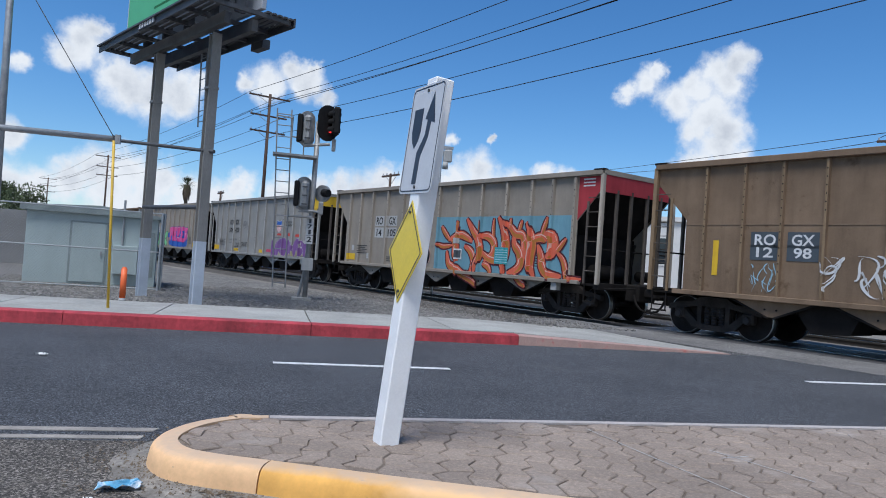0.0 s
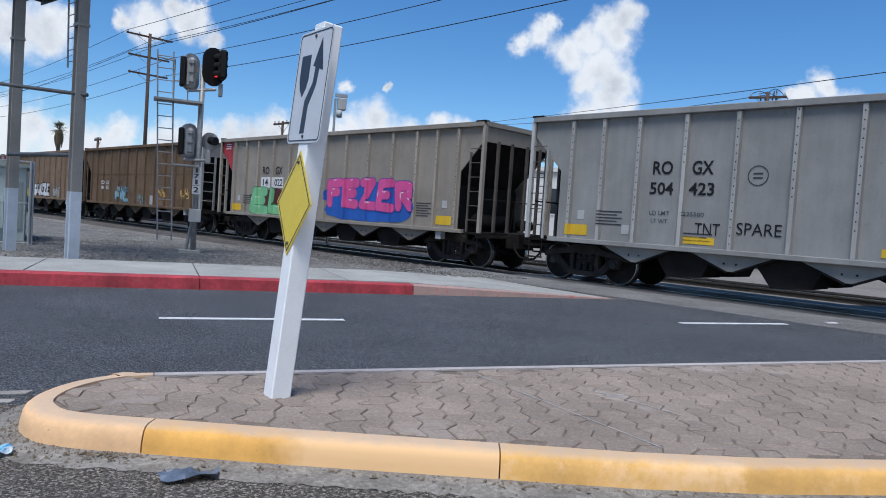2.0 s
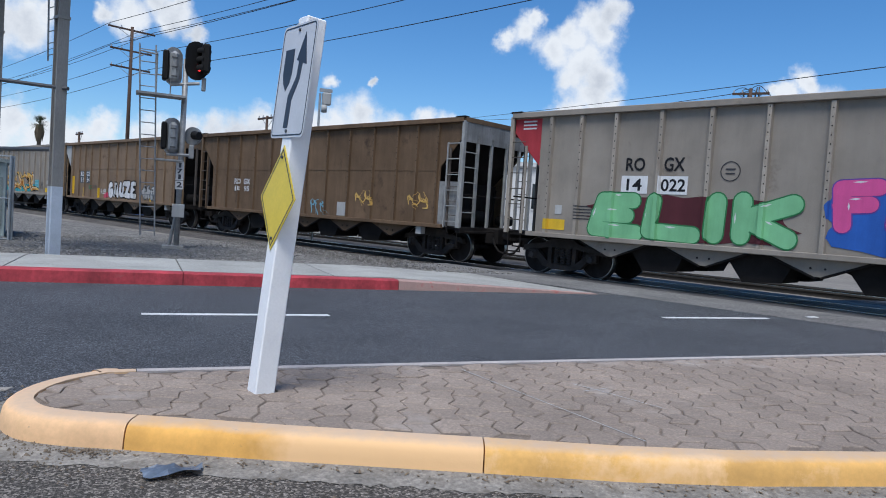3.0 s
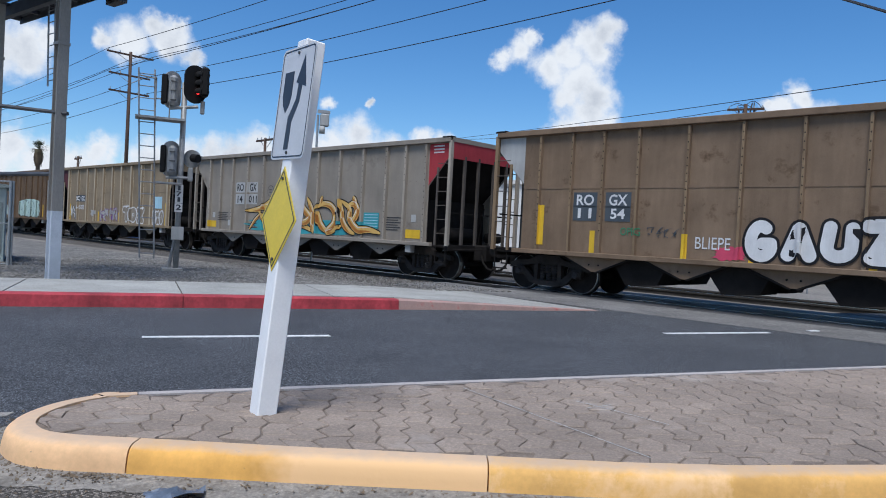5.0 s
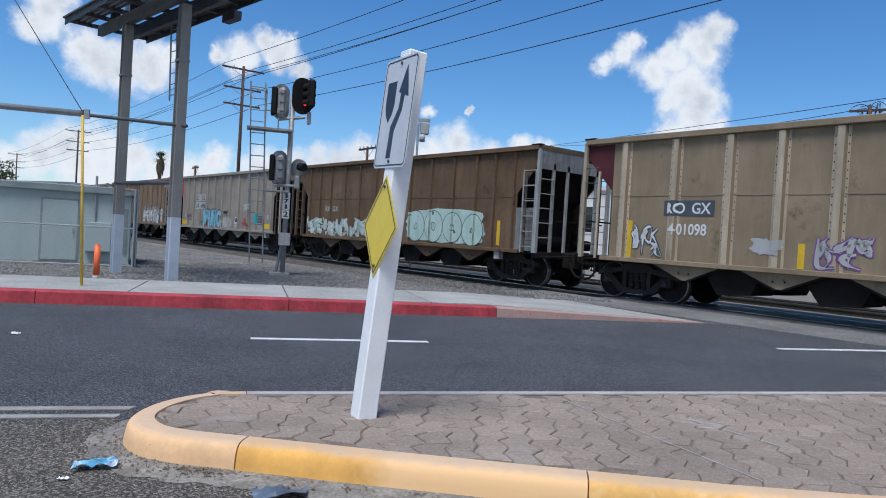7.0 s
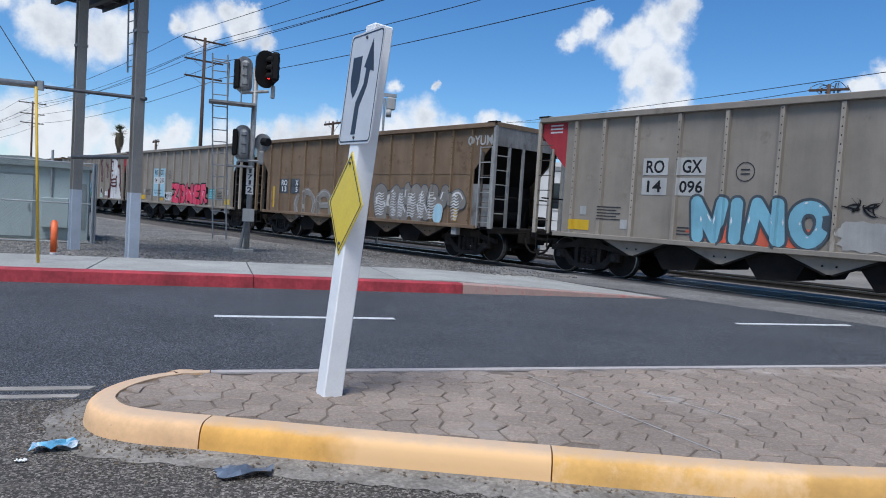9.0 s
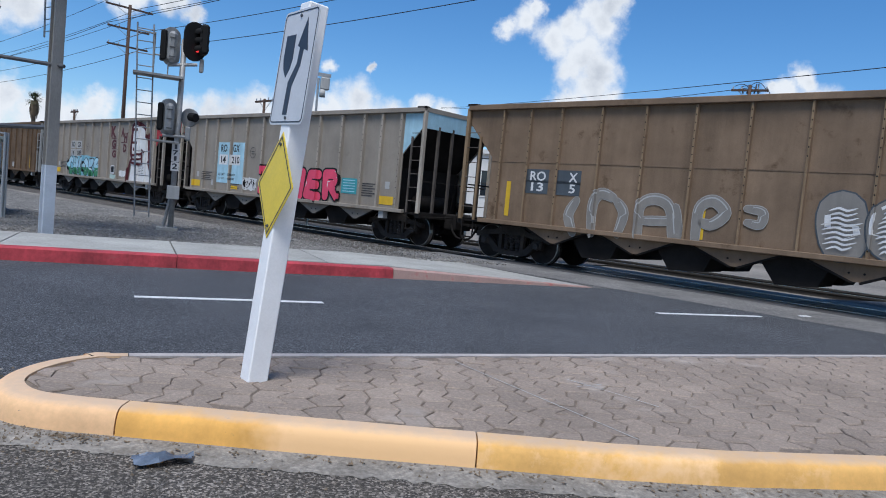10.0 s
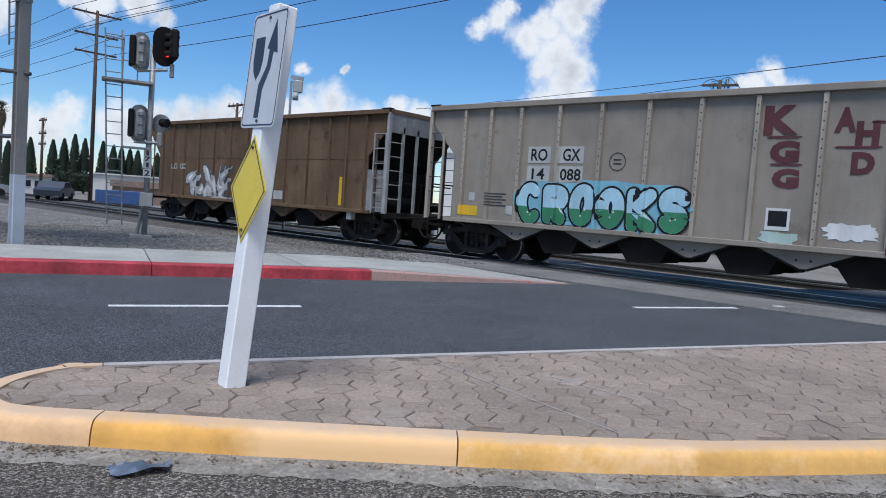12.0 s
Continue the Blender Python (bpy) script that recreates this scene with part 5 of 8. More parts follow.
def cypress(x, y, h, seed):
    rnd = random.Random(seed)
    th = holder("cypress", pose(x, y, -0.16))
    tagged(th, "tall narrow dark green cypress", "tree", "cypress row")
    part("trunk", rod(B(), (0, 0, 0), (0, 0, h * 0.3), 0.14, 8), BARK, th)
    bm = B()
    for i in range(1500):
        f = rnd.random() ** 0.8
        r = 0.95 * (1 - f) ** 0.6 * min(1.0, f * 8 + 0.4) * (0.75 + 0.4 * rnd.random())
        a = rnd.random() * 6.28
        p = Vector((math.cos(a) * r, math.sin(a) * r, 0.25 + f * (h - 0.25)))
        up = Vector((math.cos(a) * 0.2, math.sin(a) * 0.2, 1)) * rnd.uniform(0.2, 0.4)
        t = Vector((-math.sin(a), math.cos(a), 0)) * 0.10
        bm.faces.new([bm.verts.new(q) for q in (p - t, p + t, p + t * 0.2 + up, p - t * 0.2 + up)])
    bmesh.ops.create_cone(bm, cap_ends=True, segments=10, radius1=0.62, radius2=0.05, depth=h * 0.86, matrix=Matrix.Translation((0, 0, 0.3 + h * 0.43)))
    part("crown", bm, LEAF_CYPRESS, th)


for i, (x, h) in enumerate(((-15.6, 5.6), (-13.4, 5.9), (-11.3, 5.6), (-8.9, 6.2), (-6.5, 6.2), (-5.3, 6.5), (-4.1, 7.1), (-3.0, 6.7), (-0.95, 6.6), (0.25, 6.2), (1.2, 6.0), (2.2, 5.9), (3.1, 5.8), (4.3, 5.9), (5.5, 5.7))):
    cypress(x, 100 + (i % 3) * 0.4, h, 300 + i)
bm = B()
rnd = random.Random(9)
for i in range(9):
    leaf_clump(bm, (-6 + i * 1.4, 97.5, 1.6), 1.5, 260, rnd, 0.22)
tagged(part("hedge", bm, LEAF_CYPRESS), "dense dark hedge below the cypresses", "hedge", kind="stuff")


def palm(x, y, h, r, seed):
    rnd = random.Random(seed)
    th = holder("palm", pose(x, y, -0.16))
    tagged(th, "tall fan palm with a skirt of dead fronds", "palm")
    part("trunk", rod(B(), (0, 0, 0), (0.1, 0, h - r * 0.5), 0.22, 10, 0.15), BARK, th)
    bm, dead = B(), B()
    for i in range(70):
        a = rnd.random() * 6.28
        e = radians(rnd.uniform(-35, 85))
        dirv = Vector((math.cos(a) * math.cos(e), math.sin(a) * math.cos(e), math.sin(e)))
        side = dirv.cross(Vector((0, 0, 1))).normalized()
        c = Vector((0.1, 0, h))
        tip = c + dirv * r * rnd.uniform(0.75, 1.05)
        for k in range(7):
            w = side * (k - 3) * 0.09 * r
            base = c + dirv * r * 0.45
            bm.faces.new([bm.verts.new(q) for q in (base, base + side * 0.03, tip + w - Vector((0, 0, abs(k - 3) * 0.04)))])
        rod(bm, c, c + dirv * r * 0.45, 0.012, 4)
    for i in range(90):
        a = rnd.random() * 6.28
        top = h - rnd.random() * r * 0.9
        rr = 0.5 * r * (1 - (h - top) / (r * 2.0))
        p = Vector((0.1 + math.cos(a) * rr * 0.5, math.sin(a) * rr * 0.5, top))
        q = Vector((0.1 + math.cos(a) * rr * 0.9, math.sin(a) * rr * 0.9, top - r * 0.7))
        t = Vector((-math.sin(a), math.cos(a), 0)) * 0.12
        dead.faces.new([dead.verts.new(v) for v in (p - t, p + t, q + t * 0.5, q - t * 0.5)])
    part("crown", bm, PALM_LEAF, th)
    part("dead_skirt", dead, PALM_DEAD, th, "brown hanging dead fronds")


palm(-8.45, 69.5, 7.0, 0.95, 5)

# blue notice sign beyond the tracks
th = holder("blue_sign", pose(23.1, 19.1, -0.16, 0, 0, -45))
tagged(th, "blue road sign on a thin post beyond the tracks", "road sign")
part("post", rod(B(), (0, 0.03, 0), (0, 0.03, 2.0), 0.03, 8), STEEL, th)
pl = part("plate", bx(B(), -0.48, 0.48, -0.01, 0.01, 2.05, 2.42), SIGN_BLUE, th)
part("lower_plate", bx(B(), -0.22, 0.22, -0.01, 0.01, 1.72, 2.04), SIGN_BLUE, th)
for z in (2.30, 2.17):
    part("text_bar", bx(B(), -0.4, 0.4, -0.016, -0.0105, z, z + 0.06), paint("white", ()), pl, "white bar")

# litter
def litter(x, y, z, w, d, material, name, label, seed, crumple=0.02):
    rnd = random.Random(seed)
    bm = B()
    bmesh.ops.create_grid(bm, x_segments=7, y_segments=4, size=0.5)
    for v in bm.verts:
        v.co = Vector((v.co.x * w * (1 + rnd.uniform(-0.1, 0.1)), v.co.y * d * (1 + rnd.uniform(-0.2, 0.2)), rnd.random() * crumple + 0.004))
    bmesh.ops.transform(bm, matrix=pose(x, y, z, 0, 0, rnd.uniform(-20, 20)), verts=bm.verts[:])
    return tagged(part(name, bm, material), label, "litter", "litter")


litter(-0.72, 4.0, 0.012, 0.22, 0.09, WRAPPER, "wrapper", "crumpled blue and clear plastic wrapper in the gutter", 2, 0.035)
litter(0.19, 3.50, 0.012, 0.27, 0.10, SCRAP, "rubber_scrap", "flat dark blue scrap lying in the gutter", 3, 0.03)
litter(-0.84, 3.83, 0.004, 0.05, 0.03, PAPER, "paper_scrap", "tiny white paper scrap on the asphalt", 4, 0.012)
litter(-2.38, 8.45, 0.002, 0.10, 0.07, PAPER, "paper_scrap", "small white paper scrap on the asphalt", 5, 0.03)
rnd = random.Random(21)
bm = B()
for i in range(260):
    k = rnd.uniform(28.0, 36.0)
    i0 = int(k)
    f = k - i0
    ox = OUT[i0][0] * (1 - f) + OUT[i0 + 1][0] * f
    oy = OUT[i0][1] * (1 - f) + OUT[i0 + 1][1] * f
    d_ = abs(rnd.gauss(0, 0.05)) + 0.012
    p = Vector((ox - 0.4 * d_, oy - 0.9 * d_, 0.02))
    a = rnd.random() * 6.28
    s_ = rnd.uniform(0.006, 0.022)
    t = Vector((math.cos(a), math.sin(a), rnd.uniform(-0.2, 0.5))) * s_
    n_ = Vector((-math.sin(a), math.cos(a), 0)) * s_ * 0.35
    bm.faces.new([bm.verts.new(q) for q in (p - t, p + n_, p + t, p - n_)])
tagged(part("leaf_litter", bm, PALM_DEAD), "dry brown leaf crumbs along the kerb foot", "litter", kind="stuff")
# chalk marks on the pavers
bm = B()
for a, b in (((2.95, 4.3), (3.05, 4.05)), ((3.05, 4.05), (3.2, 3.6)), ((2.9, 4.1), (3.15, 4.15)), ((2.3, 4.85), (2.42, 4.1)), ((2.42, 4.1), (2.6, 3.05))):
    a, b = Vector((*a, 0.158)), Vector((*b, 0.158))
    n_ = (b - a).cross(Vector((0, 0, 1))).normalized() * 0.004
    bm.faces.new([bm.verts.new(q) for q in (a - n_, a + n_, b + n_, b - n_)])
tagged(part("chalk_mark", bm, paint("silver", ())), "faint pale chalk lines across the pavers", "chalk mark", kind="structure")


# ---- the train ----
SIDE = 1.55
SHEET = 1.505          # the side sheet lies behind the ribs, the top chord and the sill
X_RIBS = (-6.28, -5.4, -4.46, -3.33, -2.2, -1.04, 0.11, 1.25, 2.45, 3.66, 4.78, 5.65, 6.52)
X_RIBS_BROWN = (-6.1, -5.15, -4.28, -3.37, -2.2, -1.04, 0.13, 1.25, 2.45, 3.66, 4.78, 5.65, 6.52)
X_RIBS_OLIVE = (-6.23, -4.78, -3.4, -2.26, -1.1, 0.1, 1.25, 2.45, 3.66, 4.78, 6.52)


def truck_parts(car, x):
    tr = part("truck", bx(B(), x - 0.22, x + 0.22, -1.0, 1.0, 0.46, 0.72, None, 0.02), TRUCK, car, "cast iron four-wheel truck")
    for s in (-1, 1):
        y = s * 1.0
        # cast frame: arched top member, dipped bottom member, pedestals and columns
        shapes = ([(-1.22, 0.56), (-1.20, 0.70), (-0.95, 0.76), (-0.55, 0.80), (-0.34, 0.92), (0.34, 0.92), (0.55, 0.80), (0.95, 0.76), (1.20, 0.70), (1.22, 0.56), (1.04, 0.60), (0.62, 0.66), (0.4, 0.70), (-0.4, 0.70), (-0.62, 0.66), (-1.04, 0.60)],
                  [(-0.98, 0.60), (-0.78, 0.62), (-0.40, 0.30), (-0.2, 0.27), (0.2, 0.27), (0.40, 0.30), (0.78, 0.62), (0.98, 0.60), (0.56, 0.20), (0.25, 0.14), (-0.25, 0.14), (-0.56, 0.20)],
                  [(-0.42, 0.26), (-0.31, 0.26), (-0.31, 0.72), (-0.42, 0.72)], [(0.31, 0.26), (0.42, 0.26), (0.42, 0.72), (0.31, 0.72)])
        for n_, prof in enumerate(shapes):
            wide = 0.075 - 0.004 * n_
            part("side_frame", prism(B(), [(x + a, b) for a, b in prof], "y", y - wide, y + wide), TRUCK, tr)
        for k in (-1, 1):
            part("axle_box", bx(B(), x + k * 0.89 - 0.14, x + k * 0.89 + 0.14, y + s * 0.02 - 0.09, y + s * 0.02 + 0.09, 0.38, 0.63, None, 0.03), TRUCK, tr)
            part("bearing_cap", rod(B(), (x + k * 0.89, y + s * 0.08, 0.467), (x + k * 0.89, y + s * 0.17, 0.467), 0.10, 12, 0.075), TRUCK_PALE, tr, "worn round bearing cap")
            part("brake_shoe", bx(B(), x + k * 0.36 - 0.04, x + k * 0.36 + 0.04, s * 0.66, s * 0.84, 0.30, 0.64, None, 0.02), TRUCK, tr)
        for k in range(3):
            xs_ = x - 0.19 + k * 0.19
            bm, rings = B(), []
            for q in range(13):
                r = 0.078 if q % 2 else 0.05
                rings.append([bm.verts.new((xs_ + r * math.cos(k * math.tau / 9), y + r * math.sin(k * math.tau / 9), 0.27 + q * 0.034)) for k in range(9)])
            for ra, rb in zip(rings, rings[1:]):
                for k in range(9):
                    bm.faces.new((ra[k], ra[(k + 1) % 9], rb[(k + 1) % 9], rb[k]))
            part("spring", bm, TRUCK_PALE, tr, "coiled suspension spring")
    for k in (-1, 1):
        bm = rod(B(), (0, -0.95, 0), (0, 0.95, 0), 0.075, 10)
        for s in (-1, 1):
            rod(bm, (0, s * 0.68, 0), (0, s * 0.82, 0), 0.455, 28)
            rod(bm, (0, s * 0.655, 0), (0, s * 0.68, 0), 0.485, 28)
        ws = part("wheelset", bm, WHEEL_RUST, tr, "steel wheels on an axle")
        ws.matrix_basis = pose(x + k * 0.89, 0, 0.467)
        for s in (-1, 1):
            bm = B()
            n = 28
            r0 = [bm.verts.new((0.462 * math.cos(i * math.tau / n), s * 0.823, 0.462 * math.sin(i * math.tau / n))) for i in range(n)]
            r1 = [bm.verts.new((0.440 * math.cos(i * math.tau / n), s * 0.826, 0.440 * math.sin(i * math.tau / n))) for i in range(n)]
            r2 = [bm.verts.new((0.462 * math.cos(i * math.tau / n), s * 0.70, 0.462 * math.sin(i * math.tau / n))) for i in range(n)]
            for i in range(n):
                j = (i + 1) % n
                bm.faces.new((r0[i], r0[j], r1[j], r1[i]))
                bm.faces.new((r0[i], r0[j], r2[j], r2[i]))
            part("rim", bm, WHEEL_RIM, ws, "bright worn wheel rim")


RIB_FACE = 0.72       # share of a rib that is its flat face


def rivets(bm, x, z0, z1, y, step=0.16):
    z = z0
    while z < z1:
        g = [bm.verts.new((x + a, y, z + b)) for a, b in ((-0.016, 0), (0, -0.02), (0.016, 0), (0, 0.02))]
        t = bm.verts.new((x, y - 0.008, z))
        for i in range(4):
            bm.faces.new((g[i], g[(i + 1) % 4], t))
        z += step


def hopper_car(name, body, rib, label, ladder=False, wide_rib=0.062, seam=False, rib_proud=0.04, ribs=X_RIBS):
    car = holder(name)
    tagged(car, label, "railway wagon", "hopper train")
    car["rib_half"], car["rib_proud"], car["ribs"] = wide_rib, rib_proud, list(ribs)
    zs, zt = 1.0, 4.10
    half = 7.51
    side_poly = [(-6.62, zs + 0.02), (6.62, zs + 0.02), (6.62, 2.72), (half - 0.02, 3.62), (half - 0.02, zt - 0.1), (-half + 0.02, zt - 0.1), (-half + 0.02, 3.62), (-6.62, 2.72)]
    for s in (-1, 1):
        y0, y1 = s * SHEET, s * (SHEET - 0.03)
        sd = part("side_sheet", prism(B(), side_poly, "y", min(y0, y1), max(y0, y1)), body, car)
        part("top_chord", bx(B(), -half, half, s * (SIDE + 0.01) - 0.06, s * (SIDE + 0.01) + 0.06, zt - 0.14, zt, None, 0.012), body, car)
        part("side_sill", bx(B(), -6.85, 6.85, s * (SIDE - 0.02) - 0.07, s * (SIDE - 0.02) + 0.07, zs - 0.04, zs + 0.07, None, 0.01), body, car)
        if seam:
            part("seam", bx(B(), -6.62, 6.62, s * (SHEET + 0.003) - 0.006, s * (SHEET + 0.003) + 0.006, 2.60, 2.62), body, sd)
        for i, x in enumerate(ribs):
            w, y, out = wide_rib, s * SHEET, s * (SIDE + rib_proud)
            bm = B()
            top, bot = [], []
            for px, py in ((x - w, y), (x - w * RIB_FACE, out), (x + w * RIB_FACE, out), (x + w, y)):
                top.append(bm.verts.new((px, py, zt - 0.15)))
                bot.append(bm.verts.new((px, py, zs + 0.06)))
            for k in range(3):
                bm.faces.new((top[k], top[k + 1], bot[k + 1], bot[k]))
            bm.faces.new(top)
            bm.faces.new(bot)
            part("rib", bm, body, sd)
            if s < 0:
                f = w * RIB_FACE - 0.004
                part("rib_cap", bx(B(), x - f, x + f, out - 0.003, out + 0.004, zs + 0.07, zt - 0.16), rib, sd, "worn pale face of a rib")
                rv = B()
                z0 = (1.2, 2.2, 1.6, 2.9)[i % 4]
                if wide_rib > 0.09:
                    for q in (-1, 1):
                        part("rib_flange", bx(B(), x + q * (w + 0.03) - 0.03, x + q * (w + 0.03) + 0.03, y - 0.006, y + 0.004, zs + 0.07, zt - 0.15), rib, sd, "worn pale riveted flange")
                        rivets(rv, x + q * (w + 0.03), z0, 3.9, y - 0.0065, 0.17)
                else:
                    rivets(rv, x, z0, 3.9, out - 0.0035, 0.17)
                tagged(part("rivets", rv, UNDER, sd), kind="stuff")
        # triangular hopper gussets under the sill
        for k in range(5):
            xc = -4.45 + k * 2.25
            bm = prism(B(), [(xc - 0.95, zs - 0.03), (xc + 0.95, zs - 0.03), (xc + 0.08, 0.62), (xc - 0.08, 0.62)], "y", min(s * (SIDE - 0.10), s * (SIDE - 0.13)), max(s * (SIDE - 0.10), s * (SIDE - 0.13)))
            g = part("hopper_gusset", bm, body, car)
            for q in (-0.13, 0.13):
                if s < 0:
                    part("bolt", rod(B(), (xc + q, s * (SIDE - 0.10), 0.78), (xc + q, s * (SIDE - 0.085), 0.78), 0.022, 6), UNDER, g)
            for q in (-1, 1):
                bm = B()
                p0, p1 = Vector((xc + q * 0.95, 0, zs - 0.03)), Vector((xc + q * 0.06, 0, 0.60))
                rod(bm, (p0.x, s * (SIDE - 0.11), p0.z), (p1.x, s * (SIDE - 0.11), p1.z), 0.028, 6)
                part("flange", bm, UNDER, g)
        # corner and ladder posts
        for e in (-1, 1):
            part("corner_post", bx(B(), e * half - 0.05, e * half + 0.05, s * SIDE - 0.05, s * SIDE + 0.05, zs, zt - 0.1), LADDER_WHITE if ladder and e > 0 else rib, car)
            part("end_post", bx(B(), e * 7.03 - 0.03, e * 7.03 + 0.03, s * SIDE - 0.02, s * SIDE + 0.02, zs, 3.25), RIB_SOOT if e > 0 else rib, car)
            for z in (1.35, 1.75, 2.15, 2.55, 2.95, 3.35):
                part("grab_iron", rod(B(), (e * 7.05, s * (SIDE + 0.03), z), (e * 7.48, s * (SIDE + 0.03), z), 0.012, 6), RIB_SOOT, car)
            part("step", bx(B(), e * 7.25 - 0.22, e * 7.25 + 0.22, s * (SIDE - 0.02) - 0.02, s * (SIDE - 0.02) + 0.02, 0.50, 0.54), UNDER, car)
            for q in (-0.2, 0.2):
                part("step_hanger", rod(B(), (e * 7.25 + q, s * (SIDE - 0.02), 0.52), (e * 7.25 + q, s * (SIDE - 0.02), 1.0), 0.016, 6), UNDER, car)
    for e in (-1, 1):
        # slope sheet (soot and recess shade in one dark colour), end sheet, end sill
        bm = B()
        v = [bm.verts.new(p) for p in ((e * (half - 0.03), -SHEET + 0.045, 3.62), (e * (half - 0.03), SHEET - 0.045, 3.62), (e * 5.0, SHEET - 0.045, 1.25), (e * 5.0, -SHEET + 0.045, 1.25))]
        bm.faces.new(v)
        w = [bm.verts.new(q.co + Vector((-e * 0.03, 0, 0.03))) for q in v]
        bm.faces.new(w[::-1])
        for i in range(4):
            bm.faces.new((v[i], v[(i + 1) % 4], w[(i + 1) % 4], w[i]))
        part("slope_sheet", bm, SLOPE_DARK, car, "sooty sloping end sheet, darkened further for the recess shade")
        # added plate; its near-black colour stands for the shade inside the end recess
        part("end_bulkhead", bx(B(), e * 6.25 - 0.02, e * 6.25 + 0.02, -SIDE + 0.12, SIDE - 0.12, 1.0, 2.36), SLOPE_DARK, car, "near-black plate added as shade under the slope sheet")
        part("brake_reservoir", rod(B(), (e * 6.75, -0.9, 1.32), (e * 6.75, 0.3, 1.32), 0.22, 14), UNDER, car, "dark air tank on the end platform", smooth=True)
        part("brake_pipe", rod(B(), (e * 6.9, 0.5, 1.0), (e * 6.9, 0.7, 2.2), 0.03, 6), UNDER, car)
        part("end_sheet", bx(B(), e * (half - 0.03) - 0.02, e * (half - 0.03) + 0.02, -SIDE, SIDE, 3.55, zt - 0.08), body, car)
        part("end_chord", bx(B(), e * half - 0.05, e * half + 0.05, -SIDE, SIDE, zt - 0.13, zt), body, car)
        for y in (-0.95, -0.35, 0.35, 0.95):
            part("end_upright", bx(B(), e * half - 0.035, e * half + 0.035, y - 0.04, y + 0.04, zs, 3.6), LADDER_WHITE if ladder and e > 0 else RIB_SOOT, car)
        part("brake_cylinder", rod(B(), (e * 7.05, 0.75, 1.28), (e * 7.05, 1.3, 1.28), 0.16, 12), UNDER, car, "dark brake cylinder on the end platform", smooth=True)
        part("platform_rail", rod(B(), (e * 7.42, -SIDE + 0.1, 1.95), (e * 7.42, SIDE - 0.1, 1.95), 0.02, 6), UNDER, car)
        part("striker", bx(B(), *sorted((e * 7.5, e * 7.98)), -0.38, 0.38, 0.58, 1.06, None, 0.04), UNDER, car, "dark cast coupler pocket")
        part("lever", rod(B(), (e * 7.66, -SIDE + 0.1, 0.9), (e * 7.9, -0.15, 0.95), 0.018, 6), UNDER, car)
        part("knuckle", bx(B(), *sorted((e * 8.25, e * 8.45)), -0.2, 0.2, 0.68, 1.0, None, 0.06), UNDER, car)
        part("corner_cap", bx(B(), *sorted((e * 7.2, e * 7.56)), -SIDE - 0.075, -SIDE + 0.12, zt - 0.02, zt + 0.03, None, 0.012), UNDER, car)
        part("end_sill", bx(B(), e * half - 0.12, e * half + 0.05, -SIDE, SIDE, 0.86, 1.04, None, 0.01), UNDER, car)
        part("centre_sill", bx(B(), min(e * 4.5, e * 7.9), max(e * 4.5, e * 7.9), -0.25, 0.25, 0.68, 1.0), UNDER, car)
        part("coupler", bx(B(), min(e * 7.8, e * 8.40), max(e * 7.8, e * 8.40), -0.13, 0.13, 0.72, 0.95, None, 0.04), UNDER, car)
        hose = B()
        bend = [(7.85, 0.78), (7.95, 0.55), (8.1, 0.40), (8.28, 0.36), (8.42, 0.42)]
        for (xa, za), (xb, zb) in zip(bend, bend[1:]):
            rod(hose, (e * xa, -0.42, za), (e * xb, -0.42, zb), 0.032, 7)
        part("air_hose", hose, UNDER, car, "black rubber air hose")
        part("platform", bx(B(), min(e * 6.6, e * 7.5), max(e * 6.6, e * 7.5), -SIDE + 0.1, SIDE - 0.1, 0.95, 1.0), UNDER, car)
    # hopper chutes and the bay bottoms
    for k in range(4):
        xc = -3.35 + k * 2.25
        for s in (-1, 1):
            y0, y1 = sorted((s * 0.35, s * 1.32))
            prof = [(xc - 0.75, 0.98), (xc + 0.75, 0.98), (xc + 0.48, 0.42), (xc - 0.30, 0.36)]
            part("chute", prism(B(), prof, "y", y0, y1), UNDER, car, "discharge chute, near-black with the shade under the wagon")
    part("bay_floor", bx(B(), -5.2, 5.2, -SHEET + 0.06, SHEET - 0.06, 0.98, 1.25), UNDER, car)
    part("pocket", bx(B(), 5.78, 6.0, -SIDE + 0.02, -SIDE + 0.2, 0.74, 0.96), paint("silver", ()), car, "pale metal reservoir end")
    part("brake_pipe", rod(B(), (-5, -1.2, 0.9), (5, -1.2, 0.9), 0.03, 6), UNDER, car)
    if ladder:
        lad = part("ladder", bx(B(), 6.95, 6.985, -SIDE - 0.07, -SIDE - 0.03, 1.0, 3.40), LADDER_WHITE, car, "white side ladder")
        part("stile", bx(B(), 7.44, 7.475, -SIDE - 0.07, -SIDE - 0.03, 1.0, 3.40), LADDER_WHITE, lad)
        for k in range(6):
            part("rung", bx(B(), 6.97, 7.45, -SIDE - 0.065, -SIDE - 0.035, 1.16 + k * 0.44, 1.185 + k * 0.44), LADDER_WHITE, lad)
        part("lower_panel", bx(B(), 6.64, half - 0.06, -SIDE + 0.03, -SIDE + 0.05, 1.04, 2.30), PANEL_PALE, car, "pale grey lower end panel")
        part("end_band", bx(B(), half + 0.021, half + 0.035, -SIDE, SIDE, 3.42, zt - 0.13), PANEL_PALE, car, "pale grey upper end band")
        for k in range(5):
            part("end_rung", rod(B(), (half + 0.06, -SIDE + 0.06, 1.45 + k * 0.42), (half + 0.06, -SIDE + 0.58, 1.45 + k * 0.42), 0.014, 6), LADDER_WHITE, car)
    for e in (-1, 1):
        truck_parts(car, e * 6.05)
    return car


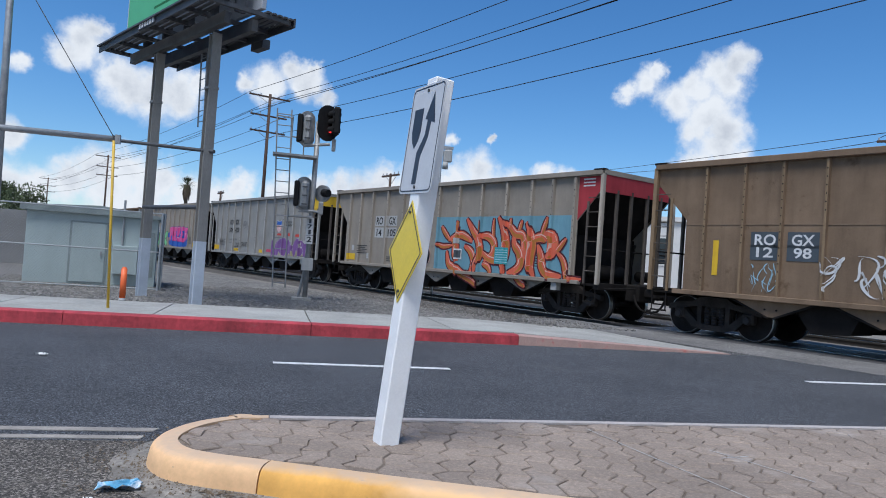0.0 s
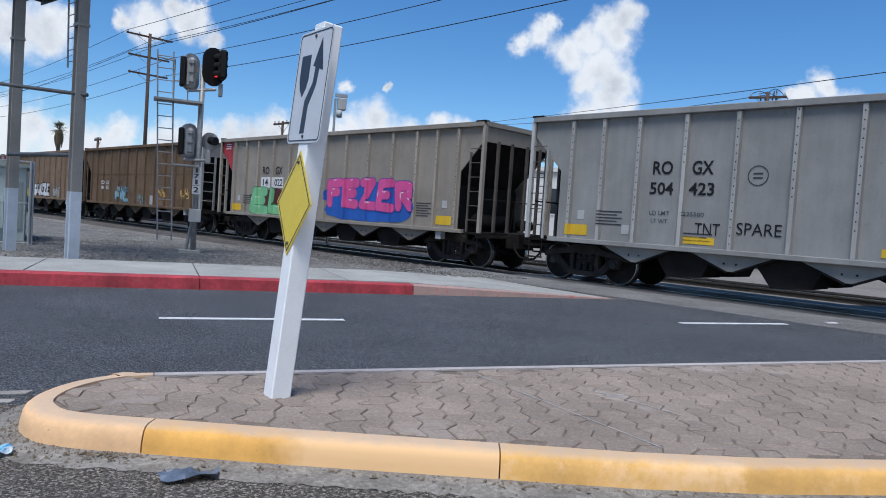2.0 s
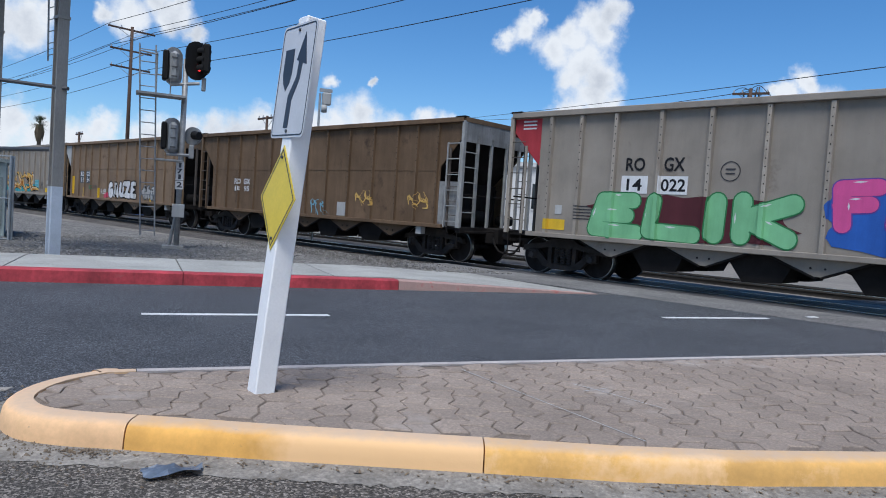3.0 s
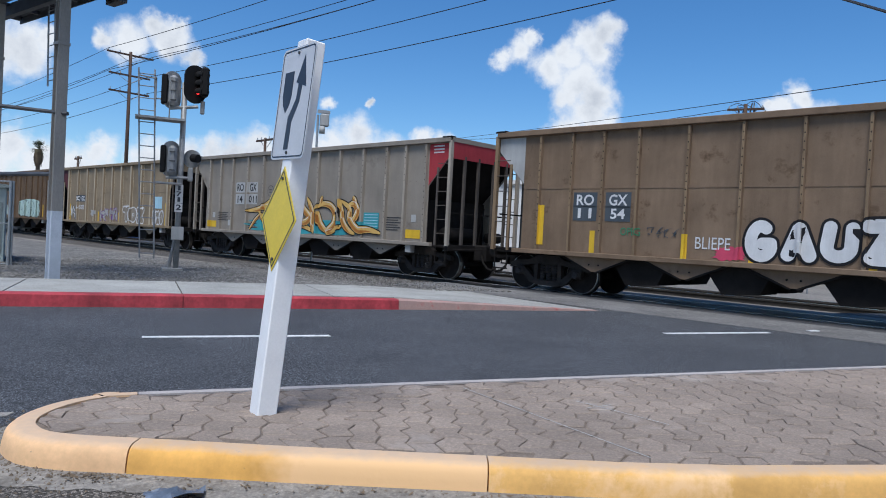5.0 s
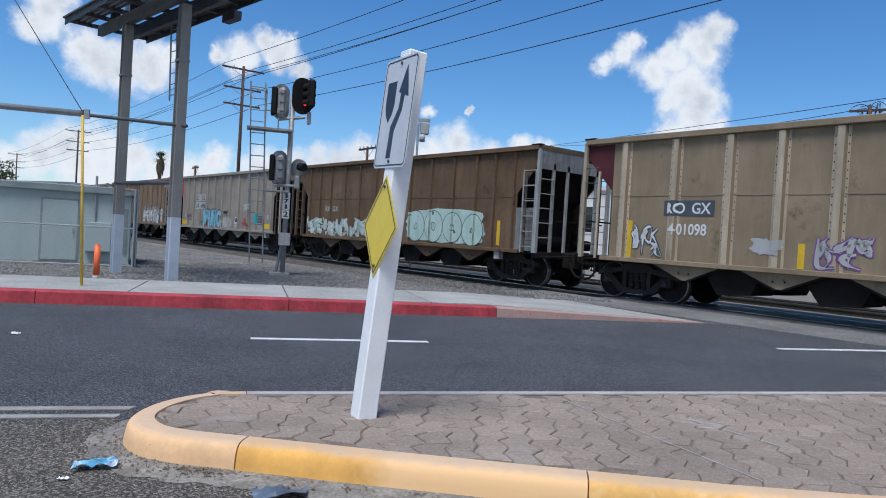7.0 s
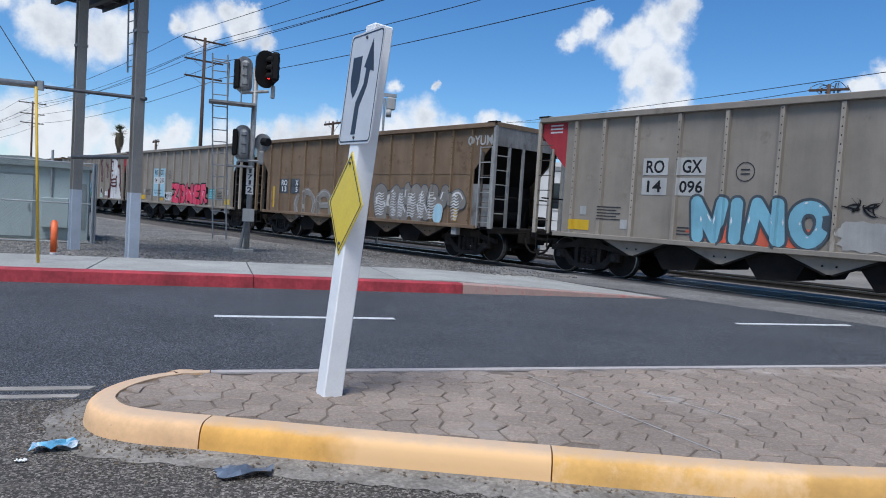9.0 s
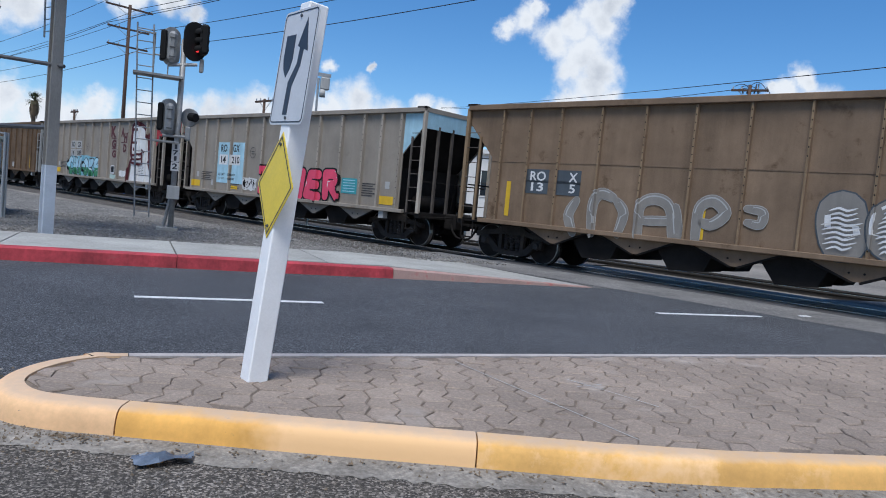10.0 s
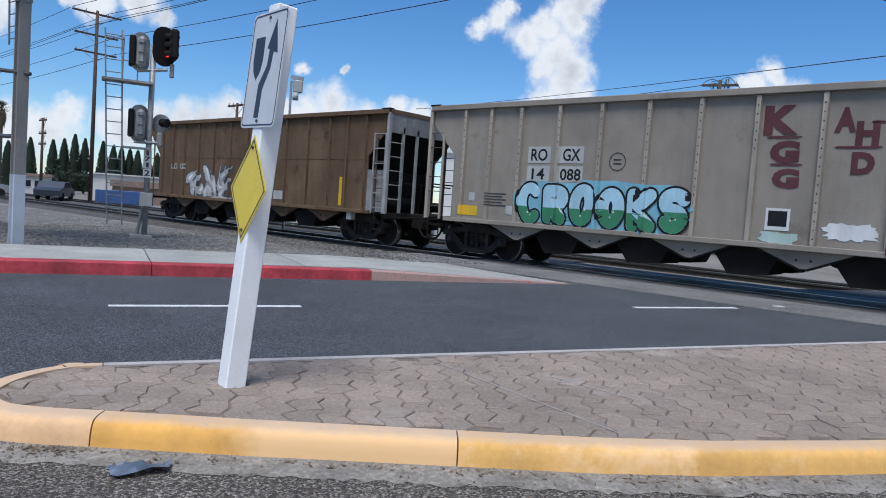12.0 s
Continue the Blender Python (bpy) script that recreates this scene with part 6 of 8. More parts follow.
def rib_shape(car):
    """Half width, height and places of the ribs of a wagon."""
    return car["rib_half"], SIDE - SHEET + car["rib_proud"], list(car["ribs"])


def art(bm, layer, car):
    """Lays a drawing made in the x-y plane on the near side of a wagon, so that it follows the sheet and folds over the ribs."""
    while car.parent:
        car = car.parent
    w, high, ribs = rib_shape(car)
    xs = [v.co.x for v in bm.verts]
    lo, hi = min(xs), max(xs)
    near = [r for r in ribs if lo - w < r < hi + w]
    for r in near:
        for cut in (r - w, r - w * RIB_FACE, r + w * RIB_FACE, r + w):
            if lo < cut < hi:
                bmesh.ops.bisect_plane(bm, geom=bm.verts[:] + bm.edges[:] + bm.faces[:], plane_co=(cut, 0, 0), plane_no=(1, 0, 0), dist=1e-5)
    for v in bm.verts:
        for r in near:
            d = abs(v.co.x - r)
            if d < w:
                v.co.z += high * min(1.0, (w - d) / (w * (1 - RIB_FACE))) + 0.005
    bmesh.ops.transform(bm, matrix=pose(0, -(SHEET + 0.006) - layer * 0.0025, 0, 90, 0, 0), verts=bm.verts[:])
    return bm


def patch(car, name, x0, x1, z0, z1, col, label="", layer=1, rough=0.0, seed=1):
    """A painted field; rough makes its outline uneven."""
    rnd = random.Random(seed)
    bm = B()
    if not rough:
        bm.faces.new([bm.verts.new(p) for p in ((x0, z0, 0), (x1, z0, 0), (x1, z1, 0), (x0, z1, 0))])
    else:
        n = 36
        pts = []
        for i in range(n):
            a = math.tau * i / n
            c, s = math.cos(a), math.sin(a)
            q = max(abs(c), abs(s))
            r = 1.0 - rough * rnd.random()
            pts.append(((x0 + x1) / 2 + (x1 - x0) / 2 * c / q ** 0.75 * r, (z0 + z1) / 2 + (z1 - z0) / 2 * s / q ** 0.75 * r))
        bm.faces.new([bm.verts.new((*p, 0)) for p in pts])
    return part(name, art(bm, layer, car), paint(col, ()), car, label)


def lettering(car, text, x0, x1, z0, z1, col, layer=2, offset=0.0, label="", name="lettering"):
    return part(name, art(text_bm(B(), text, x0, x1, z0, z1, offset), layer, car), paint(col, ()), car, label)


def arc(cx, cz, rx, rz, a0, a1, n=10):
    return [(cx + rx * math.cos(radians(a0 + (a1 - a0) * i / n)), cz + rz * math.sin(radians(a0 + (a1 - a0) * i / n))) for i in range(n + 1)]


# pen strokes of the letters, in a unit box
STROKES = {
    "Z": [[(0, 1), (1, 1), (0.05, 0.05), (1, 0)]], "O": [arc(0.5, 0.5, 0.5, 0.5, 90, 450, 18)],
    "N": [[(0, 0), (0.02, 1), (0.98, 0), (1, 1)]], "E": [[(1, 1), (0.05, 0.97), (0, 0.03), (1, 0)], [(0, 0.5), (0.8, 0.52)]],
    "R": [[(0, 0), (0, 1)] + arc(0.6, 0.75, 0.4, 0.25, 90, -90) + [(0, 0.5)], [(0.4, 0.5), (1, 0)]],
    "C": [arc(0.55, 0.5, 0.55, 0.5, 50, 310, 14)], "K": [[(0, 0), (0, 1)], [(1, 1), (0.08, 0.5), (1, 0)]],
    "S": [arc(0.5, 0.75, 0.5, 0.25, 30, 265, 10) + arc(0.5, 0.25, 0.5, 0.25, 85, -150, 10)],
    "A": [[(0, 0), (0.5, 1), (1, 0)], [(0.2, 0.35), (0.8, 0.35)]], "L": [[(0, 1), (0.05, 0.02), (1, 0)]], "I": [[(0.5, 0), (0.5, 1)]],
    "F": [[(1, 1), (0.05, 0.97), (0, 0)], [(0, 0.52), (0.8, 0.55)]], "G": [arc(0.5, 0.5, 0.5, 0.5, 55, 330, 14) + [(0.95, 0.42), (0.55, 0.42)]],
    "U": [[(0, 1), (0, 0.4)] + arc(0.5, 0.35, 0.5, 0.35, 180, 360, 8) + [(1, 1)]], "T": [[(0, 1), (1, 1)], [(0.5, 1), (0.5, 0)]],
    "X": [[(0, 1), (1, 0)], [(0, 0), (1, 1)]],
}


def tag_word(car, text, x0, x1, z0, z1, fill, line, seed, shade=None, label="", glow_=None, lean=8, fat=0.155, edge=0.055):
    """Spray-painted bubble letters: fat pen strokes with an outline, each letter overlapping the one before."""
    rnd = random.Random(seed)
    share = [0.5 if ch in "I1" else 1.0 for ch in text]
    unit = (x1 - x0) / sum(share)
    out, body_, low, shine = B(), B(), B(), B()

    def fatten(bm, pts, half, depth, cut=None):
        """A ribbon with round ends and joints along the points, each piece a hair proud of the last."""
        lim = (lambda z: min(z, cut)) if cut is not None else (lambda z: z)
        for k, p in enumerate(pts):
            if cut is None or p[1] - half < cut:
                bm.faces.new([bm.verts.new((p[0] + half * math.cos(a), lim(p[1] + half * math.sin(a)), depth + k * 0.00002)) for a in [math.tau * q / 14 for q in range(14)]])
            if k:
                o = pts[k - 1]
                d = Vector((p[0] - o[0], p[1] - o[1]))
                if d.length < 1e-5 or (cut is not None and min(o[1], p[1]) - half > cut):
                    continue
                d.normalize()
                q = [(o[0] - d.y * half, o[1] + d.x * half), (o[0] + d.y * half, o[1] - d.x * half), (p[0] + d.y * half, p[1] - d.x * half), (p[0] - d.y * half, p[1] + d.x * half)]
                bm.faces.new([bm.verts.new((u, lim(w_), depth + k * 0.00002 + 0.00001)) for u, w_ in q])

    for i, ch in enumerate(text):
        w = unit * share[i]
        left = x0 + unit * sum(share[:i])
        half = min(fat * (z1 - z0), unit * 0.19) * rnd.uniform(0.92, 1.08)
        a0, a1 = left + half + edge * 0.7, left + w - half - edge * 0.5
        b0, b1 = z0 + half + rnd.uniform(-0.03, 0.05), z1 - half + rnd.uniform(-0.05, 0.06)
        tilt, swell = radians(rnd.uniform(-lean, lean)), rnd.uniform(-0.12, 0.12)
        c = ((a0 + a1) / 2, (b0 + b1) / 2)
        for st in STROKES[ch]:
            pts = []
            for u, v in st:
                x, z = a0 + u * (a1 - a0), b0 + v * (b1 - b0)
                x += (u - 0.5) * (v - 0.5) * swell * w * 2
                dx, dz = x - c[0], z - c[1]
                pts.append((c[0] + dx * math.cos(tilt) - dz * math.sin(tilt), c[1] + dx * math.sin(tilt) * 0.5 + dz))
            depth = i * 0.0035
            fatten(out, pts, half + edge, depth)
            fatten(body_, pts, half, depth)
            if shade:
                fatten(low, pts, half * 0.98, depth, b0 + (b1 - b0) * rnd.uniform(0.36, 0.46))
            # short shine strokes along the upper edges
            for k in range(1, len(pts), max(1, len(pts) // 4)):
                o, p = pts[k - 1], pts[k]
                m = ((o[0] + p[0]) / 2, (o[1] + p[1]) / 2)
                d = Vector((p[0] - o[0], p[1] - o[1]))
                ln = min(d.length, 0.3) * rnd.uniform(0.25, 0.45)
                if d.length < 0.02:
                    continue
                d.normalize()
                nx, nz = (-d.y, d.x) if d.x > 0 else (d.y, -d.x)
                m = (m[0] + nx * half * 0.72, m[1] + nz * half * 0.72)
                q = [(m[0] - d.x * ln, m[1] - d.y * ln), (m[0] + nx * 0.02, m[1] + nz * 0.02), (m[0] + d.x * ln, m[1] + d.y * ln), (m[0] - nx * 0.02, m[1] - nz * 0.02)]
                shine.faces.new([shine.verts.new((*e, depth)) for e in q])
    if glow_:
        patch(car, "graffiti_cloud", x0 - 0.16, x1 + 0.16, z0 - 0.02, z1 + 0.15, glow_, "", 1, 0.13, seed)
    gr = part("graffiti", art(out, 2, car), paint(line, ()), car, label)
    part("fill", art(body_, 3, car), paint(fill, ()), gr)
    if shade:
        part("lower_fill", art(low, 3.25, car), paint(shade, ()), gr)
    else:
        low.free()
    part("shine", art(shine, 3.5, car), paint("white", ()), gr)
    return gr


def scrawl(car, x0, x1, z0, z1, fill, line, n, seed, label, second=None, spiky=0.3, cloud=None, lw=0.05, fat=1.0):
    """Unreadable wild lettering: rows of bent thick strokes with an outline."""
    rnd = random.Random(seed)
    out, body_, hi_ = B(), B(), B()
    w = (x1 - x0) / n

    def ribbon(bm, pts, width, grow=0.0):
        prev = None
        n_ = len(pts) - 1
        for i, p in enumerate(pts):
            a = pts[max(i - 1, 0)]
            b = pts[min(i + 1, n_)]
            d = Vector((b[0] - a[0], b[1] - a[1])).normalized()
            wd = width * (0.15 + 0.85 * math.sin(math.pi * min(1.0, (i + 0.4) / n_ * 1.15)) ** 0.7 if i < n_ else 0.1) + grow
            l_, r_ = (p[0] - d.y * wd, p[1] + d.x * wd), (p[0] + d.y * wd, p[1] - d.x * wd)
            cur = (bm.verts.new((*l_, 0)), bm.verts.new((*r_, 0)))
            if prev:
                bm.faces.new((prev[0], prev[1], cur[1], cur[0]))
            prev = cur

    for i in range(n):
        cx = x0 + (i + 0.5) * w
        for k in range(4):
            ax, az = cx + rnd.uniform(-0.6, 0.4) * w, z0 + (z1 - z0) * rnd.uniform(0.02, 0.98)
            bx_, bz = cx + rnd.uniform(-0.9, 0.9) * w, z0 + (z1 - z0) * rnd.uniform(-0.2, 1.2)
            cx_, cz_ = cx + rnd.uniform(-0.9, 0.9) * w, z0 + (z1 - z0) * rnd.uniform(-0.2, 1.2)
            ex, ez = cx + rnd.uniform(-0.5, 0.7) * w, z0 + (z1 - z0) * rnd.choice((0.0, 1.0, 1.05, 0.5))
            p = []
            for j in range(13):
                f = j / 12
                g = 1 - f
                p.append((ax * g ** 3 + 3 * bx_ * f * g * g + 3 * cx_ * f * f * g + ex * f ** 3, az * g ** 3 + 3 * bz * f * g * g + 3 * cz_ * f * f * g + ez * f ** 3))
            wd = w * rnd.uniform(0.12, 0.20) * fat
            zl = 0.0004 * (i * 4 + k)
            ribbon(out, p, wd, lw)
            ribbon(body_, p, wd)
            ribbon(hi_, [(q[0] + wd * 0.3, q[1] + wd * 0.25) for q in p[2:10]], wd * 0.35)
        if spiky:
            for k in range(4):
                sx = cx + rnd.uniform(-0.5, 0.5) * w
                top = rnd.random() < 0.7
                zb = z1 - 0.25 if top else z0 + 0.15
                zt_ = zb + (1 if top else -1) * rnd.uniform(0.4, 1.0) * spiky
                tip = sx + rnd.uniform(-0.2, 0.2)
                out.faces.new([out.verts.new(q) for q in ((sx - 0.12, zb, 0), (sx + 0.12, zb, 0), (tip, zt_, 0))])
                body_.faces.new([body_.verts.new(q) for q in ((sx - 0.07, zb, 0), (sx + 0.07, zb, 0), (tip, zb + (zt_ - zb) * 0.7, 0))])
    if cloud:
        patch(car, "graffiti_cloud", x0 - 0.1, x1 + 0.1, z0, z1, cloud, "", 1, 0.12, seed)
    g = part("graffiti", art(out, 2, car), paint(line, ()), car, label)
    part("fill", art(body_, 3, car), paint(fill, ()), g)
    part("highlight", art(hi_, 4, car), paint(second or fill, ()), g)
    return g


def brush(car, strokes, step, fill, line, edge, label, shade=None, shine=None, taper=0.8):
    """One painted letter: smooth tapering strokes (half width, points) with an outline, a shaded side and a light streak."""
    def curve(pts):
        res = []
        for i in range(len(pts) - 1):
            p0, p1, p2, p3 = (Vector(pts[max(0, min(len(pts) - 1, j))]) for j in (i - 1, i, i + 1, i + 2))
            for q in range(5):
                t = q / 5
                res.append(0.5 * (2 * p1 + (p2 - p0) * t + (2 * p0 - 5 * p1 + 4 * p2 - p3) * t * t + (3 * p1 - p0 - 3 * p2 + p3) * t ** 3))
        return res + [Vector(pts[-1])]

    def ribbon(bm, pts, half, grow, depth, slide=0.0):
        n = len(pts) - 1
        rims = ([], [])
        for i, p in enumerate(pts):
            d = (pts[min(i + 1, n)] - pts[max(i - 1, 0)]).normalized()
            f = i / n
            w = half * (1 - taper * abs(2 * f - 1) ** 2.2) + grow
            side = Vector((-d.y, d.x))
            if side.y < 0 or (abs(side.y) < 0.2 and side.x > 0):
                slide_ = -slide
            else:
                slide_ = slide
            o = p + side * slide_ * half
            rims[0].append(o + side * w)
            rims[1].append(o - side * w)
        def cap(p, d, w):
            sd = Vector((-d.y, d.x))
            return [p + d * w * math.sin(math.pi * k / 6) + sd * w * math.cos(math.pi * k / 6) for k in range(1, 6)]
        ends = ([], [])
        if taper < 0.5:
            d0, d1 = (pts[0] - pts[1]).normalized(), (pts[-1] - pts[-2]).normalized()
            w = half * (1 - taper) + grow
            ends = (cap(pts[0], d0, w), cap(pts[-1], d1, w))
        vl = [bm.verts.new((v.x, v.y, depth)) for v in rims[0]]
        vr = [bm.verts.new((v.x, v.y, depth)) for v in rims[1]]
        for i in range(n):
            bm.faces.new((vl[i], vl[i + 1], vr[i + 1], vr[i]))
        if ends[0]:
            bm.faces.new([vr[0]] + [bm.verts.new((v.x, v.y, depth)) for v in ends[0]] + [vl[0]])
            bm.faces.new([vl[-1]] + [bm.verts.new((v.x, v.y, depth)) for v in ends[1]] + [vr[-1]])

    back, front, low, light = B(), B(), B(), B()
    for j, (half, pts) in enumerate(strokes):
        c = curve(pts)
        depth = step * 0.0045 + j * 0.00006
        if edge:
            ribbon(back, c, half, edge, depth)
        ribbon(front, c, half, 0.0, depth)
        m = max(1, len(c) // 6)
        if shade:
            ribbon(low, c[m:-m], half * 0.42, 0.0, depth, -1.0)
        if shine:
            ribbon(light, c[m:-m], half * 0.13, 0.0, depth, 4.2)
    if edge:
        gr = part("graffiti", art(back, 2, car), paint(line, ()), car, label)
        part("fill", art(front, 2.9, car), paint(fill, ()), gr)
    else:
        back.free()
        gr = part("graffiti", art(front, 2.9, car), paint(fill, ()), car, label)
    if shade:
        part("shading", art(low, 3.2, car), paint(shade, ()), gr)
    else:
        low.free()
    if shine:
        part("shine", art(light, 3.5, car), paint(shine, ()), gr)
    else:
        light.free()
    return gr


def marks(car, left, right, num_l, num_r, xl=-3.92, xr=-2.98, z=2.77, dz=-0.46, h=0.15, colour="black", plate=None, number_plate=None):
    for s, x in ((left, xl), (right, xr)):
        if plate:
            patch(car, "plate", x - 0.33, x + 0.33, z - h - 0.05, z + h + 0.05, plate, "painted reporting-mark panel")
        lettering(car, s, x - 0.24, x + 0.24, z - h, z + h, colour, 2, 0.02, "stencilled reporting mark")
    for s, x in ((num_l, xl), (num_r, xr)):
        if not s:
            continue
        if number_plate:
            patch(car, "plate", x - 0.33, x + 0.33, z + dz - h - 0.05, z + dz + h + 0.05, number_plate, "painted number panel")
        hw = 0.095 * len(s)
        lettering(car, s, x - hw, x + hw, z + dz - h * 0.92, z + dz + h * 0.92, colour, 2, 0.02, "stencilled car number")


def data_bars(car, seed, colour="dark_line"):
    """Small unreadable stencils, yellow conspicuity plates and white cards that these wagons carry."""
    rnd = random.Random(seed)
    for x, z, n in ((-5.1, 1.75, 5), (5.2, 1.75, 6), (-2.9, 1.35, 3)):
        for k in range(n):
            patch(car, "stencil_bar", x - 0.35, x + 0.3 - 0.12 * (k % 2), z - k * 0.075, z - k * 0.075 + 0.028, colour, "row of tiny stencilled print")
    for x in (-6.05, 6.05):
        patch(car, "reflector_plate", x - 0.32, x + 0.32, 1.16, 1.42, "yellow", "yellow reflective plate")
    for x, z in ((-5.95, 1.65), (-4.7, 1.35), (6.05, 1.75)):
        patch(car, "card", x - 0.09, x + 0.11, z - 0.1, z + 0.12, "silver", "pale tag card")
    # round stencil
    bm = B()
    for i in range(20):
        a, b = math.tau * i / 20, math.tau * (i + 1) / 20
        bm.faces.new([bm.verts.new((-1.75 + r * math.cos(q), 2.62 + r * math.sin(q), 0)) for r, q in ((0.21, a), (0.21, b), (0.19, b), (0.19, a))])
    part("round_stencil", art(bm, 1, car), paint(colour, ()), car)
    for k in range(2):
        patch(car, "stencil_bar", -1.85, -1.65, 2.56 + k * 0.09, 2.59 + k * 0.09, colour)


def end_colour(car, e, col, upper="white"):
    """The painted triangle at one end of the side, with two small print bars."""
    bm = B()
    bm.faces.new([bm.verts.new((e * x, z, 0)) for x, z in ((6.62, 2.74), (7.47, 3.60), (7.47, 3.94), (6.62, 3.94))])
    p = part("end_triangle", art(bm, 0.2, car), paint(col, ()), car, "coloured triangle at the end of the side")
    if upper:
        for k in range(3):
            patch(car, "stencil_bar", *sorted((e * 6.78, e * 7.2)), 3.85 - k * 0.09, 3.89 - k * 0.09, upper)
    bm = bx(B(), e * 7.535 - 0.006, e * 7.535 + 0.006, -SIDE, SIDE, 3.5, 3.98)
    part("end_band", bm, paint(col, ()), car)


def yellow_pole(car, x, z0=1.2, z1=2.1):
    patch(car, "reflector_strip", x - 0.07, x + 0.07, z0, z1, "yellow", "vertical yellow reflective strip")


TAN_LABEL = "tan ribbed open hopper wagon covered in graffiti"
BROWN_LABEL = "brown steel open hopper wagon covered in graffiti"
CARS = []
protos = {
    "tan": lambda: hopper_car("hopper_car", CAR_TAN, RIB_TAN, TAN_LABEL),
    "grey": lambda: hopper_car("hopper_car", CAR_GREY, RIB_GREY, "light grey ribbed hopper wagon with a yellow end"),
    "brown": lambda: hopper_car("hopper_car", CAR_BROWN, RIB_BROWN, BROWN_LABEL, False, 0.04, True, 0.03, X_RIBS_BROWN),
    "brownm": lambda: hopper_car("hopper_car", CAR_BROWN, RIB_BROWN, BROWN_LABEL, True, 0.035, True, 0.03),
    "brownl": lambda: hopper_car("hopper_car", CAR_DARK, RIB_DARK, "dark brown hopper wagon with a white end ladder", True, 0.035, True, 0.03),
    "olive": lambda: hopper_car("hopper_car", CAR_OLIVE, RIB_OLIVE, "olive-tan hopper wagon with broad pale ribs", False, 0.10, True, 0.04, X_RIBS_OLIVE),
}
KINDS = ["brown", "tan", "grey", "tan", "brownl", "brown", "tan", "olive", "brownl", "tan", "brownm", "tan", "tan", "brownl"]
made = {}
for kind in KINDS:
    if kind not in made:
        made[kind] = protos[kind]()
        CARS.append(made[kind])
    else:
        CARS.append(copy_thing(made[kind], Matrix.Identity(4)))


def decorate():
    c = CARS[0]
    marks(c, "RO", "GX", "12", "98", -4.63, -3.81, 2.28, -0.27, 0.12, "white", "slate", "slate")
    yellow_pole(c, -5.8, 1.45, 2.25)
    scrawl(c, -4.95, -4.3, 1.15, 1.75, "pale_sky", "pale_sky", 3, 3, "pale blue spray tag", spiky=0.0, lw=0.0, fat=0.3)
    scrawl(c, -3.4, -1.9, 1.2, 1.95, "white", "white", 3, 5, "loose white spray drawing", spiky=0.0, lw=0.0, fat=0.3)
    yellow_pole(c, -1.9, 1.1, 1.9)
    c = CARS[1]
    marks(c, "RO", "GX", "14", "105", colour="black", plate="silver", number_plate="silver")
    data_bars(c, 1)
    patch(c, "graffiti_field", 0.05, 6.45, 1.08, 2.88, "dusk_blue", "dull blue spray background", 0.5)
    brush(c, [(0.17, [(0.83, 2.19), (1.14, 1.97), (1.14, 1.60), (1.30, 1.38)]), (0.13, [(0.72, 2.08), (1.31, 2.28), (1.69, 2.21), (2.05, 2.05)]), (0.09, [(0.28, 2.57), (0.51, 2.34), (0.84, 2.07)]), (0.08, [(0.08, 1.94), (0.46, 1.86), (0.99, 1.92)]), (0.15, [(0.67, 1.73), (0.82, 1.28), (1.23, 1.12), (1.66, 0.95), (2.16, 1.05)]), (0.14, [(1.62, 1.92), (2.01, 1.71), (2.16, 1.36), (1.98, 1.03)]), (0.07, [(1.28, 2.76), (1.23, 2.43), (1.33, 2.17)]), (0.10, [(1.48, 0.91), (2.09, 0.78), (2.41, 0.59)])], 0, "coral", "maroon", 0.05, "spiky red and orange wild-style graffiti", "rust", "blush")
    brush(c, [(0.16, [(1.68, 2.83), (2.03, 2.44), (2.36, 2.09), (2.45, 1.66), (2.22, 1.30), (2.21, 1.05)]), (0.15, [(2.31, 2.23), (2.82, 2.24), (3.13, 2.04), (3.11, 1.70), (2.69, 1.44)]), (0.13, [(2.49, 1.77), (2.88, 1.55), (3.29, 1.48), (3.72, 1.48)]), (0.10, [(2.61, 1.35), (2.91, 1.27), (3.06, 1.05)]), (0.06, [(3.08, 2.83), (3.07, 2.45), (3.13, 2.08)]), (0.05, [(2.40, 2.76), (2.39, 2.30)])], 1, "coral", "maroon", 0.05, "spiky red and orange wild-style graffiti", "rust", "blush")
    brush(c, [(0.18, [(3.29, 2.87), (3.57, 2.46), (3.71, 2.06), (3.70, 1.66), (3.59, 1.39), (3.72, 1.09)]), (0.16, [(4.07, 2.34), (4.12, 2.01), (4.36, 1.76), (4.43, 1.44), (4.23, 1.23), (3.84, 1.12)]), (0.14, [(3.55, 2.73), (3.90, 2.53), (4.14, 2.34), (4.46, 2.28), (4.55, 1.90), (4.56, 1.45)]), (0.06, [(3.88, 2.83), (3.88, 2.43)]), (0.07, [(4.40, 2.76), (4.26, 2.36)]), (0.10, [(4.14, 1.10), (4.47, 0.87), (4.79, 0.75)])], 2, "coral", "maroon", 0.05, "spiky red and orange wild-style graffiti", "rust", "blush")
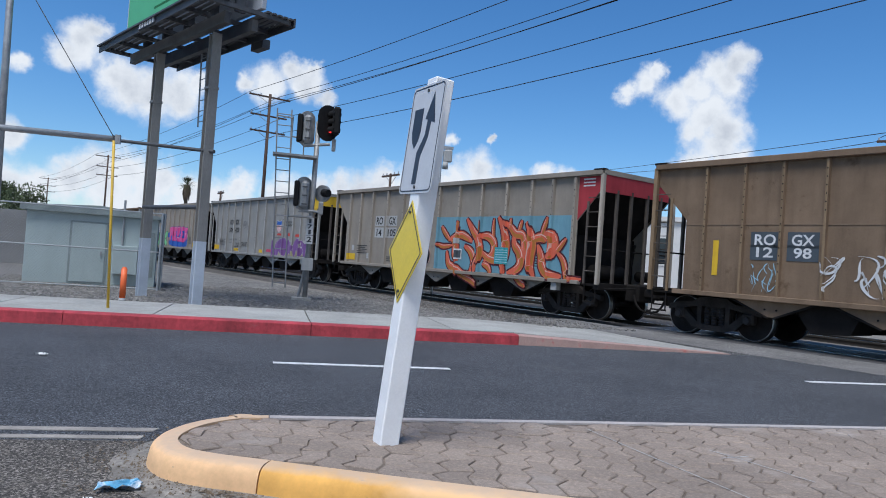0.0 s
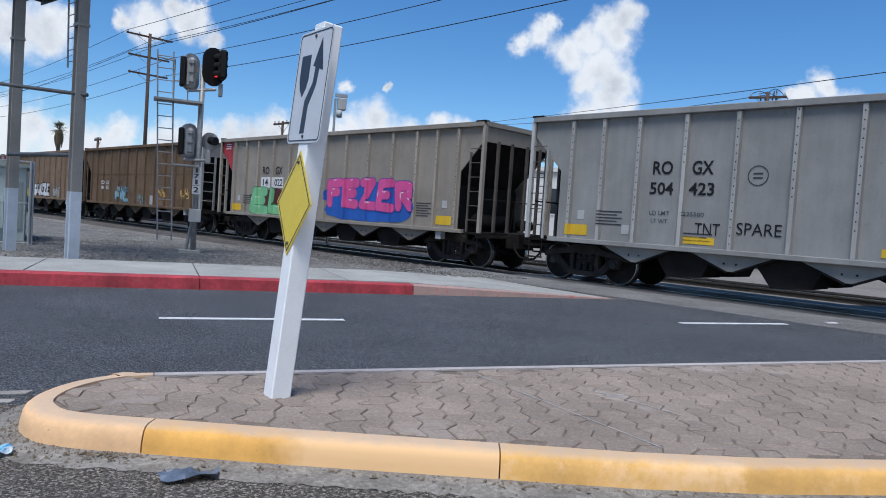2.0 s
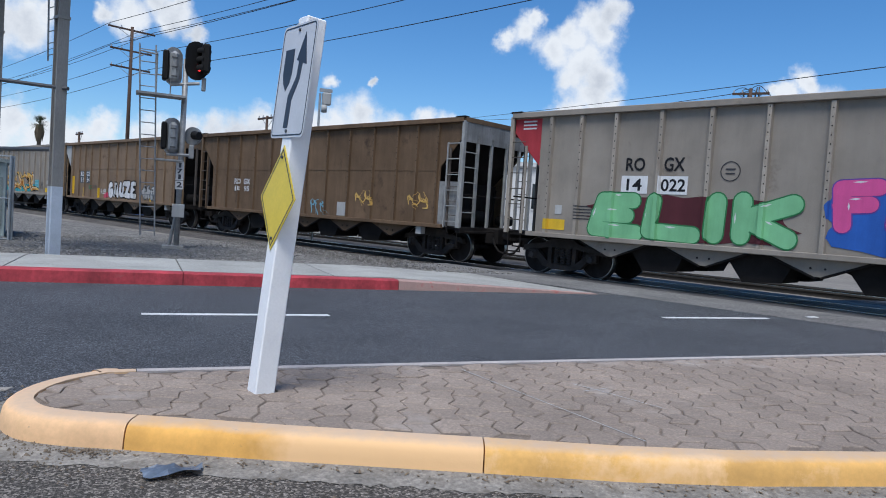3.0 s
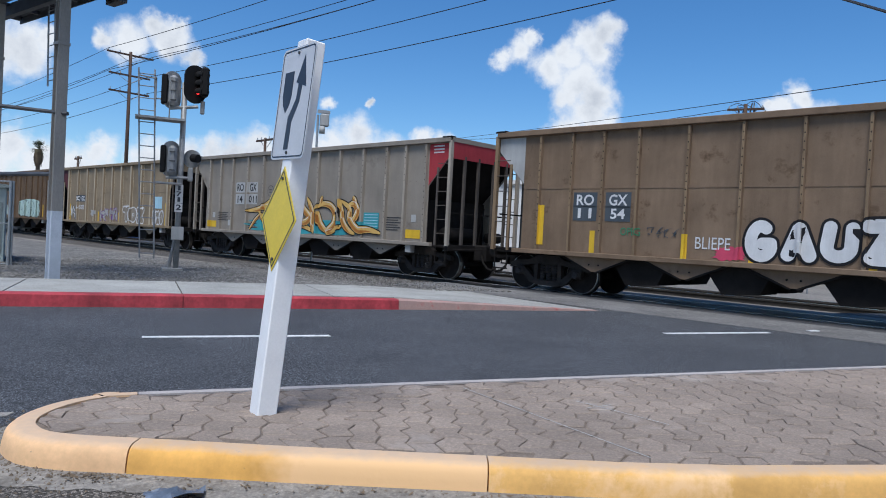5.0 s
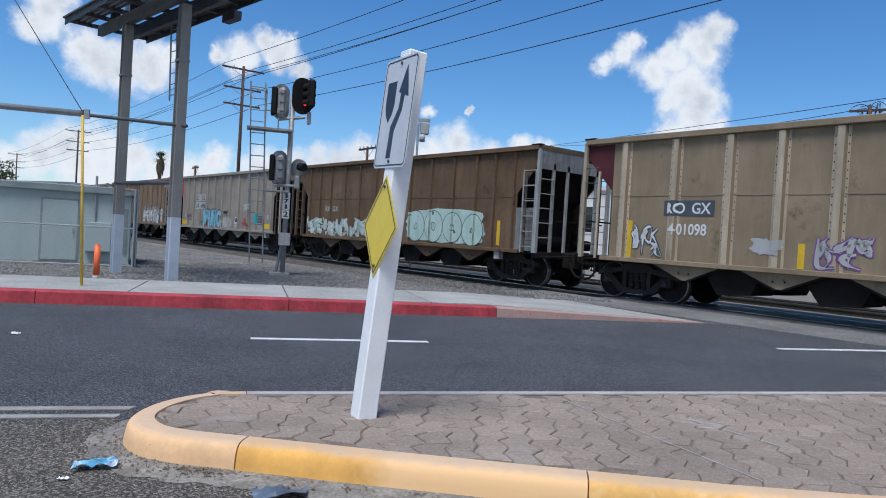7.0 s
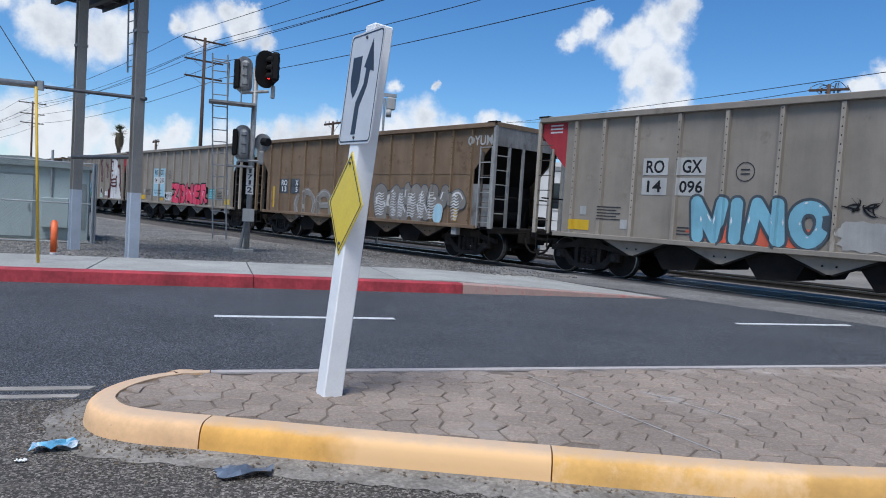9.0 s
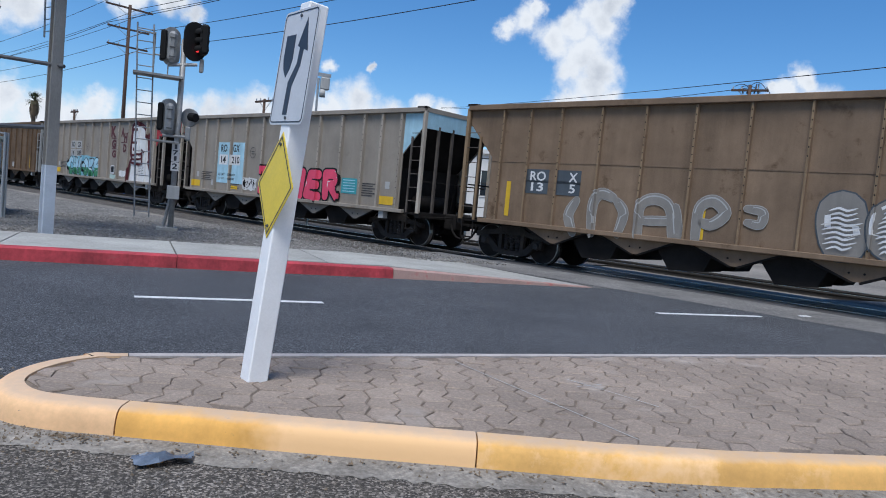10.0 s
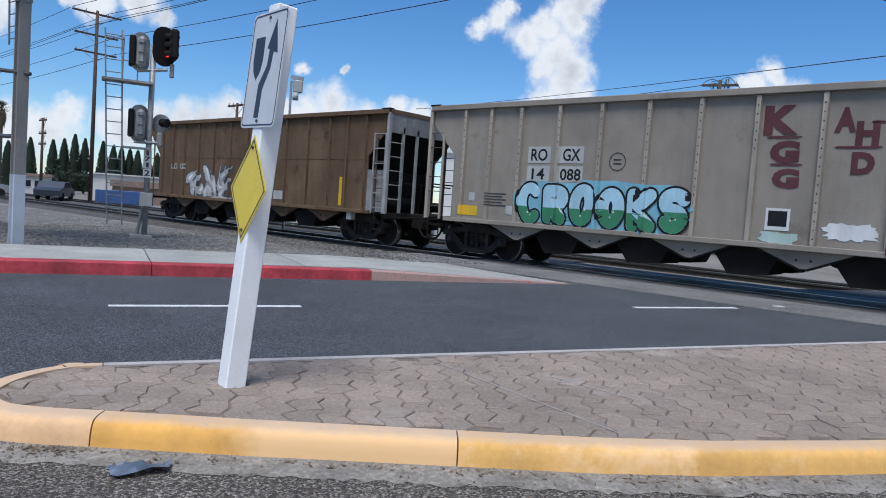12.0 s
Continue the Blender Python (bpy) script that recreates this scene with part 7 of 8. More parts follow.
    brush(c, [(0.17, [(4.59, 2.70), (4.81, 2.35), (4.91, 2.04), (4.86, 1.66), (4.88, 1.35), (5.07, 1.02)]), (0.14, [(4.80, 2.14), (5.26, 2.24), (5.49, 2.12)]), (0.18, [(5.16, 2.30), (5.64, 2.31), (5.80, 2.07), (5.71, 1.77), (5.47, 1.67)]), (0.16, [(5.14, 2.02), (5.30, 1.69), (5.39, 1.38), (5.66, 1.16), (6.17, 1.14)]), (0.08, [(5.49, 2.85), (5.37, 2.55), (5.23, 2.20)]), (0.10, [(5.89, 1.86), (6.18, 1.62), (6.31, 1.33), (6.39, 1.10), (6.93, 1.11)]), (0.08, [(6.28, 2.23), (6.03, 1.96), (5.90, 1.82)])], 3, "coral", "maroon", 0.05, "spiky red and orange wild-style graffiti", "rust", "blush")
    patch(c, "teal_plate", 3.22, 3.85, 1.38, 1.90, "teal", "teal stencilled panel", 9.5)
    for k in range(6):
        patch(c, "stencil_bar", 3.26, 3.82, 1.43 + k * 0.075, 1.452 + k * 0.075, "pale_sky", "", 10.5)
    patch(c, "card_frame", 1.12, 1.52, 1.45, 1.80, "white", "white framed stencil", 8)
    patch(c, "card", 1.17, 1.47, 1.50, 1.75, "slate", "", 9)
    patch(c, "card", 1.0, 1.35, 1.98, 2.16, "silver", "pale tag card", 8)
    tag_word(c, "OOO", -2.95, -0.3, 1.1, 1.92, "black", "blush", 12, None, "black bubble graffiti with a pale pink outline", None, 10, 0.2, 0.035)
    end_colour(c, 1, "end_red")
    c = CARS[2]
    marks(c, "RO", "GX", "504", "423", -3.85, -2.92, 2.79, -0.46, 0.15)
    data_bars(c, 2)
    for x in (-2.9, 0.9):
        patch(c, "reflector_plate", x - 0.35, x + 0.35, 1.14, 1.3, "yellow", "yellow reflective plate")
    # a shield drawn as plain shapes
    sh = [(2.75, 2.85), (3.02, 2.80), (3.29, 2.85), (3.33, 2.62), (3.26, 2.36), (3.02, 2.22), (2.78, 2.36), (2.71, 2.62)]
    bm = B()
    bm.faces.new([bm.verts.new((*p, 0)) for p in sh])
    s_ob = part("shield_mark", art(bm, 1, c), paint("white", ()), c, "red, white and blue shield mark")
    bm = B()
    bm.faces.new([bm.verts.new((*p, 0)) for p in ((2.75, 2.83), (3.02, 2.78), (3.29, 2.83), (3.32, 2.62), (2.72, 2.62))])
    part("shield_top", art(bm, 2, c), paint("blue", ()), s_ob)
    for k in range(5):
        x = 2.76 + k * 0.115
        patch(s_ob, "shield_stripe", x, x + 0.055, 2.33 if k in (0, 4) else 2.27, 2.61, "red", "", 2)
    lettering(c, "BUILDING", 3.85, 4.6, 2.70, 2.80, "black", 2, 0.01, "dark stencilled words")
    lettering(c, "AMERICA", 3.85, 4.55, 2.55, 2.65, "black", 2, 0.01, "dark stencilled words")
    for word, xa, xb, zc in (("LD LMT", -4.1, -3.62, 1.78), ("LT WT", -4.05, -3.65, 1.6), ("225500", -3.3, -2.82, 1.78)):
        lettering(c, word, xa, xb, zc - 0.045, zc + 0.045, "slate", 2, 0.01, "small stencilled weights")
    lettering(c, "TNT", -3.0, -2.45, 1.35, 1.6, "black", 2, 0.0, "thin black marker tag", "graffiti")
    lettering(c, "SPARE", -2.1, -1.2, 1.4, 1.65, "black", 2, 0.0, "thin black marker tag", "graffiti")
    patch(c, "graffiti_cloud", 2.6, 6.45, 1.08, 1.45, "straw", "faint straw-coloured spray base", 1, 0.25, 5)
    brush(c, [(0.20, [(2.46, 1.84), (2.38, 1.45), (2.46, 1.14), (2.72, 1.26), (2.83, 1.72)])], 0, "purple", "silver", 0.02, "purple spray letters with thin pale edges")
    brush(c, [(0.19, [(3.03, 1.82), (2.97, 1.41), (2.94, 1.00)]), (0.18, [(3.06, 1.75), (3.39, 1.77), (3.20, 1.49), (3.51, 1.16)])], 1, "purple", "silver", 0.02, "purple spray letters with thin pale edges")
    brush(c, [(0.22, [(3.71, 1.97), (3.87, 1.66), (3.84, 1.27), (3.78, 1.05)]), (0.19, [(4.02, 1.77), (4.30, 1.68), (4.25, 1.30), (4.13, 1.14)]), (0.14, [(3.94, 1.43), (4.24, 1.48)])], 2, "purple", "silver", 0.02, "purple spray letters with thin pale edges")
    brush(c, [(0.18, [(4.69, 1.85), (4.57, 1.51), (4.56, 1.15)]), (0.13, [(4.66, 1.55), (5.06, 1.38)])], 3, "purple", "silver", 0.02, "purple spray letters with thin pale edges")
    brush(c, [(0.19, [(5.13, 1.84), (5.05, 1.47), (5.03, 1.08)]), (0.18, [(5.13, 1.84), (5.43, 1.79), (5.33, 1.55), (5.10, 1.47)])], 4, "purple", "silver", 0.02, "purple spray letters with thin pale edges")
    brush(c, [(0.19, [(5.63, 1.92), (5.52, 1.56), (5.60, 1.31), (5.83, 1.38), (5.89, 1.70), (5.64, 1.80)])], 5, "purple", "silver", 0.02, "purple spray letters with thin pale edges")
    brush(c, [(0.16, [(6.03, 1.76), (6.10, 1.54), (6.40, 1.67)]), (0.15, [(6.27, 1.66), (6.18, 1.31), (6.27, 1.13)])], 6, "purple", "silver", 0.02, "purple spray letters with thin pale edges")
    for x0, x1, z0, z1, col in ((2.8, 3.35, 2.08, 2.2, "red"), (3.95, 4.42, 2.06, 2.22, "red"), (4.98, 5.56, 2.03, 2.17, "red"), (1.5, 2.2, 1.2, 1.36, "rose")):
        patch(c, "graffiti_cloud", x0, x1, z0, z1, col, "small red sprayed bar", 0.5, 0.2, 2)
    end_colour(c, 1, "yellow", None)
    c = CARS[3]
    patch(c, "graffiti_cloud", -5.3, -0.1, 1.08, 2.14, "maroon", "", 1, 0.25, 6)
    marks(c, "RO", "GX", "14", "022", number_plate="white")
    data_bars(c, 3)
    tag_word(c, "ELIK", -5.0, -0.3, 1.08, 2.13, "green", "deep_green", 4, None, "green block-letter graffiti", None, 4, 0.17, 0.03)
    patch(c, "graffiti_cloud", 0.05, 4.85, 1.06, 2.42, "blue", "blue spray base", 1, 0.1, 8)
    tag_word(c, "FEZER", 0.2, 4.75, 1.46, 2.45, "pink", "magenta_blue", 5, None, "pink and blue block-letter graffiti", None, 3, 0.15, 0.025)
    end_colour(c, -1, "end_red")
    c = CARS[4]
    marks(c, "RO", "GX", "13", "95", -4.6, -3.9, 2.15, -0.28, 0.11, "white")
    scrawl(c, -2.6, -0.9, 1.15, 1.95, "sky", "slate", 3, 20, "faded blue and silver spray tags", "silver", 0.1, None, 0.03)
    scrawl(c, 0.4, 1.4, 1.1, 1.6, "sky", "sky", 2, 21, "blue spray tag", spiky=0, lw=0.0, fat=0.35)
    for x in (2.9, 5.4):
        scrawl(c, x, x + 0.9, 1.45, 1.95, "gold", "gold", 2, 22, "small yellow spray tag", spiky=0, lw=0.0, fat=0.35)
    patch(c, "card_frame", 1.9, 2.4, 1.1, 1.55, "silver", "white stencilled box", 1)
    c = CARS[5]
    marks(c, "RO", "GX", "11", "54", -4.74, -3.85, 2.33, -0.32, 0.13, "white", "slate", "slate")
    yellow_pole(c, -6.0, 1.2, 2.2)
    for x in (-4.5, -2.2, -0.75, 1.4, 4.2):
        yellow_pole(c, x, 1.05, 1.6)
    tag_word(c, "GAUZE", -0.95, 2.6, 1.12, 1.95, "white", "black", 31, None, "white and black block graffiti", None)
    lettering(c, "OPEG", -3.75, -3.25, 1.52, 1.7, "mid_green", 2, 0.01, "thin green marker tag", "graffiti")
    scrawl(c, -3.1, -2.3, 1.5, 1.72, "slate", "slate", 4, 36, "thin black marker tag", spiky=0, lw=0.0, fat=0.3)
    lettering(c, "BLIEPE", -1.95, -1.2, 1.3, 1.55, "white", 2, 0.0, "thin white marker tag", "graffiti")
    patch(c, "graffiti_cloud", -1.6, -0.8, 1.05, 1.4, "rose", "", 1, 0.4, 3)
    scrawl(c, 3.2, 4.6, 1.15, 1.8, "silver", "slate", 3, 33, "silver spray tag", spiky=0.1)
    end_colour(c, -1, "silver", None)
    c = CARS[6]
    marks(c, "RO", "GX", "14", "011", number_plate="silver", plate="silver")
    data_bars(c, 6)
    patch(c, "graffiti_cloud", -3.7, 4.7, 1.08, 1.62, "teal", "", 1, 0.3, 45)
    brush(c, [(0.11, [(-3.35, 1.86), (-2.61, 1.92), (-2.12, 2.03), (-1.49, 2.11), (-1.01, 1.88)]), (0.15, [(-2.53, 1.86), (-2.09, 1.61), (-1.83, 1.29), (-1.56, 1.22), (-1.35, 1.47), (-1.28, 1.85)]), (0.11, [(-2.13, 2.12), (-1.32, 2.30), (-0.73, 2.05), (-0.34, 1.79)]), (0.07, [(-3.14, 1.15), (-2.75, 1.51), (-2.42, 1.74)])], 0, "gold", "black", 0.035, "orange and gold wild-style graffiti with black edges", "rust", "white")
    brush(c, [(0.13, [(-1.28, 1.88), (-0.82, 1.68), (-0.26, 1.50), (0.27, 1.44), (1.05, 1.20)]), (0.12, [(-1.30, 1.47), (-0.79, 1.28), (-0.32, 1.39)]), (0.10, [(-0.31, 2.17), (-0.11, 1.74), (0.37, 1.51)])], 1, "gold", "black", 0.035, "orange and gold wild-style graffiti with black edges", "rust", "white")
    brush(c, [(0.14, [(0.16, 2.40), (0.44, 1.99), (0.78, 1.69), (0.47, 1.50), (0.01, 1.59)]), (0.13, [(0.63, 2.37), (0.94, 1.92), (0.97, 1.47), (1.05, 1.14)])], 2, "gold", "black", 0.035, "orange and gold wild-style graffiti with black edges", "rust", "white")
    brush(c, [(0.13, [(1.15, 1.97), (1.50, 2.15), (1.96, 2.11), (2.24, 1.87), (2.22, 1.51), (1.84, 1.21), (2.28, 1.30), (2.67, 1.47)]), (0.14, [(1.31, 1.90), (1.45, 1.49), (1.84, 1.22)]), (0.08, [(1.50, 2.43), (1.41, 2.11)])], 3, "gold", "black", 0.035, "orange and gold wild-style graffiti with black edges", "rust", "white")
    brush(c, [(0.12, [(2.48, 2.33), (2.62, 1.95), (2.70, 1.60), (2.97, 1.33), (3.34, 1.19)]), (0.13, [(2.53, 2.29), (3.01, 2.03), (3.06, 1.68), (3.46, 1.35), (4.01, 1.35), (4.61, 1.26)]), (0.13, [(2.88, 2.09), (3.24, 2.17), (3.43, 1.96), (3.29, 1.69), (3.00, 1.55)]), (0.10, [(3.19, 2.42), (3.38, 2.10)])], 4, "gold", "black", 0.035, "orange and gold wild-style graffiti with black edges", "rust", "white")
    patch(c, "teal_plate", 3.75, 4.5, 1.4, 1.9, "teal", "teal stencilled panel", 6)
    for k in range(5):
        patch(c, "stencil_bar", 3.8, 4.45, 1.46 + k * 0.09, 1.485 + k * 0.09, "pale_sky", "", 7)
    end_colour(c, 1, "end_red")
    c = CARS[7]
    marks(c, "RO", "GX", "", "", -4.72, -4.06, 2.31, -0.5, 0.13, "white", "slate")
    lettering(c, "401098", -4.85, -3.9, 1.68, 1.95, "white", 2, 0.02, "stencilled car number")
    for x, h in ((-6.0, 2.0), (-1.75, 1.6), (1.0, 1.6), (6.3, 2.1)):
        yellow_pole(c, x, 1.08, h)
    scrawl(c, -5.9, -5.1, 1.15, 1.85, "white", "slate", 3, 50, "white scribbled spray tag", spiky=0, lw=0.03)
    patch(c, "graffiti_cloud", -2.9, -2.1, 1.3, 1.7, "silver", "whitewashed patch", 1, 0.35, 4)
    scrawl(c, -1.4, -0.3, 1.15, 1.75, "silver", "purple", 3, 51, "faded lilac and white spray tag", spiky=0, lw=0.03)
    scrawl(c, 0.0, 0.8, 1.15, 1.8, "silver", "purple", 3, 52, "faded lilac spray tag", spiky=0, lw=0.03)
    tag_word(c, "TOX", 1.5, 4.0, 1.12, 1.9, "body_tone", "white", 53, None, "white outlined throw-up graffiti", None)
    tag_word(c, "OXO", 4.9, 6.1, 1.08, 1.75, "body_tone", "white", 54, None, "white outlined throw-up graffiti", None)
    patch(c, "teal_plate", 5.1, 5.9, 1.85, 2.4, "pale_sky", "pale blue stencilled panel", 1)
    end_colour(c, -1, "maroon", None)
    c = CARS[8]
    marks(c, "RO", "GX", "", "", -4.7, -4.1, 2.2, -0.28, 0.11, "silver")
    scrawl(c, -6.4, -1.0, 1.1, 1.8, "pale_green", "silver", 9, 60, "pale green and white spray graffiti", "white", 0.2, None, 0.02)
    tag_word(c, "OOOO", 1.1, 5.2, 1.1, 2.12, "pale_green", "slate", 61, None, "pale green bubble graffiti with thin dark edges", "pale_green", 12, 0.25, 0.025)
    yellow_pole(c, 5.9, 1.15, 1.9)
    c = CARS[9]
    marks(c, "RO", "GX", "14", "096", number_plate="silver", plate="silver", z=2.75)
    data_bars(c, 9)
    patch(c, "graffiti_cloud", -3.05, 0.12, 1.06, 1.5, "coral", "faint red spray base", 1, 0.25, 70)
    tag_word(c, "NINO", -2.95, 0.05, 1.06, 2.08, "sky", "slate", 70, None, "light blue block-letter graffiti", None, 2, 0.125, 0.06)
    patch(c, "graffiti_cloud", 0.1, 1.6, 1.08, 1.7, "grey_patch", "whitewashed patch", 1, 0.2, 5)
    scrawl(c, 0.2, 0.9, 1.75, 2.1, "black", "black", 2, 72, "thin black marker tag", spiky=0, lw=0.0, fat=0.35)
    patch(c, "graffiti_cloud", 3.0, 3.85, 2.0, 2.45, "silver", "whitewashed patch", 1, 0.45, 8)
    patch(c, "graffiti_cloud", 1.75, 2.6, 1.1, 1.55, "grey_patch", "whitewashed patch", 1, 0.4, 9)
    patch(c, "card", 1.95, 2.3, 1.35, 1.7, "white", "white framed stencil", 2)
    patch(c, "card", 2.0, 2.25, 1.42, 1.66, "black", "", 3)
    scrawl(c, 2.9, 3.8, 1.1, 1.75, "red", "black", 2, 73, "small black and red marker tags", spiky=0, lw=0.0, fat=0.35)
    patch(c, "teal_plate", 4.3, 4.9, 1.4, 1.9, "teal", "teal stencilled panel", 1)
    end_colour(c, -1, "end_red")
    c = CARS[10]
    marks(c, "RO", "GX", "13", "65", -5.04, -4.1, 2.27, -0.27, 0.12, "white", "slate", "slate")
    yellow_pole(c, -5.95, 1.2, 2.1)
    yellow_pole(c, -0.7, 1.1, 1.9)
    yellow_pole(c, 5.9, 1.15, 1.55)
    brush(c, [(0.13, [(-3.86, 0.95), (-4.02, 1.36), (-3.83, 1.73)]), (0.13, [(-3.35, 0.98), (-3.37, 1.66), (-3.18, 1.93), (-2.84, 1.85)]), (0.12, [(-2.65, 1.02), (-2.54, 1.51), (-2.73, 1.77)])], 0, "ash", "grey_patch", 0.015, "faded silver spray letters", None, "silver", 0.3)
    brush(c, [(0.12, [(-2.12, 1.05), (-2.14, 1.70), (-1.81, 1.89), (-1.44, 1.73), (-1.32, 1.10)]), (0.10, [(-2.11, 1.39), (-1.36, 1.43)]), (0.12, [(-1.30, 1.73), (-1.18, 1.07)])], 1, "ash", "grey_patch", 0.015, "faded silver spray letters", None, "silver", 0.3)
    brush(c, [(0.12, [(-0.79, 1.06), (-0.77, 1.75), (-0.47, 1.93), (-0.21, 1.69), (-0.46, 1.44), (-0.69, 1.46)]), (0.09, [(0.22, 1.82), (0.53, 1.77), (0.51, 1.52), (0.25, 1.54)])], 2, "ash", "grey_patch", 0.015, "faded silver spray letters", None, "silver", 0.3)
    brush(c, [(0.42, [(1.94, 1.85), (1.96, 1.63), (2.03, 1.38)])], 0, "ash", "slate", 0.03, "silver bubble graffiti with striped shading", None, "white", 0.0)
    brush(c, [(0.20, [(2.85, 2.03), (2.58, 1.81), (2.63, 1.37), (2.94, 1.20)]), (0.22, [(3.18, 1.90), (3.13, 1.54), (3.34, 1.23)])], 1, "ash", "slate", 0.03, "silver bubble graffiti with striped shading", None, "white", 0.0)
    brush(c, [(0.20, [(3.50, 2.12), (3.45, 1.77)]), (0.28, [(3.93, 2.00), (3.85, 1.65), (4.01, 1.24)]), (0.18, [(4.36, 2.08), (4.29, 1.67), (4.49, 1.28)])], 2, "ash", "slate", 0.03, "silver bubble graffiti with striped shading", None, "white", 0.0)
    brush(c, [(0.24, [(4.83, 2.03), (4.75, 1.76), (4.99, 1.68)]), (0.20, [(5.40, 2.05), (5.28, 1.72)])], 3, "ash", "slate", 0.03, "silver bubble graffiti with striped shading", None, "white", 0.0)
    brush(c, [(0.22, [(5.78, 1.81), (6.00, 1.91), (6.16, 1.74)])], 4, "ash", "slate", 0.03, "silver bubble graffiti with striped shading", None, "white", 0.0)
    rnd = random.Random(83)
    for cx, hw in ((1.97, 0.42), (2.75, 0.24), (3.15, 0.25), (3.75, 0.3), (4.25, 0.25), (4.75, 0.25), (5.9, 0.25)):
        for k in range(9):
            z = 1.2 + k * 0.09
            w = hw * (1 - 0.5 * abs(k - 4) / 5) * rnd.uniform(0.75, 1.0)
            brush(c, [(0.022, [(cx - w, z - 0.03), (cx - w * 0.3, z + 0.03), (cx + w * 0.3, z - 0.01), (cx + w, z + 0.05)])], 7, "white", "white", 0.0, "thin white spray stripe")
    brush(c, [(0.21, [(5.08, 1.25), (5.12, 1.45)])], 6, "pale_sky", "white", 0.015, "pale blue sprayed oval", None, None, 0.0)
    lettering(c, "OYUM", 6.3, 7.35, 3.45, 3.75, "silver", 3, 0.02, "white spray tag", "graffiti")
    c = CARS[11]
    for x0, x1 in ((-4.38, -3.42), (-3.24, -2.3)):
        patch(c, "blue_panel", x0, x1, 1.38, 3.0, "pale_sky", "pale blue repainted panel", 0.5)
    marks(c, "RO", "GX", "14", "210", z=2.77, number_plate="white")
    data_bars(c, 11)
    patch(c, "reflector_plate", -3.2, -2.7, 1.16, 1.3, "yellow", "yellow reflective plate")
    for word, xa, xb, zc in (("LD LMT", -4.25, -3.75, 1.72), ("LT WT", -4.2, -3.78, 1.55), ("236400", -3.4, -2.95, 1.72), ("49600", -3.4, -3.02, 1.55)):
        lettering(c, word, xa, xb, zc - 0.045, zc + 0.045, "slate", 2, 0.01, "small stencilled weights")
    patch(c, "graffiti_cloud", -2.3, -1.3, 1.15, 1.7, "white", "whitewashed patch", 1, 0.25, 6)
    scrawl(c, -2.2, -1.4, 1.22, 1.62, "black", "black", 3, 88, "thin black marker tag", spiky=0, lw=0.0, fat=0.35)
    tag_word(c, "ZONER", -1.2, 3.75, 1.08, 2.12, "crimson", "black", 90, None, "crimson block-letter graffiti with black outline", None, 6, 0.155, 0.06)
    patch(c, "teal_plate", 3.8, 4.6, 1.4, 1.9, "teal", "teal stencilled panel", 1)
    for k in range(5):
        patch(c, "stencil_bar", 3.88, 4.5, 1.46 + k * 0.09, 1.485 + k * 0.09, "pale_sky", "", 2)
    end_colour(c, 1, "pale_sky", None)
    c = CARS[12]
    marks(c, "RO", "GX", "14", "088", -3.88, -2.96, 2.77, -0.47, plate="silver", number_plate="silver")
    data_bars(c, 12)
    tag_word(c, "CROOKS", -4.45, 0.05, 1.05, 2.05, "pale_sky", "black", 100, "mid_green", "green and pale blue block-letter graffiti", "sky", 6, 0.14, 0.05)
    for ch, x0, x1, z0, z1 in (("K", 1.36, 2.0, 3.17, 3.74), ("G", 1.52, 2.06, 2.62, 3.06), ("G", 1.6, 2.1, 2.14, 2.52), ("A", 2.62, 2.98, 3.2, 3.66), ("H", 2.98, 3.36, 2.95, 3.4), ("D", 2.95, 3.33, 2.43, 2.84)):
        lettering(c, ch, x0, x1, z0, z1, "wine", 2, 0.06, "dark red stencil letter", "graffiti")
    for x0, x1, z in ((1.4, 2.1, 3.1), (1.5, 2.15, 2.57), (2.6, 3.45, 2.9), (3.2, 3.45, 3.35)):
        patch(c, "graffiti_dash", x0, x1, z, z + 0.05, "wine", "", 2, 0.2, 4)
    patch(c, "card_frame", 1.55, 2.0, 1.32, 1.75, "white", "white framed stencil", 1)
    patch(c, "card", 1.6, 1.95, 1.4, 1.7, "black", "", 2)
    patch(c, "graffiti_cloud", 1.4, 2.2, 1.05, 1.3, "pale_green", "whitewashed patch", 1, 0.3, 4)
    patch(c, "graffiti_cloud", 2.55, 3.6, 1.2, 1.55, "white", "whitewashed patch", 1, 0.3, 5)
    # plain white field with dark red bars and edges
    bm = B()
    pts = [(3.82, 1.05), (4.04, 1.81), (3.84, 2.09), (4.07, 2.38), (3.94, 2.79), (3.99, 3.66), (4.27, 3.81), (4.92, 3.72), (5.33, 3.53), (5.69, 3.13), (5.85, 2.15), (5.89, 1.96), (6.4, 1.25), (6.4, 1.05)]
    bm.faces.new([bm.verts.new((*p, 0)) for p in pts])
    part("painted_field", art(bm, 1, c), paint("white", ()), c, "large white painted shape with a dark red edge")
    brush(c, [(0.10, [(4.07, 3.79), (4.43, 3.86), (4.92, 3.78), (5.37, 3.60), (5.68, 3.20)])], 0, "maroon", "maroon", 0.0, "dark red spray outline", None, None, 0.25)
    brush(c, [(0.12, [(5.82, 3.29), (5.93, 2.55), (6.04, 2.09)])], 1, "maroon", "maroon", 0.0, "dark red spray outline", None, None, 0.25)
    brush(c, [(0.12, [(5.91, 2.00), (6.16, 1.67), (6.42, 1.34)])], 2, "maroon", "maroon", 0.0, "dark red spray outline", None, None, 0.25)
    brush(c, [(0.09, [(4.00, 3.75), (3.93, 3.08), (3.91, 2.44), (4.06, 2.17), (3.83, 1.83), (3.71, 1.06)])], 3, "maroon", "maroon", 0.0, "dark red spray outline", None, None, 0.25)
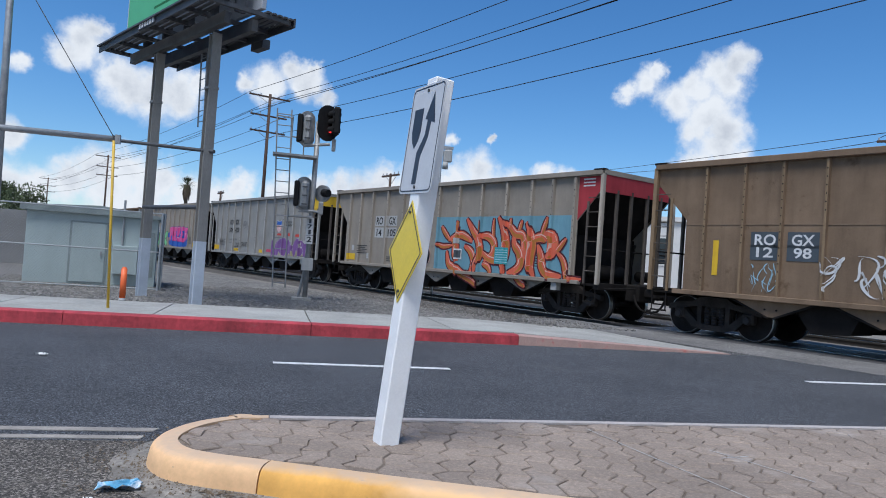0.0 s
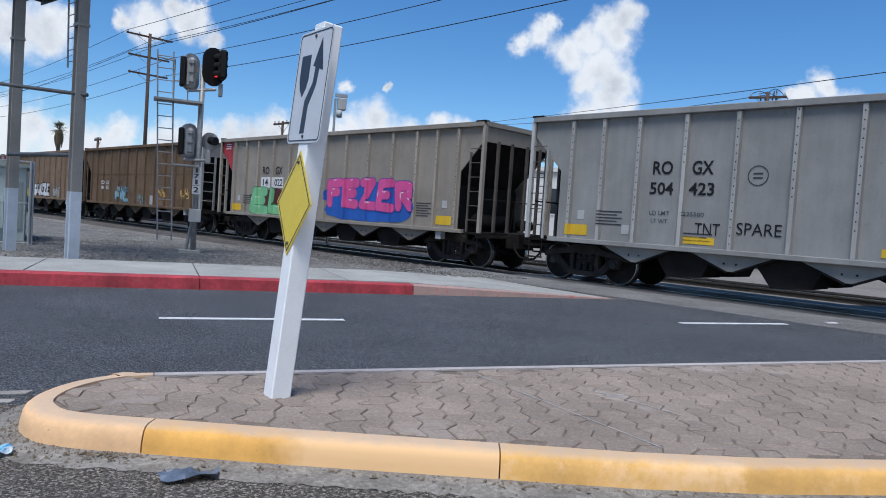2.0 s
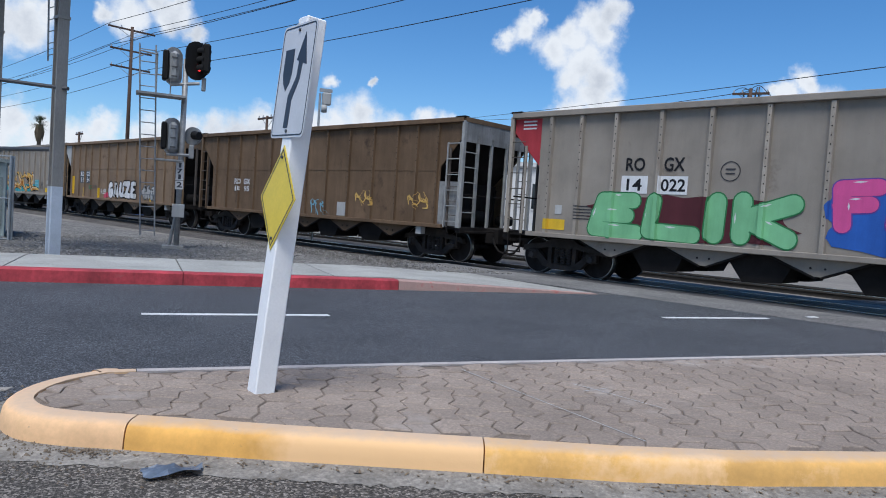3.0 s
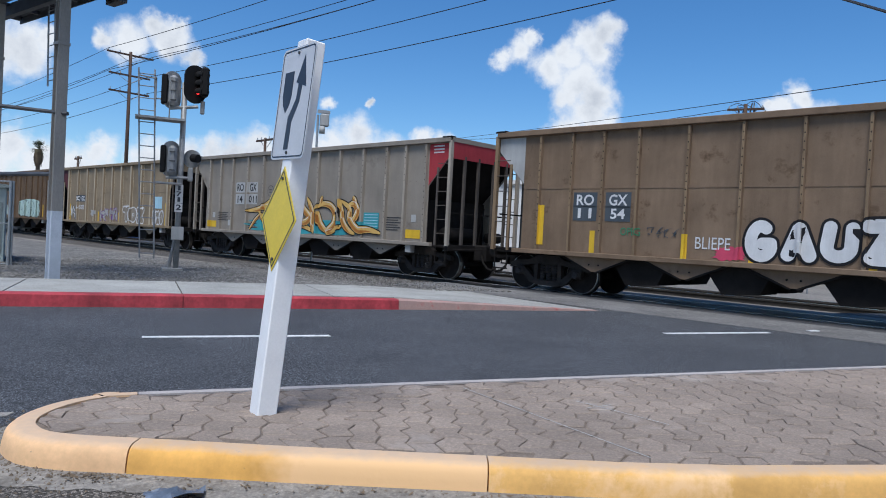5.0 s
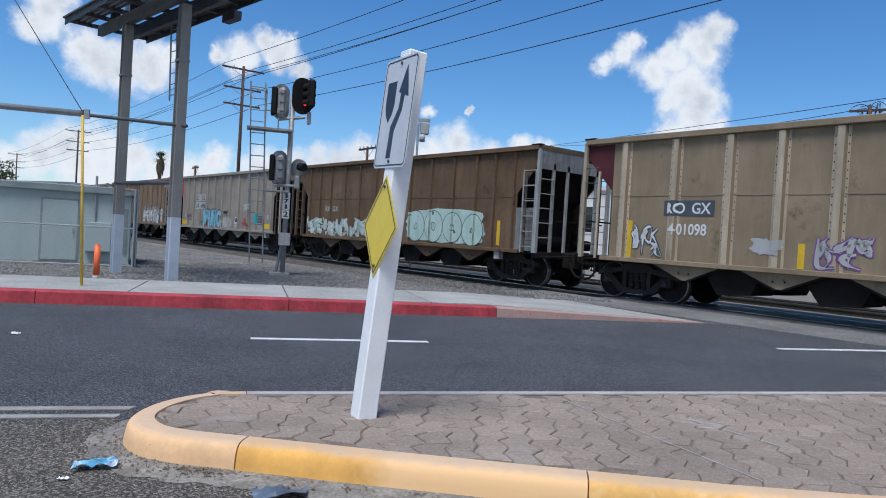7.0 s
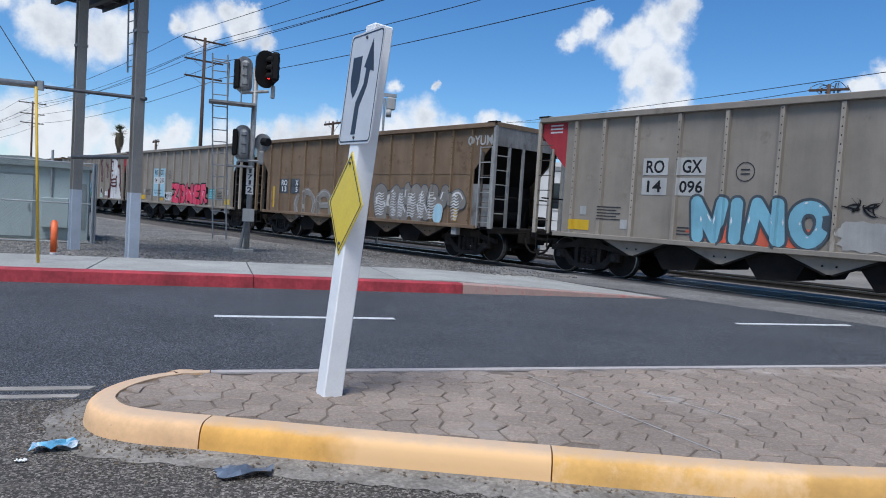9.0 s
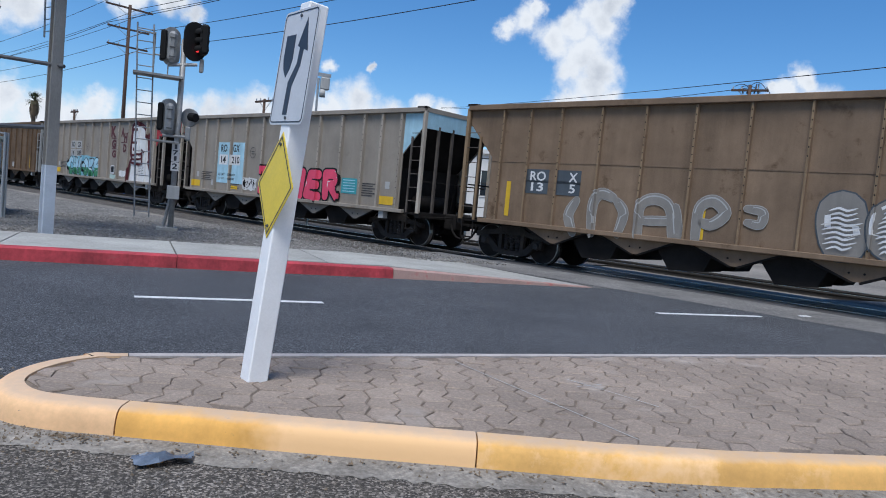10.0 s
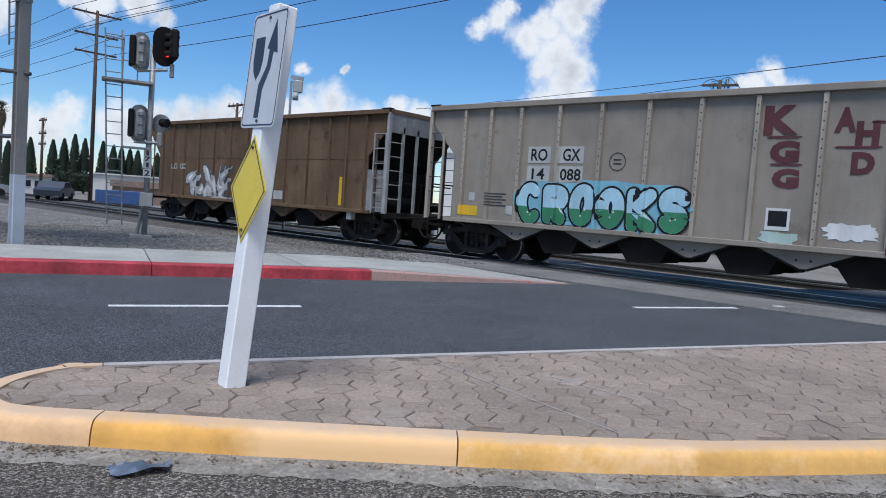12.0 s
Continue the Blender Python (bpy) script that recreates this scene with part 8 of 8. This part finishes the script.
    brush(c, [(0.06, [(4.01, 2.32), (4.58, 2.33), (5.18, 2.40)])], 4, "maroon", "maroon", 0.0, "dark red spray outline", None, None, 0.25)
    brush(c, [(0.05, [(4.03, 2.14), (4.60, 2.10), (5.11, 2.16)])], 5, "maroon", "maroon", 0.0, "dark red spray outline", None, None, 0.25)
    brush(c, [(0.06, [(4.04, 1.95), (4.87, 1.88), (5.24, 1.96)])], 6, "maroon", "maroon", 0.0, "dark red spray outline", None, None, 0.25)
    brush(c, [(0.08, [(5.16, 2.43), (5.24, 1.92)])], 7, "maroon", "maroon", 0.0, "dark red spray outline", None, None, 0.25)
    brush(c, [(0.06, [(5.15, 2.57), (5.42, 2.47)])], 8, "maroon", "maroon", 0.0, "dark red spray outline", None, None, 0.25)
    patch(c, "painted_block", 3.98, 4.66, 2.86, 3.62, "maroon", "dark red painted block", 2)
    for x0, x1 in ((4.07, 4.24), (4.36, 4.54)):
        patch(c, "painted_bar", x0, x1, 2.98, 3.48, "white", "", 3)
    for x0, x1 in ((4.09, 4.26), (4.33, 4.49)):
        patch(c, "painted_bar", x0, x1, 2.52, 2.69, "maroon", "", 2, 0.1)
    end_colour(c, 1, "end_red")
    c = CARS[13]
    marks(c, "RO", "GX", "", "", -5.3, -4.6, 2.25, -0.3, 0.12, "silver")
    scrawl(c, -4.0, -0.8, 1.1, 2.3, "silver", "slate", 3, 110, "white bubble graffiti with dark outline", "white", 0.1, None, 0.08)
    yellow_pole(c, 5.4, 1.15, 2.05)
    patch(c, "card_frame", 1.8, 2.4, 1.2, 1.5, "silver", "white stencilled box", 1)


decorate()
median_pavers()

# ---- motion ----
SPEED, START, PITCH_M, BODY = 16.53, -4.254, 16.742, 15.025


def motions():
    for i, car in enumerate(CARS):
        u0 = START - i * PITCH_M + BODY / 2
        rows = []
        for t in (0.0, 6.0, 12.0):
            p = at_track(u0 + SPEED * t)
            rows.append((t, Matrix.Translation(p) @ pose(0, 0, 0.012, 0, 0, HEADING)))
        walk(car, rows)
    step = 1.0 / FPS
    spin = SPEED * step / 0.462
    for car in CARS:
        for ob in car.children_recursive:
            if ob.name.split(".")[0] == "wheelset":
                home = Matrix.Translation(ob.location)
                walk(ob, [(k * step, home @ Matrix.Rotation(spin * k, 4, "Y")) for k in range(int(12 * FPS) + 1)])


motions()
